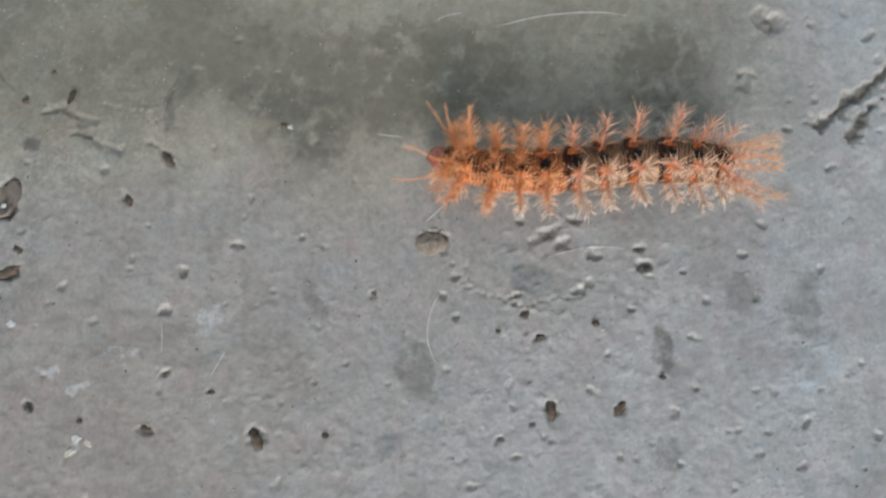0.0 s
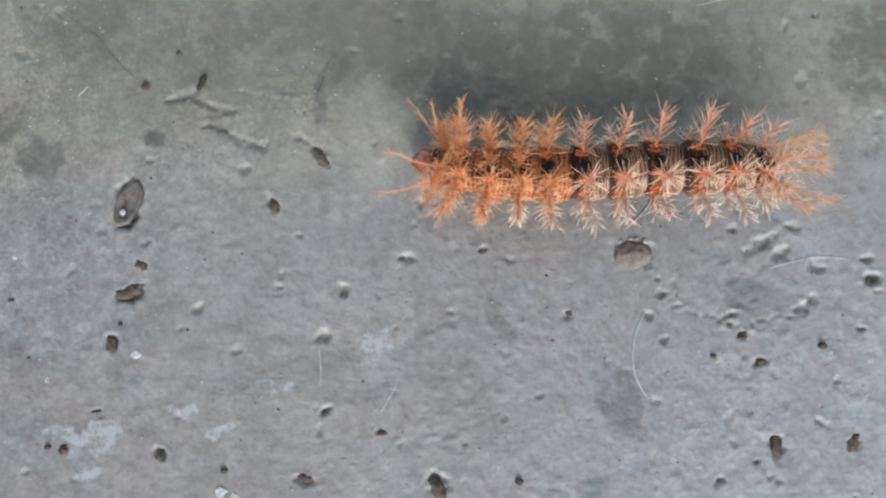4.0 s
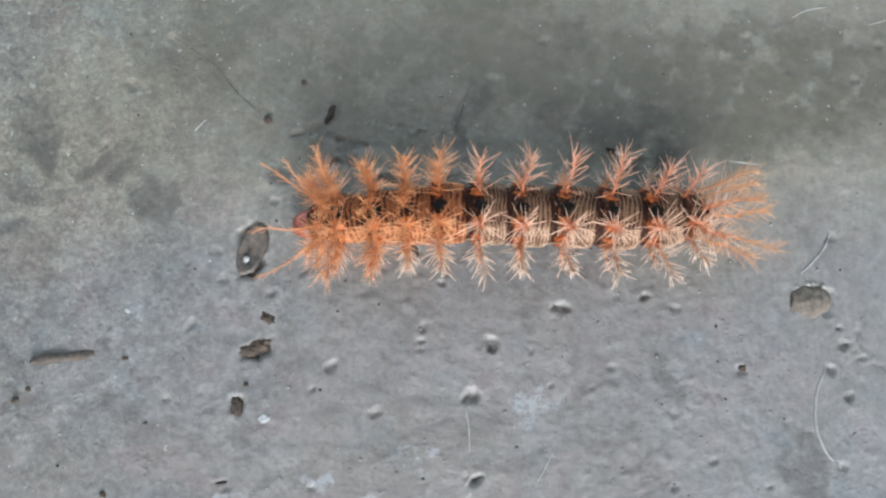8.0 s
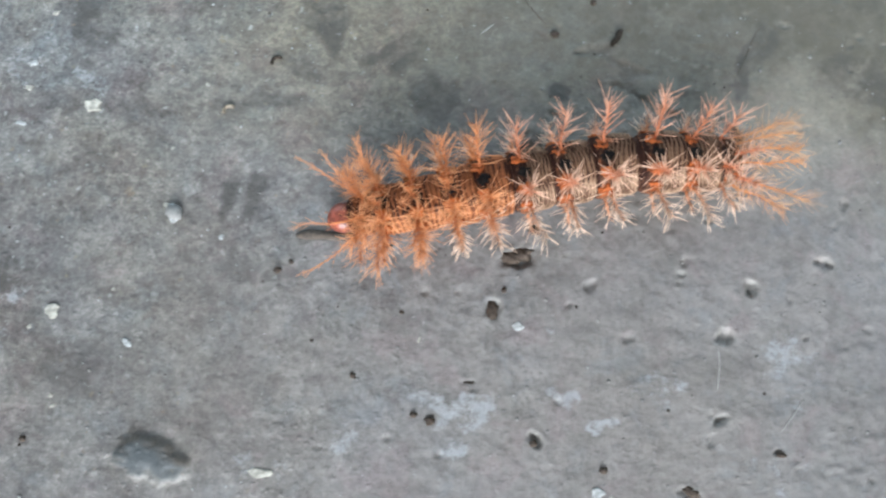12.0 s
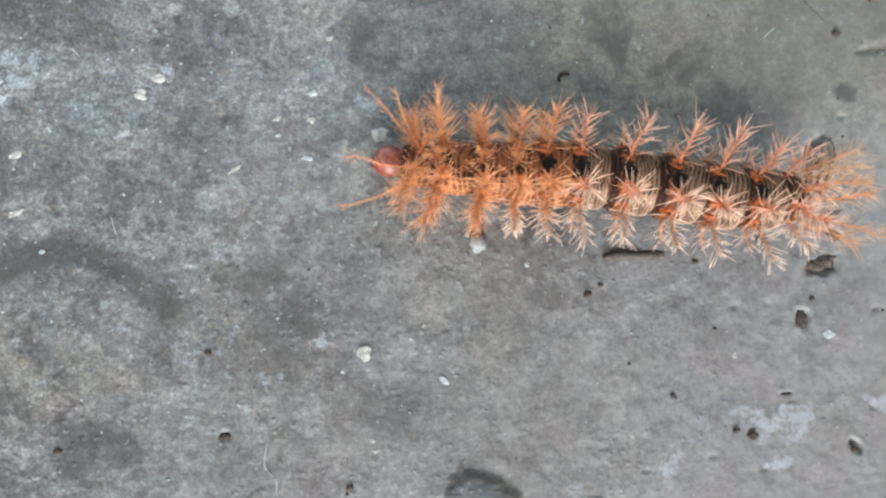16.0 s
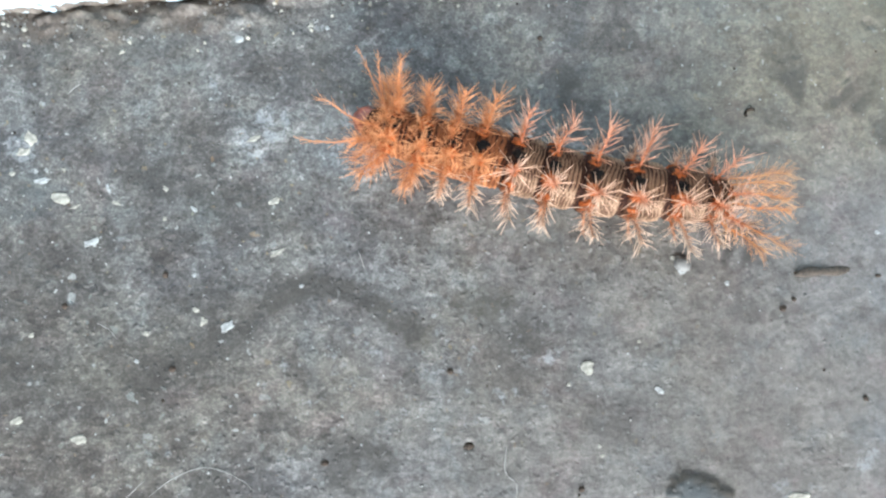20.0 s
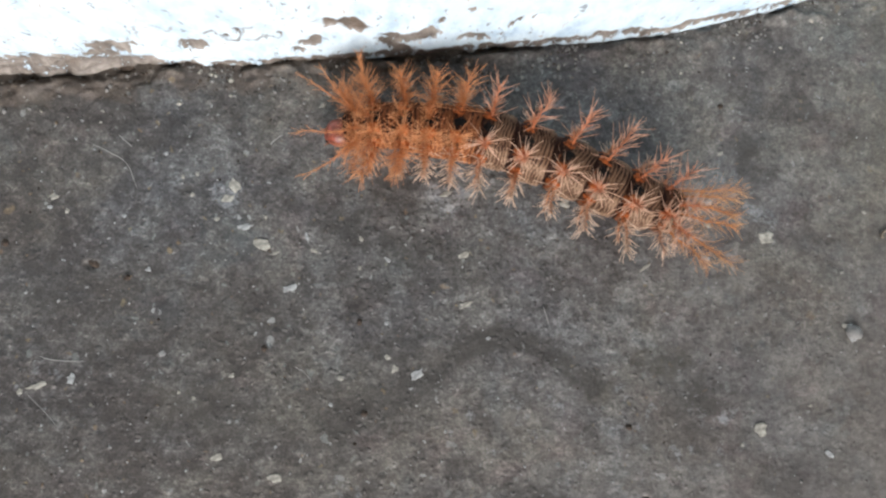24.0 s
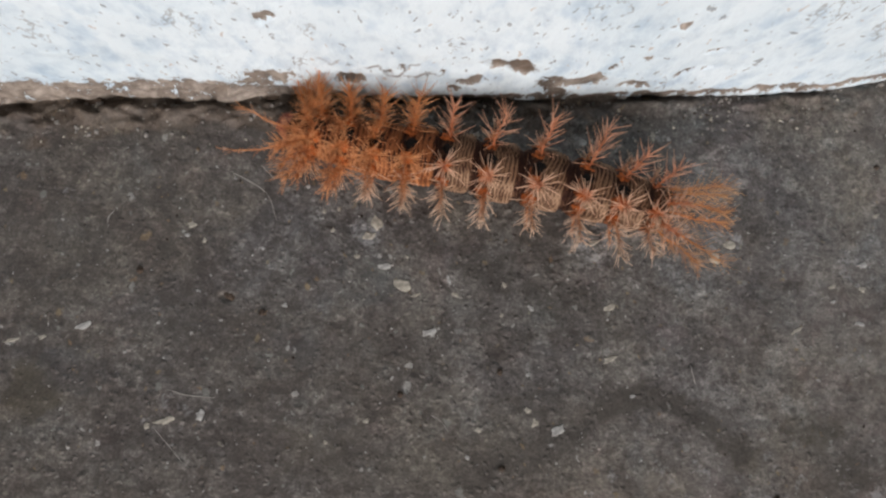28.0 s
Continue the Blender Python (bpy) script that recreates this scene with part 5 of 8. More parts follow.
for i, (key, length, w, h, mid, skin, back_set, side_set, lean) in enumerate(RINGS):
    w, h, mid = w * MM, h * MM, mid * MM
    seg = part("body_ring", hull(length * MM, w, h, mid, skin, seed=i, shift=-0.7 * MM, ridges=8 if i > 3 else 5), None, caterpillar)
    rings[key] = seg
    for n, (angle, out, kind) in enumerate([(-28, -46, back_set), (31, 30, STAR if back_set is BACK else back_set), (-78, -98, SMALL), (70, 80, side_set), (-108, -108, SMALL), (108, 112, SMALL)]):
        part("spine", kind[(i + n) % 4], None, seg, m=rolled(mid) @ on_skin(angle, w, h, mid, 0.6 * MM, out, lean if n != 1 else 0.3 * lean, 50 * i + 80 * n))
        if abs(angle) < 100:
            part("wart", WARTS[(i + n) % 3], None, seg, "orange red wart", m=rolled(mid) @ on_skin(angle, w, h, mid, 0.75 * MM, angle, 0, 0))
    part("dorsal_spot", SPOTS[i % 3], None, seg, "glossy black spot", m=rolled(mid) @ on_skin(1, w + 0.2 * MM, h + 0.2 * MM, mid, 0.5 * MM, 1, 0, 0))
    if i < 2:
        part("leg", TRUE_LEG, None, seg, m=pose(0, 1.5 * MM, 2.2 * MM, 0, 0, 0))
        part("leg", TRUE_LEG, None, seg, m=pose(0, -1.5 * MM, 2.2 * MM, 0, 0, 180))
    if i >= 4:
        part("proleg", PROLEG, None, seg, m=pose(0, 1.7 * MM, 1.7 * MM, 0, 0, 0))
        part("proleg", PROLEG, None, seg, m=pose(0, -1.7 * MM, 1.7 * MM, 0, 0, 180))

# extra spines of the front rings
for key, side, angle, out, fwd in (("thorax_front", "long", -30, -46, 0.15), ("thorax_front", "wisp", -58, -66, 0.4), ("thorax_front", "wisp", 56, 60, 0.4), ("thorax_rear", "wisp", -56, -66, 0.2), ("thorax_rear", "wisp", 54, 62, 0.2), ("ring_a", "wisp", 52, 60, 0.1), ("ring_a", "wisp", -58, -70, 0.1), ("ring_b", "wisp", 53, 62, 0.0), ("thorax_front", "wisp", 88, 95, 0.3), ("thorax_front", "wisp", 8, 10, 0.3), ("thorax_rear", "wisp", 4, 10, 0.1), ("thorax_rear", "wisp", 88, 92, 0.1), ("ring_a", "wisp", 4, 4, 0.0), ("thorax_rear", "wisp", -84, -92, 0.2), ("ring_b", "wisp", -56, -64, 0.0)):
    part("long_spine" if side == "long" else "spine", (TALL if side == "long" else WISP)[int(abs(angle)) % 4], None, rings[key], m=rolled(4 * MM) @ on_skin(angle, 3.3 * MM, 3.2 * MM, 4.0 * MM, 0.9 * MM, out, fwd, angle * 3))

# head: two glossy lobes with a face plate, jaws and feelers
head = part("head", dome(2.2 * MM, 1.5 * MM, 1.9 * MM, 0.04), HEAD, caterpillar, "glossy red-brown head")
for v in head.data.vertices:
    v.co = Vector((v.co.x, v.co.y * 1.35, v.co.z + 2.9 * MM))
    if v.co.z > 2.9 * MM:
        v.co.z -= 0.35 * MM * math.exp(-((v.co.y / (0.35 * MM)) ** 2))
rings["head"] = head
part("face_plate", dome(0.5 * MM, 0.7 * MM, 0.8 * MM), HEAD, head, m=pose(1.85 * MM, 0, 2.2 * MM))
for side in (1, -1):
    part("jaw", dome(0.45 * MM, 0.35 * MM, 0.4 * MM), SOIL, head, "dark jaw", pose(2.0 * MM, side * 0.4 * MM, 1.4 * MM))
    bm = bmesh.new()
    tube(bm, [(0, 0, 0), (0.5 * MM, side * 0.2 * MM, 0.1 * MM), (0.9 * MM, side * 0.35 * MM, 0)], [0.14 * MM, 0.1 * MM, 0.04 * MM], 6)
    part("feeler", bm, LEG, head, m=pose(1.7 * MM, side * 0.9 * MM, 1.9 * MM))
collar = part("collar", hull(4.8 * MM, 2.7 * MM, 2.6 * MM, 3.4 * MM, SKIN_FRONT, 0.75, 4, 11, split=0.5), None, caterpillar)
rings["collar"] = collar
for n, (angle, out, fwd, kind) in enumerate([(-38, -46, 0.7, LONG), (30, 20, 2.6, LONG), (-66, -70, 1.3, LONG), (72, 70, 1.2, LONG), (-58, -60, 0.5, WISP), (58, 60, 0.5, WISP), (-16, -20, -0.3, WISP), (24, 28, 0.1, WISP), (95, 90, 0.5, WISP), (-88, -84, 0.6, WISP), (-40, -52, 0.2, WISP), (44, 52, 0.3, WISP)]):
    part("long_spine" if kind is LONG else "spine", kind[n % 4], None, collar, m=rolled(3.4 * MM) @ on_skin(angle, 2.5 * MM, 2.5 * MM, 3.4 * MM, 0.4 * MM, out, fwd, 70 * n))
for side in (1, -1):
    part("leg", TRUE_LEG, None, collar, m=pose(0, side * 1.3 * MM, 2.2 * MM, 0, 0, 0 if side > 0 else 180))
tail = part("tail", hull(5.4 * MM, 3.4 * MM, 3.2 * MM, 3.9 * MM, SKIN, 0.7, 4, 12, split=-0.2), None, caterpillar)
rings["tail"] = tail
for n, (angle, out, back) in enumerate([(-30, -24, 2.6), (24, 20, 2.8), (-64, -46, 2.4), (60, 58, 2.2), (80, 80, 1.2), (-4, -4, 3.4)]):
    part("spine", TAIL[n % 4], None, tail, m=rolled(3.9 * MM) @ on_skin(angle, 2.9 * MM, 2.8 * MM, 3.7 * MM, -1.2 * MM, out, -back, 70 * n))
for n, (angle, out, back, kind) in enumerate([(-32, -42, 0.5, BACK), (30, 28, 0.3, STAR), (68, 78, 0.3, SIDE), (-80, -94, 0.3, SMALL), (4, 2, 1.4, STAR), (50, 54, 0.9, STAR)]):
    part("spine", kind[n % 4], None, tail, m=rolled(3.9 * MM) @ on_skin(angle, 3.2 * MM, 3.0 * MM, 3.9 * MM, (0.6 if n < 4 else -1.4) * MM, out, -back, 60 * n))
for n, (angle, x) in enumerate([(-34, 0.2), (34, 0.2), (-74, 0.0), (74, 0.0)]):
    part("wart", WARTS[n % 3], None, tail, "orange red wart", m=rolled(3.9 * MM) @ on_skin(angle, 3.2 * MM, 3.05 * MM, 3.9 * MM, x * MM, angle, 0, 0))
for side in (1, -1):
    part("proleg", PROLEG, None, tail, m=pose(-1.2 * MM, side * 1.5 * MM, 1.7 * MM, 0, 0, 0 if side > 0 else 180))

# ---- what lies on the floor ----
def lump(length, width, height, mat, seed, rough=0.25, sub=2, sharp=2.0):
    bm = bmesh.new()
    bmesh.ops.create_icosphere(bm, subdivisions=sub, radius=1)
    off = Vector((seed * 3.7, seed * 1.3, seed * 5.1))
    for v in bm.verts:
        k = 1 + rough * 2 * (noise.noise(v.co * sharp + off)) + 0.5 * rough * noise.noise(v.co * sharp * 2.7 + off)
        v.co = Vector((v.co.x * length / 2, v.co.y * width / 2, v.co.z * height / 2)) * k * MM
    return mesh_of("lump", bm, mat)


COUNT = [0]


def rest(name, me, x, y, turn, lift, label, category, group):
    COUNT[0] += 1
    ob = new(name, me)
    ob.matrix_basis = pose(x * MM, y * MM, z_at(x, y) + lift * MM, 0, 0, turn)
    return tagged(ob, label, category, group)


def pellet(x, y, length, width, turn):
    small = length < 1.7
    length, width = (0.8 * length, 0.8 * width) if small else (0.9 * length, 0.85 * width)
    me = lump(length, width, min(width, 1.4) * 0.7, PLUG, COUNT[0], 0.3, 3, 2.3)
    if small:
        return rest("soil_crumb", me, x, y, turn, 0.05 * width, "tiny dark brown soil crumb on concrete", "crumb", "soil crumbs")
    return rest("soil_plug", me, x, y, turn, -0.3, "dark brown dry soil plug sunk in a hole in concrete", "plug", "soil plugs")


def husk(x, y, length, width, turn):
    """A flat seed husk: a rimmed shell with a hollow and a white grain in it."""
    top = tagged(new("seed_husk"), "dark grey-brown seed husk with a white grain", "husk")
    top.matrix_basis = pose(x * MM, y * MM, z_at(x, y) - 0.2 * MM, 0, 0, turn)
    bm = bmesh.new()
    rows = []
    for k, (r, h) in enumerate(((1.0, 0.0), (1.02, 0.35), (0.94, 0.7), (0.8, 0.75), (0.66, 0.5), (0.35, 0.35), (0.1, 0.32))):
        ring = []
        for j in range(28):
            a = 2 * math.pi * j / 28
            w = 1 + 0.16 * math.cos(a + 0.4) + 0.2 * noise.noise(Vector((math.cos(a) * 2.0, math.sin(a) * 2.0, 4))) + 0.1 * noise.noise(Vector((math.cos(a) * 7, math.sin(a) * 7, k)))
            ring.append(bm.verts.new((math.cos(a) * length / 2 * r * w * MM, math.sin(a) * width / 2 * r * w * MM, (0.9 * h + 0.14 * noise.noise(Vector((a * 2, k, 1)))) * MM)))
        rows.append(ring)
    for r0, r1 in zip(rows, rows[1:]):
        for j in range(28):
            bm.faces.new((r0[j], r0[(j + 1) % 28], r1[(j + 1) % 28], r1[j]))
    bm.faces.new(rows[-1])
    bm.faces.new(rows[0][::-1])
    part("shell", bm, HUSK, top)
    part("grain", lump(0.95, 0.85, 0.6, CHIP_WHITE, 5, 0.1), None, top, "small white grain", pose(-0.12 * length * MM, 0, 0.55 * MM))
    return top


def chip(x, y, length, width, turn):
    """A flake: an uneven flat polygon with thickness and bevelled rim."""
    n = COUNT[0]
    rnd = random.Random(n)
    bm = bmesh.new()
    thick = min(0.25, 0.06 + 0.06 * width)
    low, mid_ring, high = [], [], []
    sides = 11
    for j in range(sides):
        a = 2 * math.pi * j / sides
        w = rnd.uniform(0.5, 1.18)
        px, py = math.cos(a) * length / 2 * w, math.sin(a) * width / 2 * w
        low.append(bm.verts.new((px * MM, py * MM, -0.15 * MM)))
        mid_ring.append(bm.verts.new((px * 1.02 * MM, py * 1.02 * MM, thick * 0.6 * MM)))
        high.append(bm.verts.new((px * 0.8 * MM, py * 0.8 * MM, thick * rnd.uniform(0.85, 1.25) * MM)))
    for r0, r1 in ((low, mid_ring), (mid_ring, high)):
        for j in range(sides):
            bm.faces.new((r0[j], r0[(j + 1) % sides], r1[(j + 1) % sides], r1[j]))
    top = bm.verts.new((0, 0, thick * 1.05 * MM))
    for j in range(sides):
        bm.faces.new((high[j], high[(j + 1) % sides], top))
    bm.faces.new(low[::-1])
    white = n % 3 == 0
    me = mesh_of("chip", bm, CHIP_WHITE if white else CHIP, False)
    if length < 1.3:
        return rest("mortar_speck", me, x, y, turn, 0.0, "tiny pale mortar speck on concrete", "speck", "mortar specks")
    if white:
        return rest("paint_flake", me, x, y, turn, 0.0, "thin white paint flake lying on concrete", "flake", "paint flakes")
    return rest("mortar_chip", me, x, y, turn, 0.0, "flat cream mortar chip lying on concrete", "chip", "mortar chips")


def crumb(x, y, length, width, turn):
    big = length > 2.8
    me = lump(length, width, min(1.8, 0.62 * width), GREY, COUNT[0], 0.3 if big else 0.2, 3 if big else 2, 2.4)
    if big:
        return rest("cement_lump", me, x, y, turn, 0.15 * min(1.8, width), "rough grey cement lump stuck to the floor", "lump", "cement lumps")
    return rest("cement_crumb", me, x, y, turn, 0.12 * width, "small grey cement crumb on concrete", "crumb", "cement crumbs")


def stick(x, y, length, width, turn, tone="dark"):
    bm = bmesh.new()
    pts = [(length * (k / 6 - 0.5) * MM, 0.12 * width * math.sin(k * 1.7) * MM, 0) for k in range(7)]
    tube(bm, pts, [0.5 * width * MM * r for r in (0.45, 0.8, 0.9, 1.0, 1.05, 0.9, 0.5)], 9)
    for v in bm.verts:
        v.co += 0.08 * MM * noise.noise_vector(v.co * 1800)
    me = mesh_of("stick", bm, SOIL if tone == "dark" else TAN)
    return rest("twig_bit", me, x, y, turn, 0.42 * width, "dark broken bit of twig" if tone == "dark" else "pale straw-coloured bit of stalk", "twig", "twig bits")


def sliver(x, y, length, width, turn, tone="dark"):
    bm = bmesh.new()
    top, low = [], []
    for k in range(13):
        u = k / 12
        w = width / 2 * math.sin(math.pi * (0.06 + 0.88 * u)) ** 0.6 * (1 + 0.25 * math.sin(9 * u))
        h = 0.5 + 0.3 * math.sin(5 * u) + 0.1 * math.sin(17 * u)
        row = [(-w, 0.0), (-w * 0.9, h * 0.6), (0.0, h), (w * 0.9, h * 0.5), (w, 0.0)]
        top.append([bm.verts.new((length * (u - 0.5) * MM, (q + 0.1 * width * math.sin(6 * u)) * MM, r * MM)) for q, r in row])
    for r0, r1 in zip(top, top[1:]):
        for j in range(4):
            bm.faces.new((r0[j], r0[j + 1], r1[j + 1], r1[j]))
        bm.faces.new((r0[4], r0[0], r1[0], r1[4]))
    bm.faces.new(top[0])
    bm.faces.new(top[-1][::-1])
    me = mesh_of("sliver", bm, WOOD if tone == "dark" else TAN)
    return rest("bark_sliver", me, x, y, turn, -0.05, "thin brown bark sliver lying on concrete" if tone == "dark" else "pale thin straw sliver on concrete", "sliver", "slivers")


# A lump added in place of a bowl-shaped pit in the floor.
def pit_filler(x, y, length, width, turn):
    top = tagged(new("pit_filler"), "grey-brown lump standing in for a bowl-shaped pit with pale rim crumbs", "pebble")
    top.matrix_basis = pose(x * MM, y * MM, z_at(x, y), 0, 0, turn)
    part("pebble", lump(length * 0.86, width * 0.9, 2.0, PIT_FILL, 77, 0.09, 4, 2.0), None, top, m=pose(0, -0.06 * width * MM, -0.3 * MM))
    rnd = random.Random(3)
    for k in range(5):
        a = radians(rnd.uniform(50, 165))
        size = rnd.uniform(0.5, 1.2)
        part("rim_crumb", lump(size, size * 0.6, 0.5, CHIP, 90 + k, 0.4, 2, 2.5), None, top, "pale cement crumb", pose(math.cos(a) * 0.47 * length * MM, (math.sin(a) * 0.46 * width - 0.1) * MM, 0.02 * MM, 0, 0, math.degrees(a) + 90))


def curl(x, y, length, width, turn, tone="dark"):
    bm = bmesh.new()
    pts = [(math.cos(a) * length * 0.4 * MM, math.sin(a) * width * 0.4 * MM, (0.15 + 0.08 * math.sin(2 * a)) * MM) for a in [0.6 + 3.1 * k / 14 for k in range(15)]]
    tube(bm, pts, [0.22 * MM if 0 < k < 14 else 0.08 * MM for k in range(15)], 7)
    me = mesh_of("curl", bm, SOIL if tone == "dark" else TAN)
    return rest("dry_curl", me, x, y, turn, 0.1, "dark dry curled husk on concrete" if tone == "dark" else "pale dry curled husk on concrete", "curl", "dry curls")


def smooth_line(points, steps=5):
    """Points along a smooth line through the given ones."""
    p = [Vector((*q, 0)) for q in points]
    p = [2 * p[0] - p[1], *p, 2 * p[-1] - p[-2]]
    out = []
    for a, b, c, d in zip(p, p[1:], p[2:], p[3:]):
        for k in range(steps):
            u = k / steps
            out.append(0.5 * (2 * b + (c - a) * u + (2 * a - 5 * b + 4 * c - d) * u * u + (3 * b - a - 3 * c + d) * u ** 3))
    return out + [p[-2]]


def along(name, points, width, mat, label, category, group, bury, uneven):
    line = smooth_line(points)
    c = line[len(line) // 2].copy()
    bm = bmesh.new()
    n = len(line)
    radii = []
    for k in range(n):
        ends = min(1.0, 0.3 + 4 * min(k, n - 1 - k) / n)
        radii.append(0.5 * width * MM * ends * (1 + uneven * noise.noise(Vector((k * 0.7, points[0][0], 2)))))
    tube(bm, [((q.x - c.x) * MM, (q.y - c.y) * MM, z_at(q.x, q.y) + (0.5 - bury) * width * MM) for q in line], radii, 8)
    if uneven > 0.3:
        for v in bm.verts:
            v.co += 0.35 * width * MM * noise.noise_vector(v.co / (width * 1.4 * MM))
    COUNT[0] += 1
    ob = new(name, mesh_of(name, bm, mat))
    ob.location = (c.x * MM, c.y * MM, 0)
    return tagged(ob, label, category, group)


# A thin dark tube drawn for a crack too fine for the floor's grid.
def crack_line(points, width):
    return along("crack_line", points, width, WOOD, "hair-thin dark tube standing in for a crack in concrete", "root", "root hairs", 0.4, 0.5)


def fibre(points, width):
    return along("fibre", points, max(0.1, 0.6 * width), FIBRE, "fine pale curved fibre lying on concrete", "fibre", "fibres", 0.45, 0.15)


husk(-82.7, 22.4, 7.4, 3.7, 68)
pellet(-84.2, 1.4, 3.6, 1.9, 86)
pellet(-35.4, -20.4, 4.8, 2.2, -58)
pellet(16.4, -15.1, 4.1, 2.2, -85)
pellet(28.2, -14.7, 3.8, 2.3, 49)
pellet(-80.1, 13.4, 3.1, 1.6, -27)
pellet(-81.3, 9.8, 3.6, 2.3, 12)
pellet(-82.9, 4.6, 0.9, 0.8, 2)
pellet(-60.1, 22.4, 3.1, 1.6, -76)
pellet(-80.4, 41.3, 1.4, 1.3, 2)
pellet(-53.1, 30.1, 3.7, 1.8, -47)
pellet(-43.6, -12.1, 1.6, 0.8, 2)
pellet(-23.2, -19.5, 1.4, 1.3, 2)
pellet(-67.0, -17.1, 1.3, 1.1, 2)
pellet(-76.6, -14.9, 1.3, 1.1, 2)
pellet(-55.0, -18.4, 2.9, 1.5, -17)
pellet(-14.7, 5.7, 1.7, 1.5, 2)
pellet(24.5, 0.1, 1.5, 1.4, -28)
pellet(7.2, -1.3, 1.1, 0.9, 2)
pellet(14.8, -2.2, 2.2, 1.1, 2)
pellet(36.0, -9.3, 1.4, 1.0, 2)
pellet(12.2, 1.7, 2.9, 1.7, 2)
pellet(-31.8, 36.4, 1.6, 0.7, -18)
pellet(-82.7, 9.2, 3.5, 2.1, -4)
pellet(-99.1, 8.4, 1.1, 0.6, 6)
pellet(-96.2, -0.2, 0.7, 0.5, 6)
pellet(-142.4, -22.9, 1.1, 0.9, 6)
pellet(-101.4, -9.3, 1.1, 0.8, -43)
pellet(-86.1, -8.2, 1.9, 0.6, 11)
pellet(-92.8, -13.3, 1.2, 0.9, 6)
pellet(-90.5, -13.8, 1.5, 1.3, 6)
pellet(-75.4, 46.8, 1.1, 1.0, 7)
pellet(-161.2, -7.3, 1.1, 1.0, 2)
pellet(-158.4, -17.5, 1.7, 1.4, 1)
pellet(-201.3, 4.8, 0.9, 1.1, 2)
pellet(-214.6, -0.0, 1.0, 0.9, 2)
pellet(-178.0, -20.2, 1.3, 1.0, 1)
pellet(-113.4, 3.2, 1.2, 1.0, 2)
pellet(-149.6, 41.6, 1.0, 0.8, 3)
pellet(-111.8, 4.5, 0.8, 0.7, 2)
pellet(-252.9, 12.2, 1.0, 1.2, 8)
pellet(-240.1, 10.3, 2.4, 1.2, -27)
pellet(-235.1, 8.6, 1.1, 1.0, 38)
pellet(-199.5, -8.1, 1.1, 0.9, 7)
pellet(-264.1, 35.6, 4.0, 1.8, -0)
pellet(-266.2, 35.6, 1.8, 1.2, 8)
pellet(-239.1, 39.7, 2.8, 1.2, 8)
stick(-71.6, 42.0, 2.9, 0.9, 66)
chip(-30.7, 36.2, 1.2, 0.9, -30)
stick(-31.9, 36.6, 1.3, 0.4, -15)
chip(7.9, -2.0, 0.9, 0.8, 10)
chip(25.6, -1.0, 1.0, 0.8, 40)
chip(-67.2, -20.1, 2.2, 1.5, 20)
chip(-65.4, -21.0, 1.7, 1.1, -30)
chip(-68.4, -22.6, 2.6, 1.2, 25)
sliver(-107.5, 8.7, 8.4, 1.5, 8)
fibre([(-5.7, 18.5), (-3.9, 20.1), (-2.1, 22.0), (-1.0, 24.1)], 0.47)
chip(-141.8, 21.9, 2.0, 2.9, 79)
chip(-128.4, 8.8, 1.8, 2.5, 27)
chip(-129.4, 9.8, 1.1, 0.9, 6)
chip(-141.8, -6.2, 1.9, 1.9, 6)
chip(-131.4, -9.1, 1.2, 1.6, 37)
chip(-144.4, -8.6, 0.7, 0.7, 6)
chip(-139.5, -18.3, 0.9, 0.7, 6)
chip(-151.0, 26.8, 1.3, 1.0, 28)
chip(-149.2, 34.3, 1.2, 0.7, 44)
chip(-150.8, 23.2, 1.2, 0.9, 6)
chip(-99.0, 14.8, 0.9, 0.7, 6)
chip(-93.4, -3.6, 0.7, 0.9, 6)
chip(-111.3, -23.2, 3.1, 1.4, 6)
chip(-80.4, 0.0, 2.0, 1.5, 6)
chip(-127.0, 27.1, 0.7, 0.6, 6)
chip(-130.1, 17.7, 0.7, 0.6, 6)
chip(-121.6, 6.5, 0.8, 0.7, 6)
chip(-221.2, 23.3, 2.4, 1.7, -57)
chip(-222.0, 21.2, 2.0, 1.5, 34)
chip(-219.1, 17.3, 3.1, 0.9, 15)
chip(-216.2, 15.0, 2.9, 1.9, -8)
chip(-214.4, 13.8, 1.7, 0.6, 29)
chip(-211.9, 8.9, 2.3, 1.1, 23)
chip(-201.9, 12.6, 0.7, 0.7, 2)
chip(-202.1, 16.9, 1.0, 0.7, -28)
chip(-198.1, 14.2, 1.4, 0.6, -28)
chip(-186.8, 15.7, 2.2, 1.0, 31)
chip(-186.0, 8.6, 2.5, 1.0, 31)
chip(-197.3, 4.9, 0.8, 0.7, 2)
chip(-196.8, 0.1, 1.1, 0.9, 22)
chip(-195.7, -1.5, 1.1, 1.5, -13)
chip(-192.3, -2.1, 2.3, 1.6, 33)
chip(-203.4, -3.4, 1.1, 0.7, 2)
chip(-218.8, -4.2, 1.2, 0.6, 28)
chip(-204.3, -7.2, 0.8, 0.5, -18)
chip(-219.6, -15.7, 2.0, 0.9, 27)
chip(-211.2, -18.0, 2.4, 1.4, 1)
chip(-193.3, 39.3, 1.2, 1.3, 3)
chip(-139.9, -17.0, 0.8, 0.6, 1)
chip(-190.4, 24.5, 2.1, 0.9, 18)
chip(-210.0, 16.5, 0.8, 1.5, 23)
chip(-208.8, 14.6, 1.4, 0.6, -13)
chip(-183.1, 41.8, 1.0, 0.8, 3)
chip(-180.7, 41.5, 0.7, 0.8, 3)
chip(-134.5, -2.3, 0.7, 0.5, 2)
chip(-223.4, 18.1, 1.1, 0.8, 2)
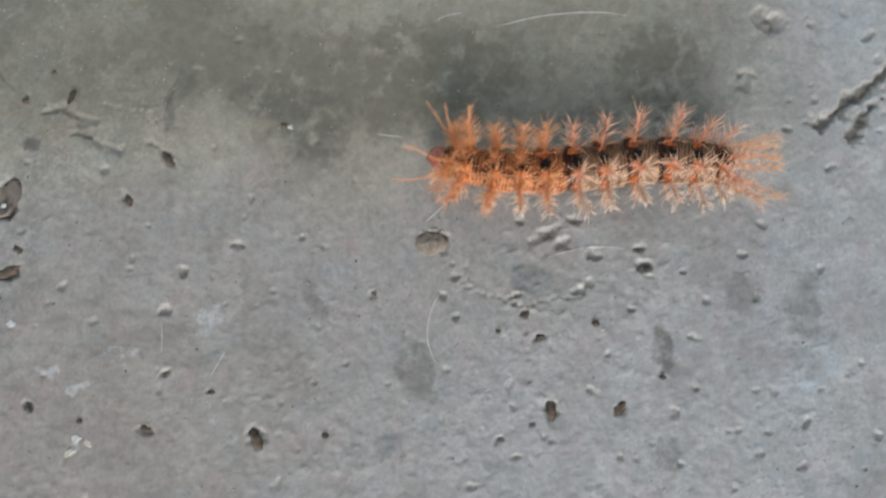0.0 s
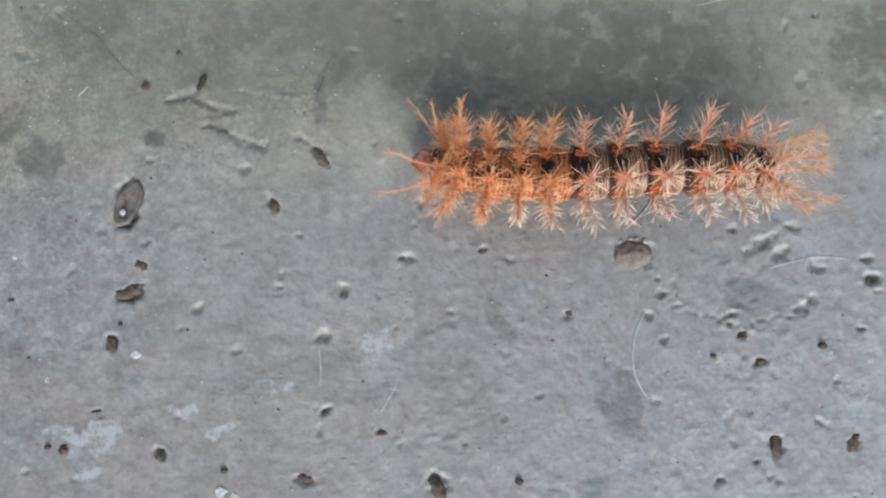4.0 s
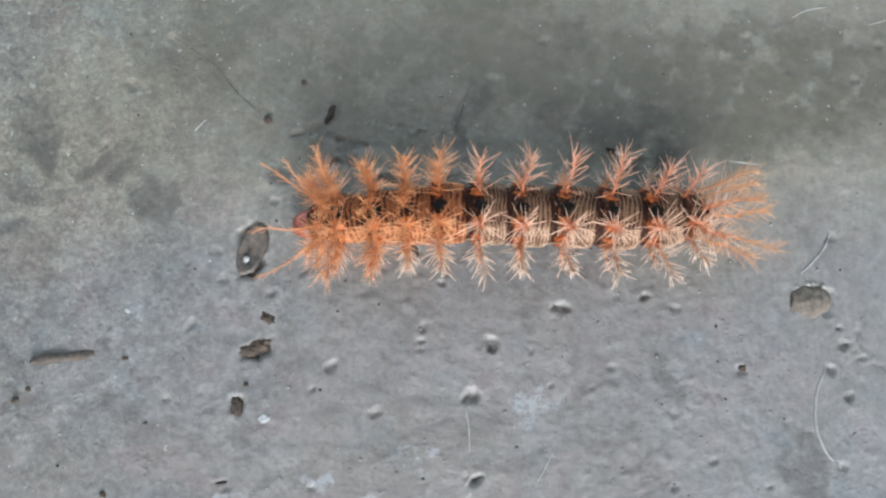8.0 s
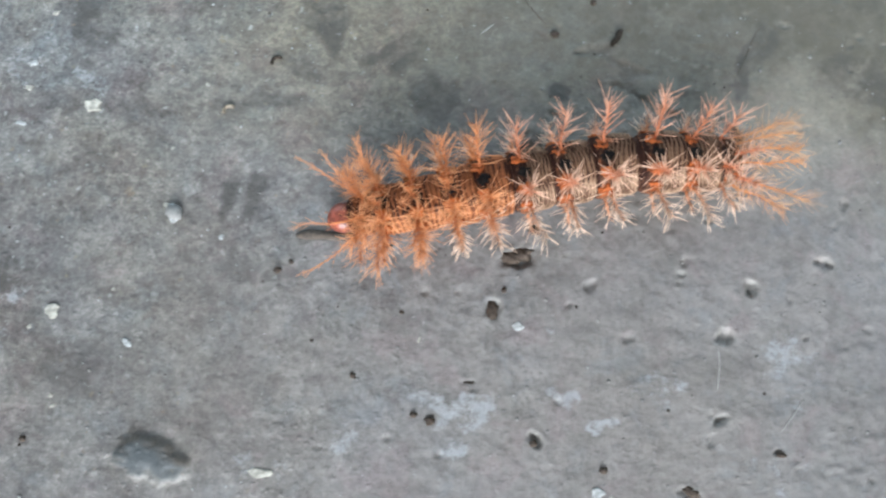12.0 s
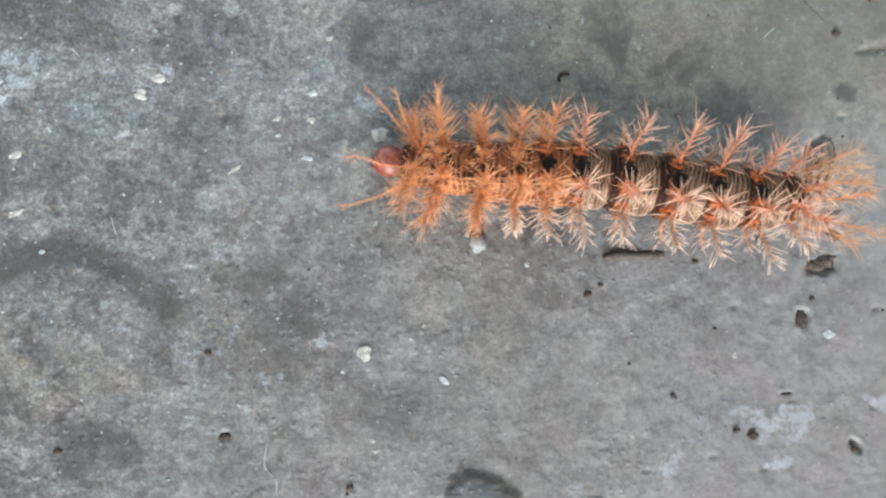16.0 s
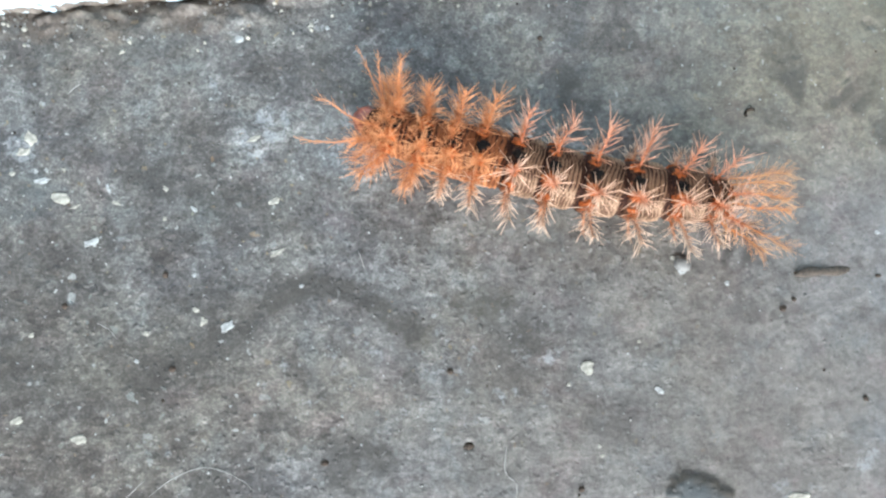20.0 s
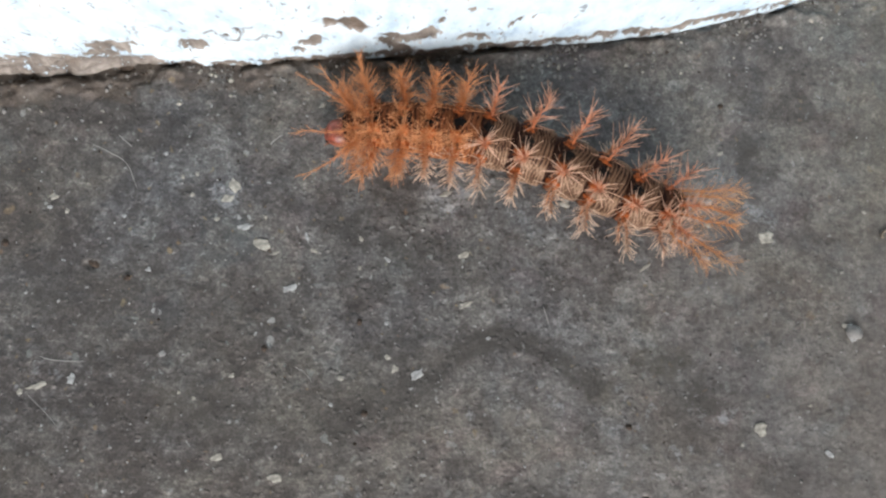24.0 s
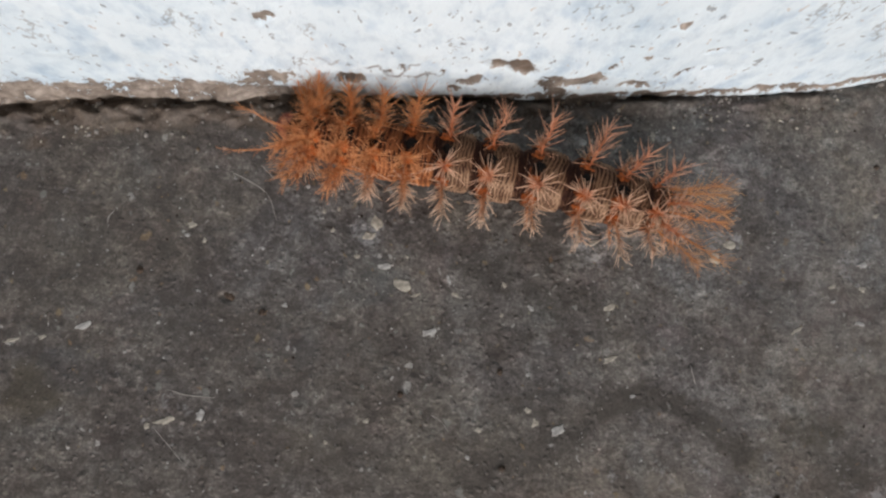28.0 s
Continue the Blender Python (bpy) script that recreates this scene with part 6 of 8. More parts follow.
chip(-232.2, 10.0, 0.9, 0.8, 8)
chip(-246.9, 19.4, 1.3, 1.2, 8)
chip(-244.8, 17.5, 0.7, 0.9, 8)
chip(-247.4, 17.9, 0.9, 0.6, 8)
chip(-227.2, 21.4, 0.8, 0.7, 8)
chip(-226.8, 24.5, 0.6, 0.7, 8)
chip(-231.7, 27.2, 0.9, 0.7, 8)
chip(-264.2, 1.3, 1.3, 0.6, 34)
chip(-268.3, 0.3, 2.1, 0.6, 18)
chip(-259.2, 3.5, 2.4, 1.0, 28)
chip(-245.7, -7.6, 3.1, 0.9, 22)
chip(-248.0, -8.6, 1.0, 0.9, 7)
chip(-241.1, -6.3, 1.2, 1.6, -2)
chip(-172.5, 24.8, 1.8, 1.4, -33)
chip(-170.6, 27.0, 1.8, 1.5, 8)
chip(-151.0, 18.2, 2.1, 0.7, 3)
chip(-159.9, 16.1, 2.2, 0.5, 41)
chip(-155.2, 23.0, 1.1, 0.6, 27)
chip(-154.9, 20.9, 0.8, 0.6, 8)
chip(-228.8, 23.9, 0.6, 0.6, 8)
chip(-241.6, 32.7, 0.7, 0.4, -7)
chip(-252.2, 36.1, 0.9, 0.7, 8)
chip(-216.3, 19.0, 0.7, 0.6, 8)
chip(-241.7, 31.0, 0.5, 0.4, 8)
chip(-236.6, 17.5, 0.7, 0.6, 8)
chip(-225.9, -7.0, 0.7, 0.6, 7)
chip(-223.8, -7.7, 0.6, 0.7, 7)
chip(-182.4, 3.9, 0.9, 0.5, 7)
crumb(-128.3, 9.0, 2.5, 2.0, -28)
crumb(-155.4, 54.6, 2.6, 1.4, 8)
crumb(-164.8, 53.2, 2.2, 1.2, 8)
crumb(-188.2, 47.1, 1.7, 1.2, 8)
crumb(-193.3, 47.2, 1.9, 1.0, 8)
crumb(-243.3, 39.9, 3.2, 1.5, 14)
crumb(-272.9, 36.5, 5.5, 2.0, 14)
crumb(-260.8, 37.4, 1.9, 1.2, 8)
crumb(-238.0, 43.3, 3.3, 1.7, 8)
pit_filler(-4.6, 14.8, 6.8, 5.0, 2)
curl(-118.0, 31.6, 2.0, 1.9, 6)
curl(-123.4, 23.8, 2.0, 1.9, 6, 'tan')
fibre([(7.5, 55.1), (16.0, 57.1), (25.4, 57.7), (31.7, 57.0)], 0.30)
fibre([(16.3, 12.0), (19.8, 13.0), (23.4, 13.8), (26.9, 13.8), (29.9, 13.5)], 0.32)
fibre([(-90.7, 39.8), (-89.1, 41.5)], 0.26)
fibre([(-3.0, 5.7), (-4.7, 2.4), (-5.3, -2.3), (-4.1, -6.1), (-2.3, -8.2)], 0.5)
fibre([(18.1, 4.8), (22.6, 4.9)], 0.22)
fibre([(-53.3, 0.9), (-52.9, -1.7), (-52.9, -4.9)], 0.27)
fibre([(-41.3, -4.6), (-42.4, -6.6), (-43.8, -9.0)], 0.30)
fibre([(-153.0, -17.3), (-153.1, -20.8), (-151.6, -22.3), (-151.4, -24.2)], 0.32)
fibre([(-210.1, -2.2), (-208.6, -2.9), (-207.4, -4.1)], 0.20)
fibre([(-204.6, -25.7), (-202.1, -23.0)], 0.20)
fibre([(-201.5, -25.3), (-198.1, -22.6), (-194.0, -21.2), (-189.8, -22.4), (-187.4, -24.2)], 0.20)
fibre([(-174.7, 9.1), (-173.8, 6.7)], 0.20)
fibre([(-216.7, 29.8), (-215.8, 30.9), (-214.9, 31.5)], 0.24)
fibre([(-243.0, 27.8), (-240.2, 26.8), (-237.2, 25.2), (-235.3, 21.7)], 0.21)
fibre([(-238.8, 29.3), (-236.7, 27.7)], 0.19)
fibre([(-247.0, -8.8), (-244.5, -10.9), (-242.5, -12.7)], 0.19)
fibre([(-260.2, 32.2), (-259.2, 32.6), (-258.1, 32.4)], 0.24)
fibre([(-258.6, 18.0), (-258.6, 19.0), (-258.0, 19.9)], 0.20)
fibre([(-245.9, -3.5), (-243.5, -3.9), (-239.6, -3.7)], 0.24)
fibre([(-151.4, 52.3), (-149.8, 54.5), (-148.2, 56.3)], 0.24)
fibre([(-158.2, 7.2), (-157.2, 8.1)], 0.20)
fibre([(-181.7, 30.1), (-180.4, 28.9)], 0.16)
fibre([(3.7, -13.7), (4.5, -12.0), (6.2, -11.1)], 0.26)
fibre([(-4.1, 56.2), (-1.5, 57.4), (1.2, 57.8)], 0.23)
fibre([(-14.9, 34.8), (-10.0, 34.1)], 0.23)
crack_line([(-94.6, 54.2), (-90.5, 51.3), (-88.1, 49.6), (-84.8, 45.4), (-81.2, 42.0)], 0.15)
crack_line([(-50.8, 47.4), (-52.0, 45.5), (-53.1, 42.1), (-54.2, 38.8)], 0.13)


def grit(name, count, lo, hi, mat, seed, label, x0, x1, y0, y1, band=0.0):
    """Many tiny grains, too many to count, as one mesh."""
    rnd = np.random.RandomState(seed)
    base = np.array([(1, 0, 0), (-1, 0, 0), (0, 1, 0), (0, -1, 0), (0, 0, 1), (0, 0, -0.6)], dtype=float)
    tri = np.array([(0, 2, 4), (2, 1, 4), (1, 3, 4), (3, 0, 4), (2, 0, 5), (1, 2, 5), (3, 1, 5), (0, 3, 5)])
    x, y = rnd.uniform(x0, x1, count), rnd.uniform(y0, y1, count)
    if band:
        y = wall_foot(x) - 0.3 - band * rnd.rand(count) ** 2
    keep = y < wall_foot(x) - 0.2
    x, y = x[keep], y[keep]
    n = len(x)
    size = lo + (hi - lo) * rnd.rand(n) ** 3
    pts = base[None] * (size[:, None, None] * rnd.uniform(0.55, 1.2, (n, 6, 3)))
    turn = rnd.uniform(0, 6.28, n)
    c, s = np.cos(turn)[:, None], np.sin(turn)[:, None]
    px, py = pts[..., 0] * c - pts[..., 1] * s, pts[..., 0] * s + pts[..., 1] * c
    co = np.stack([(px + x[:, None]) * MM, (py + y[:, None]) * MM, pts[..., 2] * 0.7 * MM + ground_z(x, y)[:, None]], axis=-1).reshape(-1, 3)
    faces = (tri[None] + 6 * np.arange(n)[:, None, None]).reshape(-1, 3)
    me = bpy.data.meshes.new(name)
    me.from_pydata(co.tolist(), [], faces.tolist())
    me.materials.append(mat)
    for p in me.polygons:
        p.use_smooth = True
    return tagged(new(name, me), label, "grit", kind="stuff")


grit("cement_grit", 2600, 0.06, 0.34, GREY, 4, "fine grey cement grit bonded to the floor", -90, 110, -70, 72)
grit("cement_grit", 1800, 0.08, 0.32, GREY, 5, "fine grey grit on dirty concrete", -350, -90, -80, 70)
grit("pale_grit", 1500, 0.04, 0.24, CHIP_WHITE, 6, "tiny white grains on dirty concrete", -350, -70, -80, 66)
grit("soil_grit", 700, 0.08, 0.3, SOIL, 8, "tiny dark soil grains on concrete", -350, 110, -80, 72)
grit("soil_grit", 1600, 0.04, 0.3, PLUG, 9, "dark soil crumbs along the foot of the wall", -330, -110, 0, 1, 4.0)
grit("cement_grit", 1500, 0.05, 0.55, GREY, 10, "grey mortar crumbs along the foot of the wall", -330, -110, 0, 1, 5.0)
grit("pale_grit", 500, 0.05, 0.3, CHIP_WHITE, 14, "tiny pale mortar grains scattered before the wall", -300, -165, -60, 50)
grit("pale_grit", 420, 0.05, 0.6, CHIP, 11, "flaked white paint crumbs along the foot of the wall", -330, -110, 0, 1, 7.0)


def motions():
    """The crawl: the whole animal along the floor, and each body ring on it."""
    walk(caterpillar, [
        (0, pose(0.02572, 0.02771, 0, 0, 0, 186.91)),
        (0.5, pose(0.02108, 0.02823, 0, 0, 0, 181.46)),
        (1, pose(0.01714, 0.02755, 0, 0, 0, 183.74)),
        (1.5, pose(0.01304, 0.02824, 0, 0, 0, 178.70)),
        (2, pose(0.00753, 0.02738, 0, 0, 0, 179.28)),
        (2.5, pose(0.00358, 0.02820, 0, 0, 0, 181.02)),
        (3, pose(-0.00201, 0.02718, 0, 0, 0, 181.77)),
        (3.5, pose(-0.00437, 0.02677, 0, 0, 0, 184.42)),
        (5.5, pose(-0.02203, 0.02704, 0, 0, 0, 181.83)),
        (6, pose(-0.02587, 0.02672, 0, 0, 0, 184.37)),
        (6.5, pose(-0.03133, 0.02685, 0, 0, 0, 181.94)),
        (7, pose(-0.03538, 0.02641, 0, 0, 0, 183.31)),
        (7.5, pose(-0.03988, 0.02674, 0, 0, 0, 178.15)),
        (8, pose(-0.04532, 0.02646, 0, 0, 0, 177.28)),
        (8.5, pose(-0.04957, 0.02635, 0, 0, 0, 177.59)),
        (9, pose(-0.05512, 0.02563, 0, 0, 0, 181.63)),
        (9.5, pose(-0.05795, 0.02537, 0, 0, 0, 181.53)),
        (10, pose(-0.06224, 0.02515, 0, 0, 0, 184.63)),
        (10.5, pose(-0.06592, 0.02391, 0, 0, 0, 188.78)),
        (11, pose(-0.06988, 0.02395, 0, 0, 0, 191.57)),
        (11.5, pose(-0.07445, 0.02141, 0, 0, 0, 195.28)),
        (12, pose(-0.07743, 0.02053, 0, 0, 0, 198.07)),
        (12.5, pose(-0.08151, 0.01955, 0, 0, 0, 196.08)),
        (14.5, pose(-0.09738, 0.01657, 0, 0, 0, 184.46)),
        (15, pose(-0.10193, 0.01732, 0, 0, 0, 177.30)),
        (15.5, pose(-0.10678, 0.01687, 0, 0, 0, 178.55)),
        (16, pose(-0.11054, 0.01764, 0, 0, 0, 176.94)),
        (16.5, pose(-0.11658, 0.01737, 0, 0, 0, 176.69)),
        (17, pose(-0.12032, 0.01747, 0, 0, 0, 178.07)),
        (17.5, pose(-0.12548, 0.01780, 0, 0, 0, 177.28)),
        (18, pose(-0.12931, 0.01727, 0, 0, 0, 179.39)),
        (18.5, pose(-0.13427, 0.01805, 0, 0, 0, 176.00)),
        (19, pose(-0.13903, 0.01826, 0, 0, 0, 174.18)),
        (19.5, pose(-0.14347, 0.01918, 0, 0, 0, 173.38)),
        (20, pose(-0.14815, 0.02018, 0, 0, 0, 167.79)),
        (20.5, pose(-0.15140, 0.02072, 0, 0, 0, 168.08)),
        (21, pose(-0.15569, 0.02318, 0, 0, 0, 158.44)),
        (21.5, pose(-0.15998, 0.02402, 0, 0, 0, 159.95)),
        (22, pose(-0.16394, 0.02647, 0, 0, 0, 157.66)),
        (22.5, pose(-0.16824, 0.02690, 0, 0, 0, 161.03)),
        (24.5, pose(-0.18411, 0.03148, 0, 0, 0, 166.98)),
        (25, pose(-0.18921, 0.03079, 0, 0, 0, 170.82)),
        (25.5, pose(-0.19109, 0.03128, 0, 0, 0, 172.27)),
        (26, pose(-0.19383, 0.03320, 0, 0, 0, 169.28)),
        (26.5, pose(-0.19762, 0.03205, 0, 0, 0, 174.07)),
        (27, pose(-0.19872, 0.03237, 0, 0, 0, 175.32)),
        (27.5, pose(-0.20242, 0.03322, 0, 0, 0, 175.34)),
        (28, pose(-0.20627, 0.03199, 0, 0, 0, 176.93)),
    ])
    walk(rings["head"], [
        (0, pose(0.02833, -0.00535, 0, 0, 0, -25.44)),
        (0.5, pose(0.02710, -0.00067, 0, 0, 0, -11.00)),
        (1, pose(0.02951, -0.00204, 0, 0, 0, 4.18)),
        (1.5, pose(0.02784, 0.00175, 0, 0, 0, 9.43)),
        (2, pose(0.02833, 0.00419, 0, 0, 0, 25.36)),
        (2.5, pose(0.02577, 0.00682, 0, 0, 0, 33.83)),
        (3, pose(0.02590, 0.00581, 0, 0, 0, 14.73)),
        (3.5, pose(0.02911, -0.00490, 0, 0, 0, -23.51)),
        (5.5, pose(0.02724, 0.00150, 0, 0, 0, 6.21)),
        (6, pose(0.03017, 0.00075, 0, 0, 0, 5.23)),
        (6.5, pose(0.02817, 0.00053, 0, 0, 0, -7.50)),
        (7, pose(0.02929, -0.00612, 0, 0, 0, -26.29)),
        (7.5, pose(0.02902, -0.00065, 0, 0, 0, -2.01)),
        (8, pose(0.02878, 0.00191, 0, 0, 0, 7.43)),
        (8.5, pose(0.02826, 0.00318, 0, 0, 0, 11.53)),
        (9, pose(0.02657, 0.00357, 0, 0, 0, 17.48)),
        (9.5, pose(0.02804, 0.00484, 0, 0, 0, 20.72)),
        (10, pose(0.02725, 0.00202, 0, 0, 0, -1.64)),
        (10.5, pose(0.02861, 0.00320, 0, 0, 0, 5.78)),
        (11, pose(0.02582, 0.00783, 0, 0, 0, 37.22)),
        (11.5, pose(0.02563, 0.00694, 0, 0, 0, 27.17)),
        (12, pose(0.02946, 0.00039, 0, 0, 0, -2.34)),
        (12.5, pose(0.02739, 0.00021, 0, 0, 0, -15.22)),
        (14.5, pose(0.03093, -0.00308, 0, 0, 0, -7.93)),
        (15, pose(0.02902, -0.00040, 0, 0, 0, -16.45)),
        (15.5, pose(0.02884, -0.00404, 0, 0, 0, -28.49)),
        (16, pose(0.02980, 0.00114, 0, 0, 0, -2.12)),
        (16.5, pose(0.02783, 0.00290, 0, 0, 0, 9.58)),
        (17, pose(0.02993, 0.00383, 0, 0, 0, 5.46)),
        (17.5, pose(0.02823, 0.00419, 0, 0, 0, 1.51)),
        (18, pose(0.02990, -0.00196, 0, 0, 0, -12.17)),
        (18.5, pose(0.02831, -0.00133, 0, 0, 0, -20.81)),
        (19, pose(0.02889, -0.00084, 0, 0, 0, -3.62)),
        (19.5, pose(0.02808, -0.00174, 0, 0, 0, -16.81)),
        (20, pose(0.02678, -0.00135, 0, 0, 0, -14.26)),
        (20.5, pose(0.02772, -0.00725, 0, 0, 0, -34.78)),
        (21, pose(0.02694, 0.00076, 0, 0, 0, -1.52)),
        (21.5, pose(0.02811, 0.00293, 0, 0, 0, 16.64)),
        (22, pose(0.02691, 0.00603, 0, 0, 0, 13.29)),
        (22.5, pose(0.02677, 0.00470, 0, 0, 0, 8.74)),
        (24.5, pose(0.02628, 0.00642, 0, 0, 0, 34.22)),
        (25, pose(0.02688, 0.00432, 0, 0, 0, 33.24)),
        (25.5, pose(0.02940, 0.00013, 0, 0, 0, -3.80)),
        (26, pose(0.02808, 0.00412, 0, 0, 0, 7.42)),
        (26.5, pose(0.02897, 0.00137, 0, 0, 0, 9.96)),
        (27, pose(0.03129, 0.00234, 0, 0, 0, 15.63)),
        (27.5, pose(0.02862, 0.00264, 0, 0, 0, 13.29)),
        (28, pose(0.02861, -0.00116, 0, 0, 0, -9.84)),
    ])
    walk(rings["collar"], [
        (0, pose(0.02562, -0.00406, 0, 0, 0, -24.39)),
        (0.5, pose(0.02429, -0.00010, 0, 0, 0, -8.22)),
        (1, pose(0.02638, -0.00233, 0, 0, 0, 0.69)),
        (1.5, pose(0.02510, 0.00127, 0, 0, 0, 8.39)),
        (2, pose(0.02610, 0.00310, 0, 0, 0, 23.43)),
        (2.5, pose(0.02343, 0.00523, 0, 0, 0, 31.15)),
        (3, pose(0.02341, 0.00520, 0, 0, 0, 17.25)),
        (3.5, pose(0.02622, -0.00364, 0, 0, 0, -21.69)),
        (5.5, pose(0.02469, 0.00121, 0, 0, 0, 5.61)),
        (6, pose(0.02698, 0.00041, 0, 0, 0, 3.32)),
        (6.5, pose(0.02498, 0.00098, 0, 0, 0, -4.76)),
        (7, pose(0.02636, -0.00467, 0, 0, 0, -24.86)),
        (7.5, pose(0.02555, -0.00056, 0, 0, 0, -2.86)),
        (8, pose(0.02620, 0.00156, 0, 0, 0, 7.18)),
        (8.5, pose(0.02503, 0.00251, 0, 0, 0, 10.87)),
        (9, pose(0.02437, 0.00285, 0, 0, 0, 15.98)),
        (9.5, pose(0.02538, 0.00383, 0, 0, 0, 19.71)),
        (10, pose(0.02434, 0.00215, 0, 0, 0, 0.95)),
        (10.5, pose(0.02601, 0.00294, 0, 0, 0, 6.78)),
        (11, pose(0.02356, 0.00608, 0, 0, 0, 34.42)),
        (11.5, pose(0.02327, 0.00574, 0, 0, 0, 26.70)),
        (12, pose(0.02638, 0.00052, 0, 0, 0, -1.79)),
        (12.5, pose(0.02439, 0.00109, 0, 0, 0, -10.57)),
        (14.5, pose(0.02741, -0.00259, 0, 0, 0, -7.81)),
        (15, pose(0.02540, 0.00075, 0, 0, 0, -10.87)),
        (15.5, pose(0.02619, -0.00255, 0, 0, 0, -23.66)),
        (16, pose(0.02599, 0.00129, 0, 0, 0, -0.79)),
        (16.5, pose(0.02524, 0.00246, 0, 0, 0, 10.08)),
        (17, pose(0.02629, 0.00353, 0, 0, 0, 8.27)),
        (17.5, pose(0.02483, 0.00419, 0, 0, 0, 6.68)),
        (18, pose(0.02668, -0.00125, 0, 0, 0, -10.36)),
        (18.5, pose(0.02460, 0.00018, 0, 0, 0, -14.64)),
        (19, pose(0.02596, -0.00066, 0, 0, 0, -2.61)),
        (19.5, pose(0.02476, -0.00070, 0, 0, 0, -13.77)),
        (20, pose(0.02436, -0.00070, 0, 0, 0, -10.94)),
        (20.5, pose(0.02511, -0.00541, 0, 0, 0, -32.22)),
        (21, pose(0.02403, 0.00084, 0, 0, 0, 0.46)),
        (21.5, pose(0.02565, 0.00216, 0, 0, 0, 15.29)),
        (22, pose(0.02357, 0.00528, 0, 0, 0, 16.18)),
        (22.5, pose(0.02411, 0.00432, 0, 0, 0, 11.32)),
        (24.5, pose(0.02362, 0.00453, 0, 0, 0, 29.69)),
        (25, pose(0.02491, 0.00297, 0, 0, 0, 28.83)),
        (25.5, pose(0.02613, 0.00035, 0, 0, 0, -3.35)),
        (26, pose(0.02466, 0.00367, 0, 0, 0, 8.59)),
        (26.5, pose(0.02637, 0.00085, 0, 0, 0, 7.48)),
        (27, pose(0.02816, 0.00141, 0, 0, 0, 12.57)),
        (27.5, pose(0.02544, 0.00183, 0, 0, 0, 10.65)),
        (28, pose(0.02602, -0.00072, 0, 0, 0, -8.54)),
    ])
    walk(rings["thorax_front"], [
        (0, pose(0.02304, -0.00297, 0, 0, 0, -21.33)),
        (0.5, pose(0.02168, 0.00011, 0, 0, 0, -3.62)),
        (1, pose(0.02350, -0.00224, 0, 0, 0, -4.73)),
        (1.5, pose(0.02256, 0.00087, 0, 0, 0, 6.49)),
        (2, pose(0.02396, 0.00222, 0, 0, 0, 19.36)),
        (2.5, pose(0.02113, 0.00403, 0, 0, 0, 25.83)),
        (3, pose(0.02114, 0.00445, 0, 0, 0, 20.43)),
        (3.5, pose(0.02348, -0.00275, 0, 0, 0, -17.84)),
        (5.5, pose(0.02234, 0.00096, 0, 0, 0, 4.69)),
        (6, pose(0.02404, 0.00028, 0, 0, 0, 0.78)),
        (6.5, pose(0.02207, 0.00101, 0, 0, 0, -0.13)),
        (7, pose(0.02356, -0.00354, 0, 0, 0, -21.33)),
        (7.5, pose(0.02236, -0.00048, 0, 0, 0, -3.49)),
        (8, pose(0.02382, 0.00123, 0, 0, 0, 6.62)),
        (8.5, pose(0.02204, 0.00195, 0, 0, 0, 9.68)),
        (9, pose(0.02233, 0.00226, 0, 0, 0, 13.29)),
        (9.5, pose(0.02289, 0.00303, 0, 0, 0, 17.42)),
        (10, pose(0.02169, 0.00203, 0, 0, 0, 5.07)),
        (10.5, pose(0.02364, 0.00261, 0, 0, 0, 8.39)),
        (11, pose(0.02135, 0.00473, 0, 0, 0, 28.88)),
        (11.5, pose(0.02108, 0.00470, 0, 0, 0, 25.13)),
        (12, pose(0.02355, 0.00056, 0, 0, 0, -0.56)),
        (12.5, pose(0.02162, 0.00135, 0, 0, 0, -2.52)),
        (14.5, pose(0.02419, -0.00217, 0, 0, 0, -7.58)),
        (15, pose(0.02204, 0.00101, 0, 0, 0, -1.92)),
        (15.5, pose(0.02364, -0.00168, 0, 0, 0, -15.16)),
        (16, pose(0.02250, 0.00119, 0, 0, 0, 1.76)),
        (16.5, pose(0.02285, 0.00200, 0, 0, 0, 10.46)),
        (17, pose(0.02297, 0.00296, 0, 0, 0, 11.80)),
        (17.5, pose(0.02177, 0.00365, 0, 0, 0, 13.71)),
        (18, pose(0.02369, -0.00085, 0, 0, 0, -7.09)),
        (18.5, pose(0.02111, 0.00069, 0, 0, 0, -4.52)),
        (19, pose(0.02327, -0.00061, 0, 0, 0, -1.27)),
        (19.5, pose(0.02166, -0.00014, 0, 0, 0, -8.02)),
        (20, pose(0.02211, -0.00039, 0, 0, 0, -5.47)),
        (20.5, pose(0.02252, -0.00399, 0, 0, 0, -26.64)),
        (21, pose(0.02134, 0.00062, 0, 0, 0, 3.22)),
        (21.5, pose(0.02333, 0.00150, 0, 0, 0, 12.54)),
        (22, pose(0.02052, 0.00420, 0, 0, 0, 19.50)),
        (22.5, pose(0.02170, 0.00375, 0, 0, 0, 14.96)),
        (24.5, pose(0.02098, 0.00325, 0, 0, 0, 21.85)),
        (25, pose(0.02300, 0.00205, 0, 0, 0, 20.67)),
        (25.5, pose(0.02315, 0.00045, 0, 0, 0, -1.97)),
        (26, pose(0.02157, 0.00305, 0, 0, 0, 10.64)),
        (26.5, pose(0.02398, 0.00053, 0, 0, 0, 3.70)),
        (27, pose(0.02524, 0.00086, 0, 0, 0, 7.59)),
        (27.5, pose(0.02251, 0.00133, 0, 0, 0, 6.84)),
        (28, pose(0.02363, -0.00046, 0, 0, 0, -6.00)),
    ])
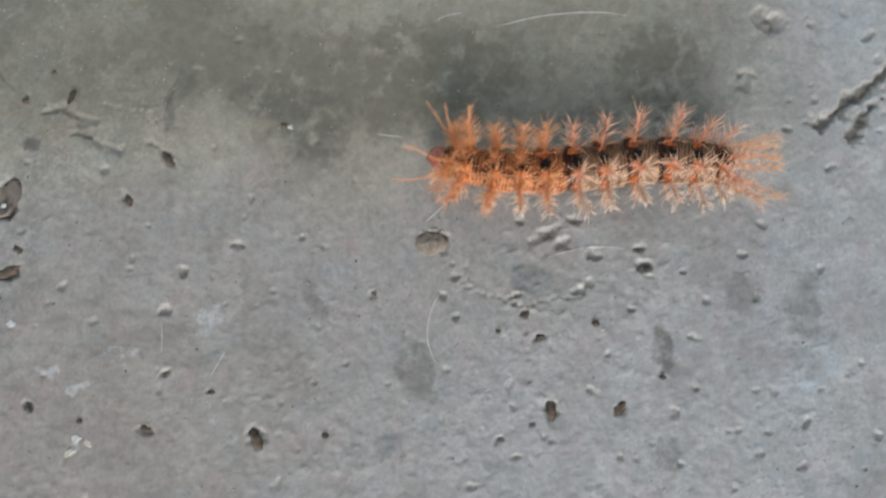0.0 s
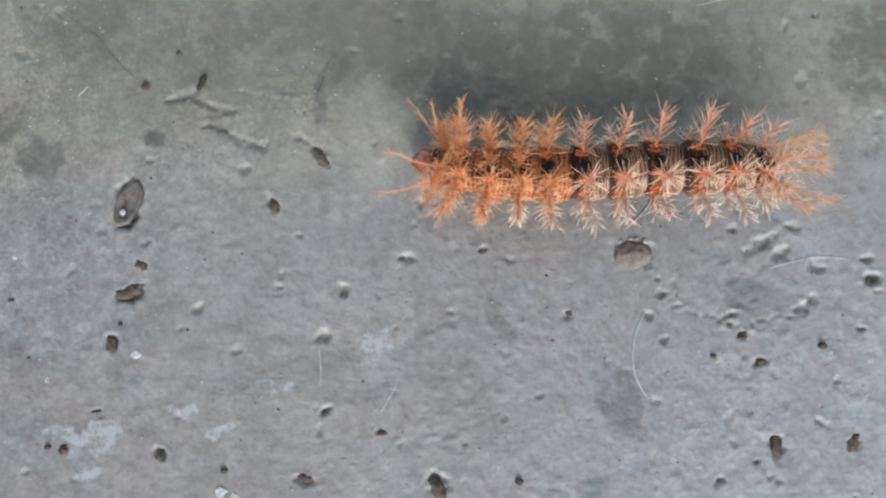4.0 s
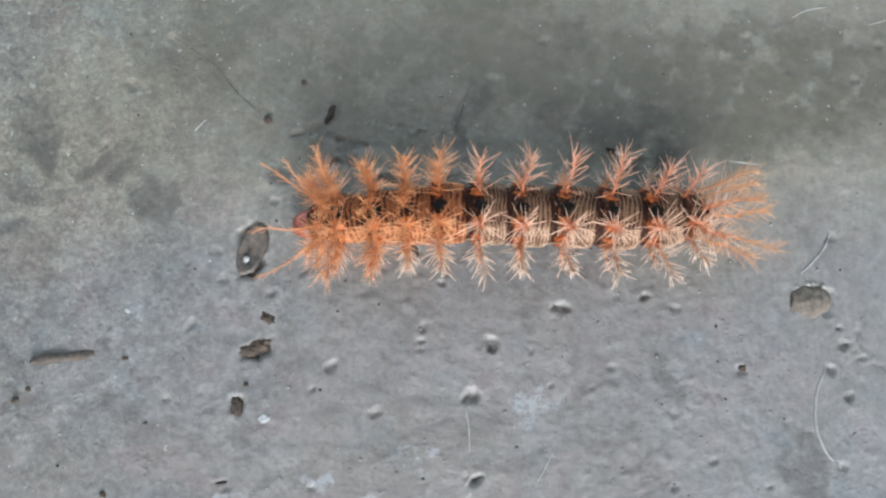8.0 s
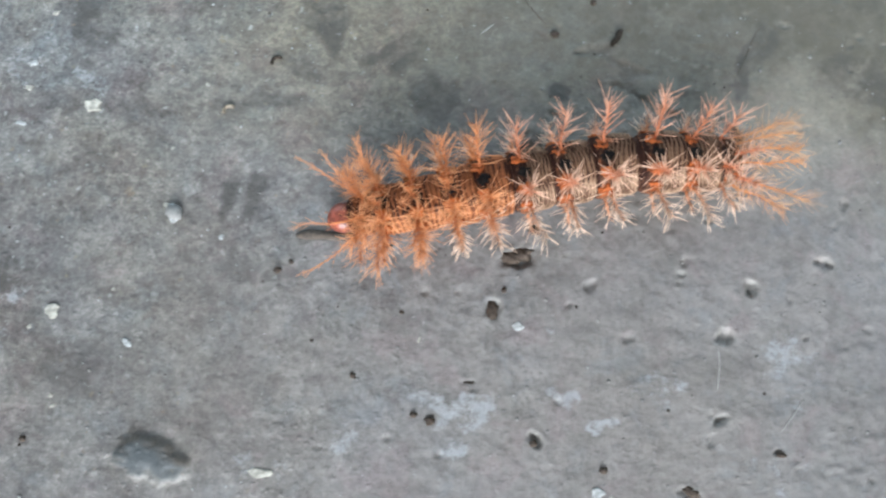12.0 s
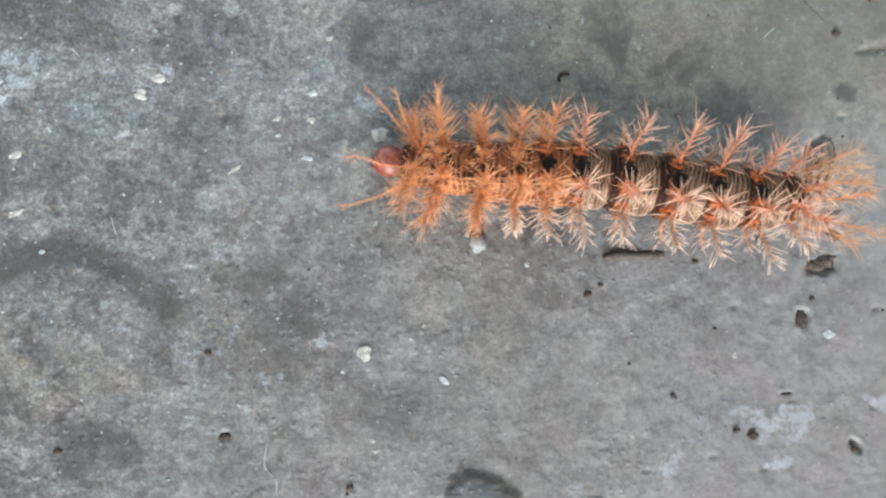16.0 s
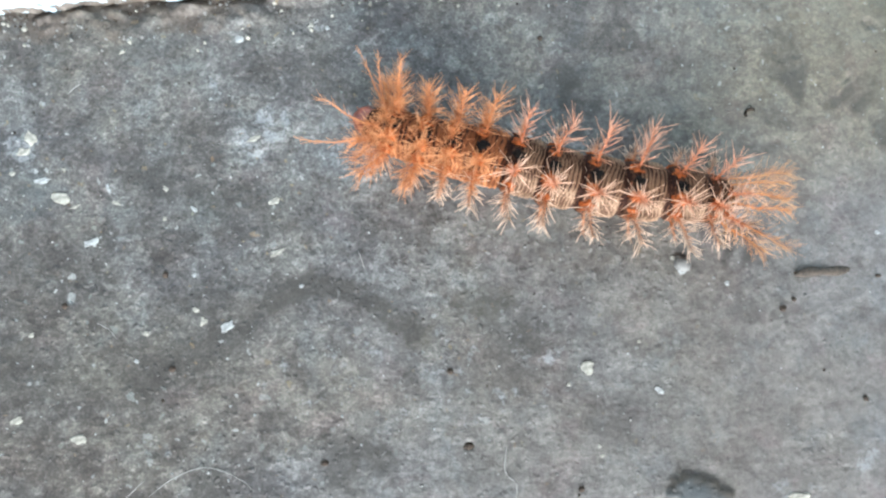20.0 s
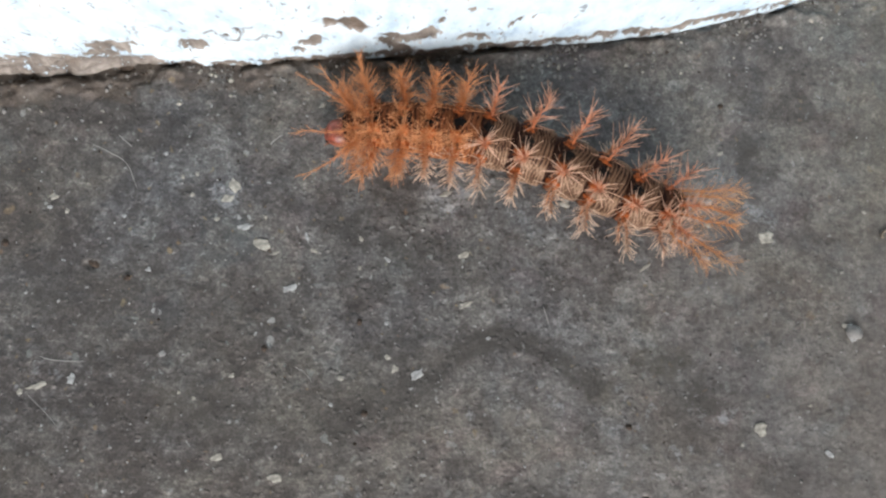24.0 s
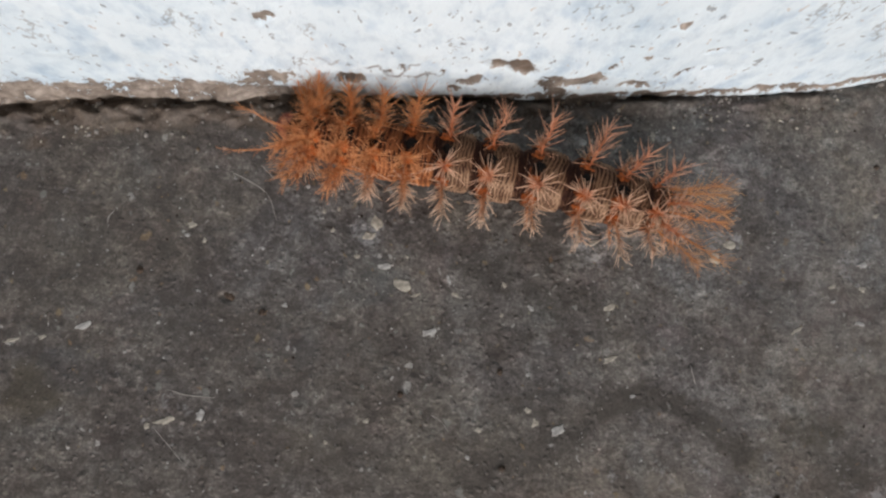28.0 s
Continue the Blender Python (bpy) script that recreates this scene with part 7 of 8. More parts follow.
    walk(rings["thorax_rear"], [
        (0, pose(0.01832, -0.00141, 0, 0, 0, -14.37)),
        (0.5, pose(0.01792, 0.00033, 0, 0, 0, 0.08)),
        (1, pose(0.01907, -0.00165, 0, 0, 0, -8.32)),
        (1.5, pose(0.01798, 0.00052, 0, 0, 0, 4.11)),
        (2, pose(0.01932, 0.00100, 0, 0, 0, 11.68)),
        (2.5, pose(0.01694, 0.00222, 0, 0, 0, 18.00)),
        (3, pose(0.01719, 0.00287, 0, 0, 0, 20.37)),
        (3.5, pose(0.01935, -0.00144, 0, 0, 0, -12.53)),
        (5.5, pose(0.01807, 0.00070, 0, 0, 0, 3.86)),
        (6, pose(0.01911, 0.00032, 0, 0, 0, -0.10)),
        (6.5, pose(0.01810, 0.00102, 0, 0, 0, 3.53)),
        (7, pose(0.01932, -0.00197, 0, 0, 0, -15.58)),
        (7.5, pose(0.01786, -0.00004, 0, 0, 0, -2.64)),
        (8, pose(0.01904, 0.00080, 0, 0, 0, 5.39)),
        (8.5, pose(0.01740, 0.00127, 0, 0, 0, 8.11)),
        (9, pose(0.01808, 0.00149, 0, 0, 0, 9.58)),
        (9.5, pose(0.01879, 0.00180, 0, 0, 0, 13.55)),
        (10, pose(0.01767, 0.00149, 0, 0, 0, 7.96)),
        (10.5, pose(0.01933, 0.00190, 0, 0, 0, 9.60)),
        (11, pose(0.01748, 0.00288, 0, 0, 0, 21.26)),
        (11.5, pose(0.01753, 0.00310, 0, 0, 0, 21.41)),
        (12, pose(0.01917, 0.00057, 0, 0, 0, 1.15)),
        (12.5, pose(0.01755, 0.00133, 0, 0, 0, 4.29)),
        (14.5, pose(0.01960, -0.00161, 0, 0, 0, -7.14)),
        (15, pose(0.01738, 0.00101, 0, 0, 0, 4.10)),
        (15.5, pose(0.01891, -0.00084, 0, 0, 0, -6.35)),
        (16, pose(0.01762, 0.00103, 0, 0, 0, 4.10)),
        (16.5, pose(0.01845, 0.00121, 0, 0, 0, 9.28)),
        (17, pose(0.01827, 0.00181, 0, 0, 0, 12.29)),
        (17.5, pose(0.01788, 0.00243, 0, 0, 0, 16.15)),
        (18, pose(0.01926, -0.00037, 0, 0, 0, -3.71)),
        (18.5, pose(0.01701, 0.00081, 0, 0, 0, 1.90)),
        (19, pose(0.01869, -0.00052, 0, 0, 0, -0.84)),
        (19.5, pose(0.01686, 0.00024, 0, 0, 0, -1.80)),
        (20, pose(0.01781, -0.00022, 0, 0, 0, -0.46)),
        (20.5, pose(0.01824, -0.00218, 0, 0, 0, -18.19)),
        (21, pose(0.01725, 0.00053, 0, 0, 0, 4.37)),
        (21.5, pose(0.01870, 0.00080, 0, 0, 0, 7.89)),
        (22, pose(0.01612, 0.00272, 0, 0, 0, 19.06)),
        (22.5, pose(0.01765, 0.00250, 0, 0, 0, 16.33)),
        (24.5, pose(0.01690, 0.00194, 0, 0, 0, 14.54)),
        (25, pose(0.01853, 0.00097, 0, 0, 0, 9.65)),
        (25.5, pose(0.01912, 0.00058, 0, 0, 0, 0.18)),
        (26, pose(0.01772, 0.00241, 0, 0, 0, 11.94)),
        (26.5, pose(0.01950, 0.00048, 0, 0, 0, 1.08)),
        (27, pose(0.02060, 0.00044, 0, 0, 0, 3.47)),
        (27.5, pose(0.01808, 0.00094, 0, 0, 0, 4.61)),
        (28, pose(0.01952, -0.00012, 0, 0, 0, -2.63)),
    ])
    walk(rings["ring_a"], [
        (0, pose(0.01399, -0.00062, 0, 0, 0, -8.13)),
        (0.5, pose(0.01384, 0.00016, 0, 0, 0, 1.46)),
        (1, pose(0.01506, -0.00107, 0, 0, 0, -8.17)),
        (1.5, pose(0.01404, 0.00038, 0, 0, 0, 2.74)),
        (2, pose(0.01519, 0.00040, 0, 0, 0, 6.27)),
        (2.5, pose(0.01294, 0.00125, 0, 0, 0, 12.30)),
        (3, pose(0.01316, 0.00156, 0, 0, 0, 15.96)),
        (3.5, pose(0.01499, -0.00077, 0, 0, 0, -7.91)),
        (5.5, pose(0.01378, 0.00051, 0, 0, 0, 3.44)),
        (6, pose(0.01454, 0.00039, 0, 0, 0, 0.78)),
        (6.5, pose(0.01412, 0.00080, 0, 0, 0, 4.78)),
        (7, pose(0.01535, -0.00110, 0, 0, 0, -10.54)),
        (7.5, pose(0.01409, 0.00011, 0, 0, 0, -1.34)),
        (8, pose(0.01483, 0.00051, 0, 0, 0, 4.18)),
        (8.5, pose(0.01311, 0.00074, 0, 0, 0, 6.53)),
        (9, pose(0.01382, 0.00094, 0, 0, 0, 7.22)),
        (9.5, pose(0.01416, 0.00101, 0, 0, 0, 9.37)),
        (10, pose(0.01378, 0.00102, 0, 0, 0, 7.96)),
        (10.5, pose(0.01494, 0.00133, 0, 0, 0, 8.97)),
        (11, pose(0.01285, 0.00156, 0, 0, 0, 14.39)),
        (11.5, pose(0.01333, 0.00177, 0, 0, 0, 16.10)),
        (12, pose(0.01465, 0.00047, 0, 0, 0, 2.32)),
        (12.5, pose(0.01376, 0.00102, 0, 0, 0, 6.55)),
        (14.5, pose(0.01539, -0.00092, 0, 0, 0, -6.38)),
        (15, pose(0.01366, 0.00081, 0, 0, 0, 5.26)),
        (15.5, pose(0.01481, -0.00034, 0, 0, 0, -3.14)),
        (16, pose(0.01357, 0.00083, 0, 0, 0, 4.75)),
        (16.5, pose(0.01452, 0.00081, 0, 0, 0, 7.08)),
        (17, pose(0.01404, 0.00115, 0, 0, 0, 10.04)),
        (17.5, pose(0.01434, 0.00169, 0, 0, 0, 14.29)),
        (18, pose(0.01516, -0.00010, 0, 0, 0, -1.79)),
        (18.5, pose(0.01343, 0.00074, 0, 0, 0, 4.09)),
        (19, pose(0.01482, -0.00027, 0, 0, 0, -1.32)),
        (19.5, pose(0.01284, 0.00048, 0, 0, 0, 1.10)),
        (20, pose(0.01385, -0.00012, 0, 0, 0, 0.33)),
        (20.5, pose(0.01403, -0.00103, 0, 0, 0, -11.25)),
        (21, pose(0.01394, 0.00035, 0, 0, 0, 3.67)),
        (21.5, pose(0.01477, 0.00043, 0, 0, 0, 4.75)),
        (22, pose(0.01263, 0.00175, 0, 0, 0, 15.89)),
        (22.5, pose(0.01382, 0.00168, 0, 0, 0, 14.02)),
        (24.5, pose(0.01336, 0.00123, 0, 0, 0, 10.68)),
        (25, pose(0.01476, 0.00051, 0, 0, 0, 5.36)),
        (25.5, pose(0.01513, 0.00056, 0, 0, 0, 1.99)),
        (26, pose(0.01423, 0.00176, 0, 0, 0, 11.79)),
        (26.5, pose(0.01532, 0.00059, 0, 0, 0, 1.42)),
        (27, pose(0.01586, 0.00043, 0, 0, 0, 2.07)),
        (27.5, pose(0.01402, 0.00085, 0, 0, 0, 4.32)),
        (28, pose(0.01532, 0.00015, 0, 0, 0, -0.39)),
    ])
    walk(rings["ring_b"], [
        (0, pose(0.01006, -0.00017, 0, 0, 0, -3.57)),
        (0.5, pose(0.01021, 0.00018, 0, 0, 0, 1.41)),
        (1, pose(0.01075, -0.00051, 0, 0, 0, -6.03)),
        (1.5, pose(0.01069, 0.00018, 0, 0, 0, 1.87)),
        (2, pose(0.01115, 0.00003, 0, 0, 0, 2.48)),
        (2.5, pose(0.00972, 0.00076, 0, 0, 0, 8.50)),
        (3, pose(0.00937, 0.00065, 0, 0, 0, 10.36)),
        (3.5, pose(0.01096, -0.00030, 0, 0, 0, -4.53)),
        (5.5, pose(0.00976, 0.00008, 0, 0, 0, 2.91)),
        (6, pose(0.01018, 0.00009, 0, 0, 0, 1.65)),
        (6.5, pose(0.01037, 0.00019, 0, 0, 0, 4.38)),
        (7, pose(0.01119, -0.00065, 0, 0, 0, -6.11)),
        (7.5, pose(0.01030, -0.00005, 0, 0, 0, -0.20)),
        (8, pose(0.01072, 0.00003, 0, 0, 0, 2.91)),
        (8.5, pose(0.00924, 0.00017, 0, 0, 0, 4.80)),
        (9, pose(0.00973, 0.00029, 0, 0, 0, 5.31)),
        (9.5, pose(0.01012, 0.00029, 0, 0, 0, 6.03)),
        (10, pose(0.01014, 0.00040, 0, 0, 0, 6.42)),
        (10.5, pose(0.01081, 0.00052, 0, 0, 0, 7.13)),
        (11, pose(0.00947, 0.00057, 0, 0, 0, 10.05)),
        (11.5, pose(0.00958, 0.00069, 0, 0, 0, 11.06)),
        (12, pose(0.01044, 0.00008, 0, 0, 0, 2.66)),
        (12.5, pose(0.01004, 0.00038, 0, 0, 0, 6.20)),
        (14.5, pose(0.01096, -0.00067, 0, 0, 0, -5.11)),
        (15, pose(0.01029, 0.00034, 0, 0, 0, 4.59)),
        (15.5, pose(0.01097, -0.00038, 0, 0, 0, -2.00)),
        (16, pose(0.01002, 0.00029, 0, 0, 0, 4.34)),
        (16.5, pose(0.01047, 0.00025, 0, 0, 0, 4.48)),
        (17, pose(0.00997, 0.00044, 0, 0, 0, 6.83)),
        (17.5, pose(0.01045, 0.00067, 0, 0, 0, 10.01)),
        (18, pose(0.01099, -0.00016, 0, 0, 0, -0.67)),
        (18.5, pose(0.01001, 0.00032, 0, 0, 0, 4.21)),
        (19, pose(0.01050, -0.00039, 0, 0, 0, -1.83)),
        (19.5, pose(0.00893, 0.00011, 0, 0, 0, 2.14)),
        (20, pose(0.00999, -0.00026, 0, 0, 0, -0.34)),
        (20.5, pose(0.00990, -0.00052, 0, 0, 0, -6.06)),
        (21, pose(0.01011, -0.00002, 0, 0, 0, 2.08)),
        (21.5, pose(0.01064, 0.00002, 0, 0, 0, 2.26)),
        (22, pose(0.00907, 0.00072, 0, 0, 0, 11.23)),
        (22.5, pose(0.00986, 0.00064, 0, 0, 0, 9.73)),
        (24.5, pose(0.00966, 0.00062, 0, 0, 0, 7.66)),
        (25, pose(0.01021, 0.00007, 0, 0, 0, 3.09)),
        (25.5, pose(0.01049, 0.00012, 0, 0, 0, 3.04)),
        (26, pose(0.01011, 0.00078, 0, 0, 0, 9.96)),
        (26.5, pose(0.01102, 0.00014, 0, 0, 0, 2.43)),
        (27, pose(0.01136, 0.00002, 0, 0, 0, 1.82)),
        (27.5, pose(0.01011, 0.00030, 0, 0, 0, 4.22)),
        (28, pose(0.01085, -0.00012, 0, 0, 0, 0.81)),
    ])
    walk(rings["ring_c"], [
        (0, pose(0.00472, -0.00006, 0, 0, 0, -0.12)),
        (0.5, pose(0.00510, -0.00008, 0, 0, 0, 0.61)),
        (1, pose(0.00545, -0.00019, 0, 0, 0, -2.59)),
        (1.5, pose(0.00577, -0.00010, 0, 0, 0, 0.89)),
        (2, pose(0.00576, -0.00011, 0, 0, 0, -0.08)),
        (2.5, pose(0.00527, 0.00006, 0, 0, 0, 4.06)),
        (3, pose(0.00507, 0.00010, 0, 0, 0, 4.50)),
        (3.5, pose(0.00536, -0.00012, 0, 0, 0, -1.36)),
        (5.5, pose(0.00531, -0.00003, 0, 0, 0, 1.86)),
        (6, pose(0.00528, 0.00002, 0, 0, 0, 1.61)),
        (6.5, pose(0.00562, 0.00002, 0, 0, 0, 2.61)),
        (7, pose(0.00593, -0.00017, 0, 0, 0, -2.11)),
        (7.5, pose(0.00580, -0.00001, 0, 0, 0, 0.45)),
        (8, pose(0.00548, -0.00004, 0, 0, 0, 1.33)),
        (8.5, pose(0.00491, 0.00005, 0, 0, 0, 2.58)),
        (9, pose(0.00521, 0.00004, 0, 0, 0, 3.05)),
        (9.5, pose(0.00508, -0.00001, 0, 0, 0, 2.57)),
        (10, pose(0.00537, 0.00011, 0, 0, 0, 3.40)),
        (10.5, pose(0.00567, 0.00007, 0, 0, 0, 3.90)),
        (11, pose(0.00517, 0.00015, 0, 0, 0, 5.22)),
        (11.5, pose(0.00535, 0.00019, 0, 0, 0, 5.74)),
        (12, pose(0.00525, 0.00004, 0, 0, 0, 1.94)),
        (12.5, pose(0.00540, 0.00003, 0, 0, 0, 3.75)),
        (14.5, pose(0.00523, -0.00030, 0, 0, 0, -2.73)),
        (15, pose(0.00534, -0.00013, 0, 0, 0, 2.25)),
        (15.5, pose(0.00548, -0.00028, 0, 0, 0, -1.30)),
        (16, pose(0.00590, 0.00004, 0, 0, 0, 2.93)),
        (16.5, pose(0.00530, -0.00011, 0, 0, 0, 1.65)),
        (17, pose(0.00478, -0.00009, 0, 0, 0, 2.76)),
        (17.5, pose(0.00515, -0.00000, 0, 0, 0, 3.88)),
        (18, pose(0.00544, -0.00018, 0, 0, 0, -0.05)),
        (18.5, pose(0.00533, -0.00006, 0, 0, 0, 2.59)),
        (19, pose(0.00539, -0.00022, 0, 0, 0, -1.60)),
        (19.5, pose(0.00509, -0.00009, 0, 0, 0, 1.80)),
        (20, pose(0.00510, -0.00021, 0, 0, 0, -1.05)),
        (20.5, pose(0.00491, -0.00020, 0, 0, 0, -1.94)),
        (21, pose(0.00524, -0.00024, 0, 0, 0, 0.28)),
        (21.5, pose(0.00513, -0.00013, 0, 0, 0, 0.35)),
        (22, pose(0.00503, -0.00008, 0, 0, 0, 5.61)),
        (22.5, pose(0.00506, 0.00004, 0, 0, 0, 4.26)),
        (24.5, pose(0.00574, 0.00000, 0, 0, 0, 4.70)),
        (25, pose(0.00543, -0.00015, 0, 0, 0, 1.86)),
        (25.5, pose(0.00534, -0.00003, 0, 0, 0, 2.47)),
        (26, pose(0.00558, -0.00001, 0, 0, 0, 6.18)),
        (26.5, pose(0.00602, -0.00016, 0, 0, 0, 2.58)),
        (27, pose(0.00586, -0.00018, 0, 0, 0, 1.49)),
        (27.5, pose(0.00581, -0.00011, 0, 0, 0, 3.30)),
        (28, pose(0.00585, -0.00024, 0, 0, 0, 0.96)),
    ])
    walk(rings["ring_d"], [
        (0, pose(-0.00000, 0.00000, 0, 0, 0, 0.00)),
        (0.5, pose(-0.00000, 0.00000, 0, 0, 0, 0.00)),
        (1, pose(-0.00000, 0.00000, 0, 0, 0, 0.00)),
        (1.5, pose(0.00000, -0.00000, 0, 0, 0, 0.00)),
        (2, pose(0.00000, -0.00000, 0, 0, 0, 0.00)),
        (2.5, pose(-0.00000, 0.00000, 0, 0, 0, 0.00)),
        (3, pose(-0.00000, 0.00000, 0, 0, 0, 0.00)),
        (3.5, pose(-0.00000, 0.00000, 0, 0, 0, 0.00)),
        (5.5, pose(-0.00000, 0.00000, 0, 0, 0, 0.00)),
        (6, pose(-0.00000, 0.00000, 0, 0, 0, 0.00)),
        (6.5, pose(-0.00000, 0.00000, 0, 0, 0, 0.00)),
        (7, pose(-0.00000, 0.00000, 0, 0, 0, 0.00)),
        (7.5, pose(0.00000, -0.00000, 0, 0, 0, 0.00)),
        (8, pose(0.00000, -0.00000, 0, 0, 0, 0.00)),
        (8.5, pose(0.00000, -0.00000, 0, 0, 0, 0.00)),
        (9, pose(-0.00000, 0.00000, 0, 0, 0, 0.00)),
        (9.5, pose(-0.00000, 0.00000, 0, 0, 0, 0.00)),
        (10, pose(-0.00000, 0.00000, 0, 0, 0, 0.00)),
        (10.5, pose(-0.00000, 0.00000, 0, 0, 0, 0.00)),
        (11, pose(-0.00000, 0.00000, 0, 0, 0, 0.00)),
        (11.5, pose(-0.00000, 0.00000, 0, 0, 0, 0.00)),
        (12, pose(-0.00000, 0.00000, 0, 0, 0, 0.00)),
        (12.5, pose(-0.00000, 0.00000, 0, 0, 0, 0.00)),
        (14.5, pose(-0.00000, 0.00000, 0, 0, 0, 0.00)),
        (15, pose(0.00000, -0.00000, 0, 0, 0, 0.00)),
        (15.5, pose(0.00000, -0.00000, 0, 0, 0, 0.00)),
        (16, pose(0.00000, -0.00000, 0, 0, 0, 0.00)),
        (16.5, pose(0.00000, -0.00000, 0, 0, 0, 0.00)),
        (17, pose(0.00000, -0.00000, 0, 0, 0, 0.00)),
        (17.5, pose(0.00000, -0.00000, 0, 0, 0, 0.00)),
        (18, pose(0.00000, -0.00000, 0, 0, 0, 0.00)),
        (18.5, pose(0.00000, -0.00000, 0, 0, 0, 0.00)),
        (19, pose(0.00000, -0.00000, 0, 0, 0, 0.00)),
        (19.5, pose(0.00000, -0.00000, 0, 0, 0, 0.00)),
        (20, pose(0.00000, -0.00000, 0, 0, 0, 0.00)),
        (20.5, pose(0.00000, -0.00000, 0, 0, 0, 0.00)),
        (21, pose(0.00000, -0.00000, 0, 0, 0, 0.00)),
        (21.5, pose(0.00000, -0.00000, 0, 0, 0, 0.00)),
        (22, pose(0.00000, -0.00000, 0, 0, 0, 0.00)),
        (22.5, pose(0.00000, -0.00000, 0, 0, 0, 0.00)),
        (24.5, pose(0.00000, -0.00000, 0, 0, 0, 0.00)),
        (25, pose(0.00000, -0.00000, 0, 0, 0, 0.00)),
        (25.5, pose(0.00000, -0.00000, 0, 0, 0, 0.00)),
        (26, pose(0.00000, -0.00000, 0, 0, 0, 0.00)),
        (26.5, pose(0.00000, -0.00000, 0, 0, 0, 0.00)),
        (27, pose(0.00000, -0.00000, 0, 0, 0, 0.00)),
        (27.5, pose(0.00000, -0.00000, 0, 0, 0, 0.00)),
        (28, pose(0.00000, -0.00000, 0, 0, 0, 0.00)),
    ])
    walk(rings["ring_e"], [
        (0, pose(-0.00548, 0.00003, 0, 0, 0, -2.93)),
        (0.5, pose(-0.00526, 0.00002, 0, 0, 0, -0.03)),
        (1, pose(-0.00538, -0.00010, 0, 0, 0, 0.34)),
        (1.5, pose(-0.00502, 0.00005, 0, 0, 0, -0.48)),
        (2, pose(-0.00538, -0.00006, 0, 0, 0, 1.56)),
        (2.5, pose(-0.00575, 0.00016, 0, 0, 0, -2.98)),
        (3, pose(-0.00571, 0.00003, 0, 0, 0, -1.27)),
        (3.5, pose(-0.00551, 0.00004, 0, 0, 0, -0.30)),
        (5.5, pose(-0.00586, -0.00004, 0, 0, 0, -2.10)),
        (6, pose(-0.00555, 0.00010, 0, 0, 0, -2.72)),
        (6.5, pose(-0.00518, 0.00002, 0, 0, 0, -1.67)),
        (7, pose(-0.00575, -0.00013, 0, 0, 0, -0.01)),
        (7.5, pose(-0.00525, 0.00012, 0, 0, 0, -0.94)),
        (8, pose(-0.00584, -0.00008, 0, 0, 0, -0.54)),
        (8.5, pose(-0.00619, -0.00002, 0, 0, 0, -2.19)),
        (9, pose(-0.00592, 0.00007, 0, 0, 0, -3.36)),
        (9.5, pose(-0.00580, -0.00007, 0, 0, 0, -1.70)),
        (10, pose(-0.00518, 0.00003, 0, 0, 0, -2.24)),
        (10.5, pose(-0.00595, 0.00008, 0, 0, 0, -3.41)),
        (11, pose(-0.00597, 0.00013, 0, 0, 0, -4.83)),
        (11.5, pose(-0.00537, 0.00010, 0, 0, 0, -4.22)),
        (12, pose(-0.00553, -0.00001, 0, 0, 0, -3.02)),
        (12.5, pose(-0.00513, 0.00005, 0, 0, 0, -2.86)),
        (14.5, pose(-0.00585, -0.00024, 0, 0, 0, 3.14)),
        (15, pose(-0.00537, 0.00008, 0, 0, 0, -0.13)),
        (15.5, pose(-0.00593, -0.00019, 0, 0, 0, 2.78)),
        (16, pose(-0.00609, 0.00015, 0, 0, 0, -2.23)),
        (16.5, pose(-0.00608, -0.00000, 0, 0, 0, -0.14)),
        (17, pose(-0.00630, 0.00000, 0, 0, 0, -1.70)),
        (17.5, pose(-0.00582, 0.00002, 0, 0, 0, -0.85)),
        (18, pose(-0.00596, -0.00005, 0, 0, 0, -0.34)),
        (18.5, pose(-0.00586, 0.00008, 0, 0, 0, -1.77)),
        (19, pose(-0.00570, -0.00014, 0, 0, 0, 2.72)),
        (19.5, pose(-0.00605, 0.00012, 0, 0, 0, -2.51)),
        (20, pose(-0.00578, -0.00024, 0, 0, 0, 3.84)),
        (20.5, pose(-0.00542, -0.00010, 0, 0, 0, 0.52)),
        (21, pose(-0.00543, -0.00006, 0, 0, 0, 2.26)),
        (21.5, pose(-0.00532, 0.00000, 0, 0, 0, 0.97)),
        (22, pose(-0.00592, 0.00016, 0, 0, 0, -2.78)),
        (22.5, pose(-0.00593, 0.00001, 0, 0, 0, -1.61)),
        (24.5, pose(-0.00581, 0.00017, 0, 0, 0, -4.85)),
        (25, pose(-0.00566, -0.00009, 0, 0, 0, -3.24)),
        (25.5, pose(-0.00565, 0.00002, 0, 0, 0, -3.95)),
        (26, pose(-0.00538, 0.00016, 0, 0, 0, -5.85)),
        (26.5, pose(-0.00644, 0.00012, 0, 0, 0, -5.23)),
        (27, pose(-0.00586, -0.00003, 0, 0, 0, -2.85)),
        (27.5, pose(-0.00587, 0.00016, 0, 0, 0, -4.98)),
        (28, pose(-0.00652, -0.00011, 0, 0, 0, -1.78)),
    ])
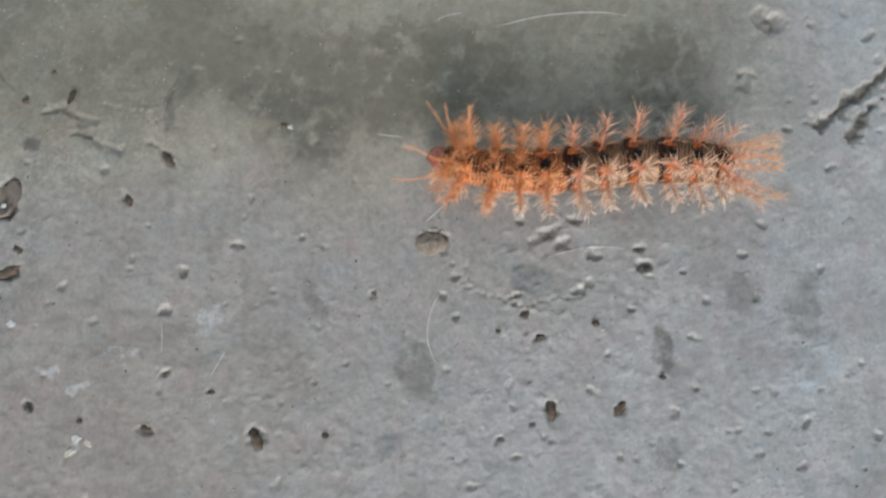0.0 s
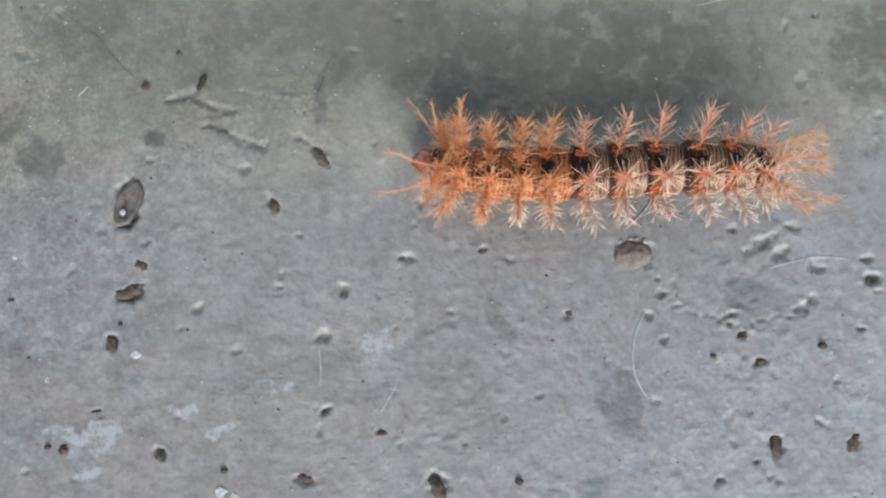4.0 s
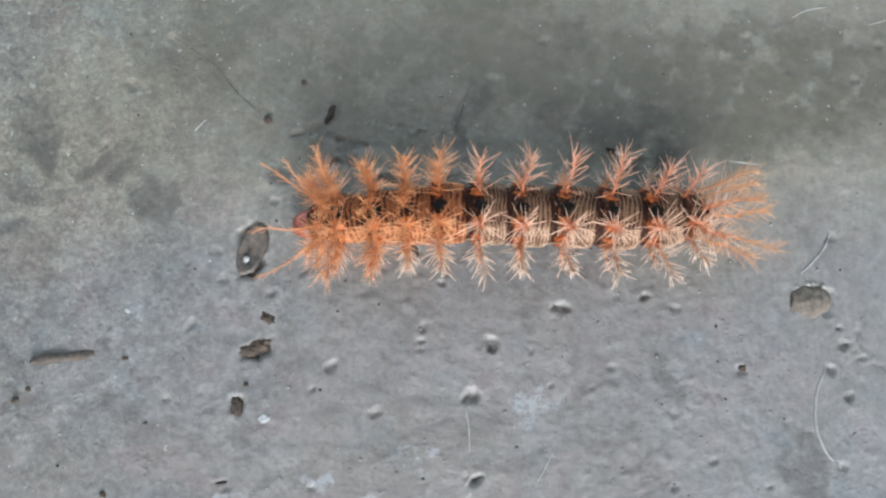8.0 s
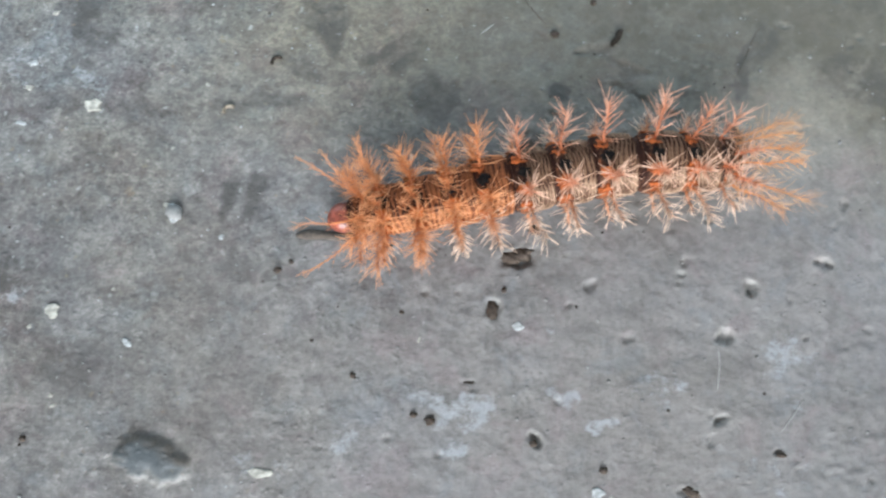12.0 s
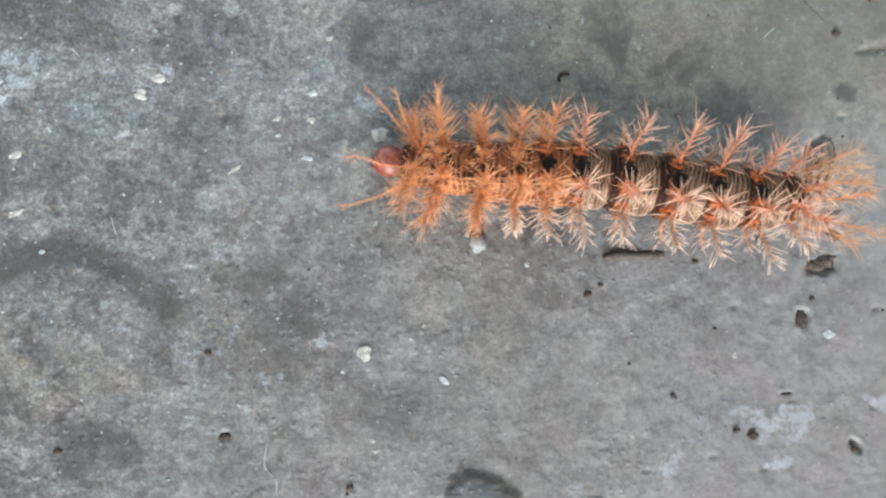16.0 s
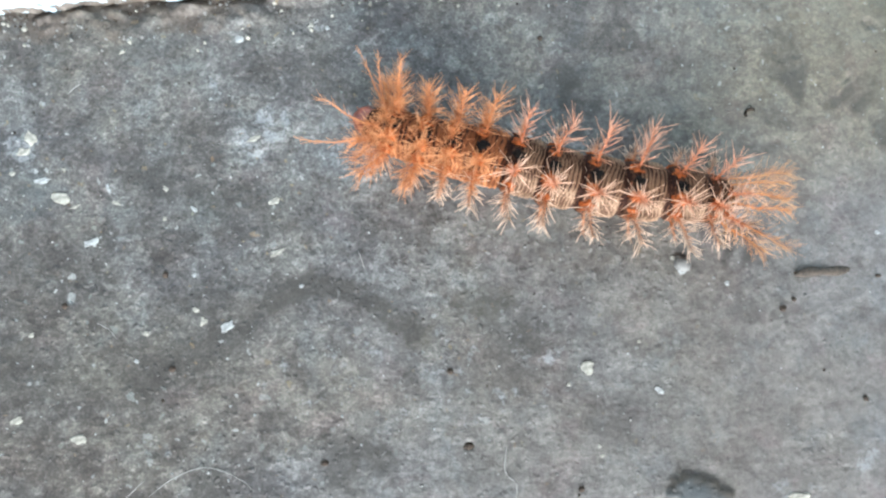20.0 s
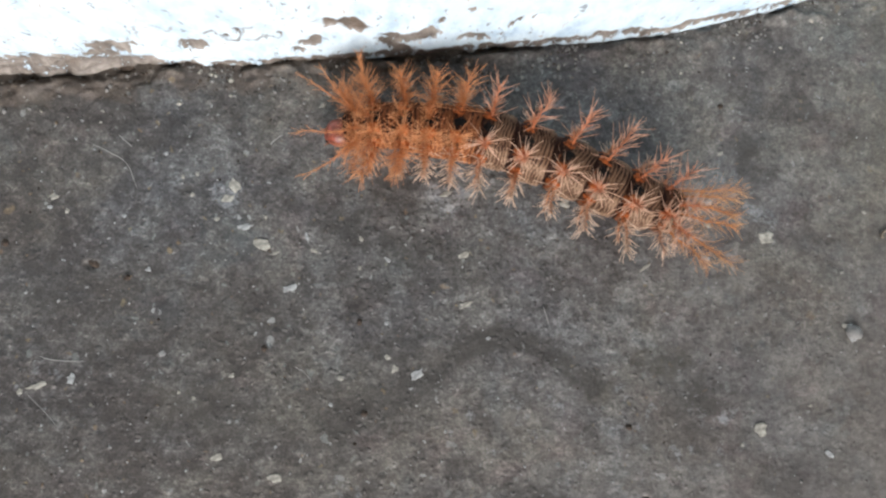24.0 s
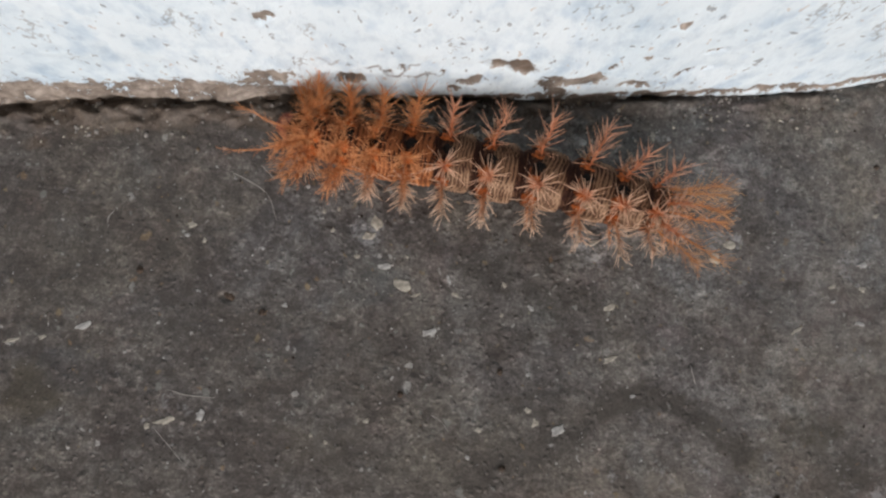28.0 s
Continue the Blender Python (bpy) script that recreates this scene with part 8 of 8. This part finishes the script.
    walk(rings["ring_f"], [
        (0, pose(-0.01144, 0.00061, 0, 0, 0, -8.08)),
        (0.5, pose(-0.01185, -0.00002, 0, 0, 0, 0.00)),
        (1, pose(-0.01139, 0.00011, 0, 0, 0, -2.55)),
        (1.5, pose(-0.01057, 0.00012, 0, 0, 0, -0.38)),
        (2, pose(-0.01103, -0.00033, 0, 0, 0, 2.62)),
        (2.5, pose(-0.01079, 0.00047, 0, 0, 0, -4.07)),
        (3, pose(-0.01217, 0.00003, 0, 0, 0, 0.69)),
        (3.5, pose(-0.01193, 0.00018, 0, 0, 0, -2.65)),
        (5.5, pose(-0.01220, 0.00032, 0, 0, 0, -2.44)),
        (6, pose(-0.01194, 0.00050, 0, 0, 0, -4.41)),
        (6.5, pose(-0.01196, 0.00017, 0, 0, 0, -1.16)),
        (7, pose(-0.01200, -0.00009, 0, 0, 0, -1.13)),
        (7.5, pose(-0.01146, 0.00013, 0, 0, 0, -0.36)),
        (8, pose(-0.01181, -0.00007, 0, 0, 0, 0.57)),
        (8.5, pose(-0.01183, 0.00025, 0, 0, 0, -1.33)),
        (9, pose(-0.01230, 0.00058, 0, 0, 0, -4.57)),
        (9.5, pose(-0.01206, 0.00020, 0, 0, 0, -2.05)),
        (10, pose(-0.01177, 0.00028, 0, 0, 0, -2.86)),
        (10.5, pose(-0.01222, 0.00059, 0, 0, 0, -5.04)),
        (11, pose(-0.01167, 0.00076, 0, 0, 0, -7.15)),
        (11.5, pose(-0.01188, 0.00073, 0, 0, 0, -6.83)),
        (12, pose(-0.01196, 0.00055, 0, 0, 0, -6.91)),
        (12.5, pose(-0.01162, 0.00038, 0, 0, 0, -3.99)),
        (14.5, pose(-0.01248, -0.00080, 0, 0, 0, 5.62)),
        (15, pose(-0.01187, -0.00021, 0, 0, 0, 4.25)),
        (15.5, pose(-0.01215, -0.00080, 0, 0, 0, 6.14)),
        (16, pose(-0.01124, 0.00028, 0, 0, 0, -1.32)),
        (16.5, pose(-0.01199, -0.00013, 0, 0, 0, 0.85)),
        (17, pose(-0.01224, 0.00017, 0, 0, 0, -1.82)),
        (17.5, pose(-0.01211, -0.00009, 0, 0, 0, 1.21)),
        (18, pose(-0.01197, -0.00006, 0, 0, 0, -1.07)),
        (18.5, pose(-0.01169, 0.00021, 0, 0, 0, -1.03)),
        (19, pose(-0.01161, -0.00067, 0, 0, 0, 5.00)),
        (19.5, pose(-0.01156, 0.00037, 0, 0, 0, -3.08)),
        (20, pose(-0.01161, -0.00096, 0, 0, 0, 8.69)),
        (20.5, pose(-0.01136, -0.00022, 0, 0, 0, 1.01)),
        (21, pose(-0.01139, -0.00072, 0, 0, 0, 7.50)),
        (21.5, pose(-0.01101, -0.00035, 0, 0, 0, 3.17)),
        (22, pose(-0.01107, 0.00023, 0, 0, 0, -0.91)),
        (22.5, pose(-0.01170, 0.00017, 0, 0, 0, 0.57)),
        (24.5, pose(-0.01114, 0.00072, 0, 0, 0, -7.48)),
        (25, pose(-0.01144, 0.00046, 0, 0, 0, -6.90)),
        (25.5, pose(-0.01143, 0.00055, 0, 0, 0, -7.75)),
        (26, pose(-0.01142, 0.00092, 0, 0, 0, -9.27)),
        (26.5, pose(-0.01283, 0.00090, 0, 0, 0, -8.82)),
        (27, pose(-0.01195, 0.00042, 0, 0, 0, -6.32)),
        (27.5, pose(-0.01161, 0.00079, 0, 0, 0, -8.68)),
        (28, pose(-0.01314, 0.00017, 0, 0, 0, -3.38)),
    ])
    walk(rings["ring_g"], [
        (0, pose(-0.01574, 0.00141, 0, 0, 0, -11.08)),
        (0.5, pose(-0.01771, 0.00005, 0, 0, 0, -2.14)),
        (1, pose(-0.01618, 0.00033, 0, 0, 0, -7.19)),
        (1.5, pose(-0.01630, -0.00003, 0, 0, 0, 1.07)),
        (2, pose(-0.01643, -0.00050, 0, 0, 0, 0.23)),
        (2.5, pose(-0.01572, 0.00079, 0, 0, 0, -3.38)),
        (3, pose(-0.01796, 0.00001, 0, 0, 0, 1.40)),
        (3.5, pose(-0.01681, 0.00043, 0, 0, 0, -5.67)),
        (5.5, pose(-0.01787, 0.00038, 0, 0, 0, 1.75)),
        (6, pose(-0.01592, 0.00078, 0, 0, 0, -2.44)),
        (6.5, pose(-0.01768, 0.00019, 0, 0, 0, 2.88)),
        (7, pose(-0.01690, 0.00014, 0, 0, 0, -1.41)),
        (7.5, pose(-0.01710, -0.00005, 0, 0, 0, 5.30)),
        (8, pose(-0.01756, -0.00022, 0, 0, 0, 4.15)),
        (8.5, pose(-0.01655, 0.00023, 0, 0, 0, 3.33)),
        (9, pose(-0.01815, 0.00089, 0, 0, 0, 0.06)),
        (9.5, pose(-0.01660, 0.00040, 0, 0, 0, -1.45)),
        (10, pose(-0.01779, 0.00067, 0, 0, 0, -1.39)),
        (10.5, pose(-0.01764, 0.00105, 0, 0, 0, -3.82)),
        (11, pose(-0.01659, 0.00145, 0, 0, 0, -5.97)),
        (11.5, pose(-0.01746, 0.00153, 0, 0, 0, -6.62)),
        (12, pose(-0.01677, 0.00137, 0, 0, 0, -9.17)),
        (12.5, pose(-0.01754, 0.00086, 0, 0, 0, -2.04)),
        (14.5, pose(-0.01730, -0.00125, 0, 0, 0, 5.63)),
        (15, pose(-0.01763, -0.00107, 0, 0, 0, 13.13)),
        (15.5, pose(-0.01799, -0.00137, 0, 0, 0, 6.92)),
        (16, pose(-0.01661, 0.00014, 0, 0, 0, 5.09)),
        (16.5, pose(-0.01785, -0.00018, 0, 0, 0, 1.35)),
        (17, pose(-0.01636, 0.00038, 0, 0, 0, -1.96)),
        (17.5, pose(-0.01794, -0.00015, 0, 0, 0, 2.04)),
        (18, pose(-0.01701, 0.00017, 0, 0, 0, -2.17)),
        (18.5, pose(-0.01785, 0.00013, 0, 0, 0, 3.07)),
        (19, pose(-0.01772, -0.00109, 0, 0, 0, 3.56)),
        (19.5, pose(-0.01684, 0.00052, 0, 0, 0, 0.16)),
        (20, pose(-0.01757, -0.00190, 0, 0, 0, 9.87)),
        (20.5, pose(-0.01623, -0.00031, 0, 0, 0, 3.50)),
        (21, pose(-0.01732, -0.00175, 0, 0, 0, 13.90)),
        (21.5, pose(-0.01679, -0.00072, 0, 0, 0, 6.10)),
        (22, pose(-0.01688, 0.00006, 0, 0, 0, 6.46)),
        (22.5, pose(-0.01737, -0.00017, 0, 0, 0, 5.27)),
        (24.5, pose(-0.01644, 0.00143, 0, 0, 0, -5.29)),
        (25, pose(-0.01653, 0.00126, 0, 0, 0, -8.27)),
        (25.5, pose(-0.01510, 0.00132, 0, 0, 0, -8.83)),
        (26, pose(-0.01659, 0.00179, 0, 0, 0, -6.29)),
        (26.5, pose(-0.01766, 0.00167, 0, 0, 0, -5.93)),
        (27, pose(-0.01631, 0.00108, 0, 0, 0, -8.01)),
        (27.5, pose(-0.01711, 0.00167, 0, 0, 0, -6.80)),
        (28, pose(-0.01819, 0.00062, 0, 0, 0, -3.76)),
    ])
    walk(rings["tail"], [
        (0, pose(-0.01936, 0.00210, 0, 0, 0, -11.69)),
        (0.5, pose(-0.02184, 0.00037, 0, 0, 0, -5.35)),
        (1, pose(-0.01948, 0.00099, 0, 0, 0, -10.05)),
        (1.5, pose(-0.02046, -0.00008, 0, 0, 0, 2.82)),
        (2, pose(-0.02018, -0.00034, 0, 0, 0, -3.42)),
        (2.5, pose(-0.01979, 0.00098, 0, 0, 0, -1.84)),
        (3, pose(-0.02211, -0.00007, 0, 0, 0, -0.87)),
        (3.5, pose(-0.02034, 0.00096, 0, 0, 0, -7.57)),
        (5.5, pose(-0.02214, -0.00001, 0, 0, 0, 7.46)),
        (6, pose(-0.01938, 0.00079, 0, 0, 0, 0.86)),
        (6.5, pose(-0.02178, -0.00023, 0, 0, 0, 6.81)),
        (7, pose(-0.02063, 0.00012, 0, 0, 0, -0.76)),
        (7.5, pose(-0.02150, -0.00081, 0, 0, 0, 13.05)),
        (8, pose(-0.02196, -0.00076, 0, 0, 0, 7.90)),
        (8.5, pose(-0.02079, -0.00035, 0, 0, 0, 9.68)),
        (9, pose(-0.02266, 0.00051, 0, 0, 0, 7.48)),
        (9.5, pose(-0.02035, 0.00041, 0, 0, 0, -0.81)),
        (10, pose(-0.02214, 0.00062, 0, 0, 0, -0.11)),
        (10.5, pose(-0.02150, 0.00121, 0, 0, 0, -1.90)),
        (11, pose(-0.02050, 0.00166, 0, 0, 0, -3.24)),
        (11.5, pose(-0.02192, 0.00190, 0, 0, 0, -5.40)),
        (12, pose(-0.02031, 0.00186, 0, 0, 0, -9.79)),
        (12.5, pose(-0.02197, 0.00083, 0, 0, 0, 0.26)),
        (14.5, pose(-0.02066, -0.00156, 0, 0, 0, 4.75)),
        (15, pose(-0.02170, -0.00230, 0, 0, 0, 20.04)),
        (15.5, pose(-0.02163, -0.00181, 0, 0, 0, 5.37)),
        (16, pose(-0.02063, -0.00051, 0, 0, 0, 12.42)),
        (16.5, pose(-0.02269, -0.00027, 0, 0, 0, 0.27)),
        (17, pose(-0.01997, 0.00048, 0, 0, 0, -2.54)),
        (17.5, pose(-0.02239, -0.00027, 0, 0, 0, -0.44)),
        (18, pose(-0.02079, 0.00031, 0, 0, 0, -3.07)),
        (18.5, pose(-0.02232, -0.00028, 0, 0, 0, 6.86)),
        (19, pose(-0.02193, -0.00120, 0, 0, 0, -0.25)),
        (19.5, pose(-0.02137, 0.00028, 0, 0, 0, 5.66)),
        (20, pose(-0.02225, -0.00255, 0, 0, 0, 5.41)),
        (20.5, pose(-0.02013, -0.00074, 0, 0, 0, 6.89)),
        (21, pose(-0.02186, -0.00307, 0, 0, 0, 17.17)),
        (21.5, pose(-0.02066, -0.00122, 0, 0, 0, 7.63)),
        (22, pose(-0.02148, -0.00084, 0, 0, 0, 13.82)),
        (22.5, pose(-0.02217, -0.00076, 0, 0, 0, 8.55)),
        (24.5, pose(-0.02093, 0.00152, 0, 0, 0, 0.95)),
        (25, pose(-0.02144, 0.00180, 0, 0, 0, -6.13)),
        (25.5, pose(-0.01944, 0.00181, 0, 0, 0, -7.96)),
        (26, pose(-0.02162, 0.00187, 0, 0, 0, 2.28)),
        (26.5, pose(-0.02199, 0.00174, 0, 0, 0, 1.54)),
        (27, pose(-0.01983, 0.00153, 0, 0, 0, -8.16)),
        (27.5, pose(-0.02206, 0.00185, 0, 0, 0, 1.21)),
        (28, pose(-0.02261, 0.00081, 0, 0, 0, -3.28)),
    ])


motions()
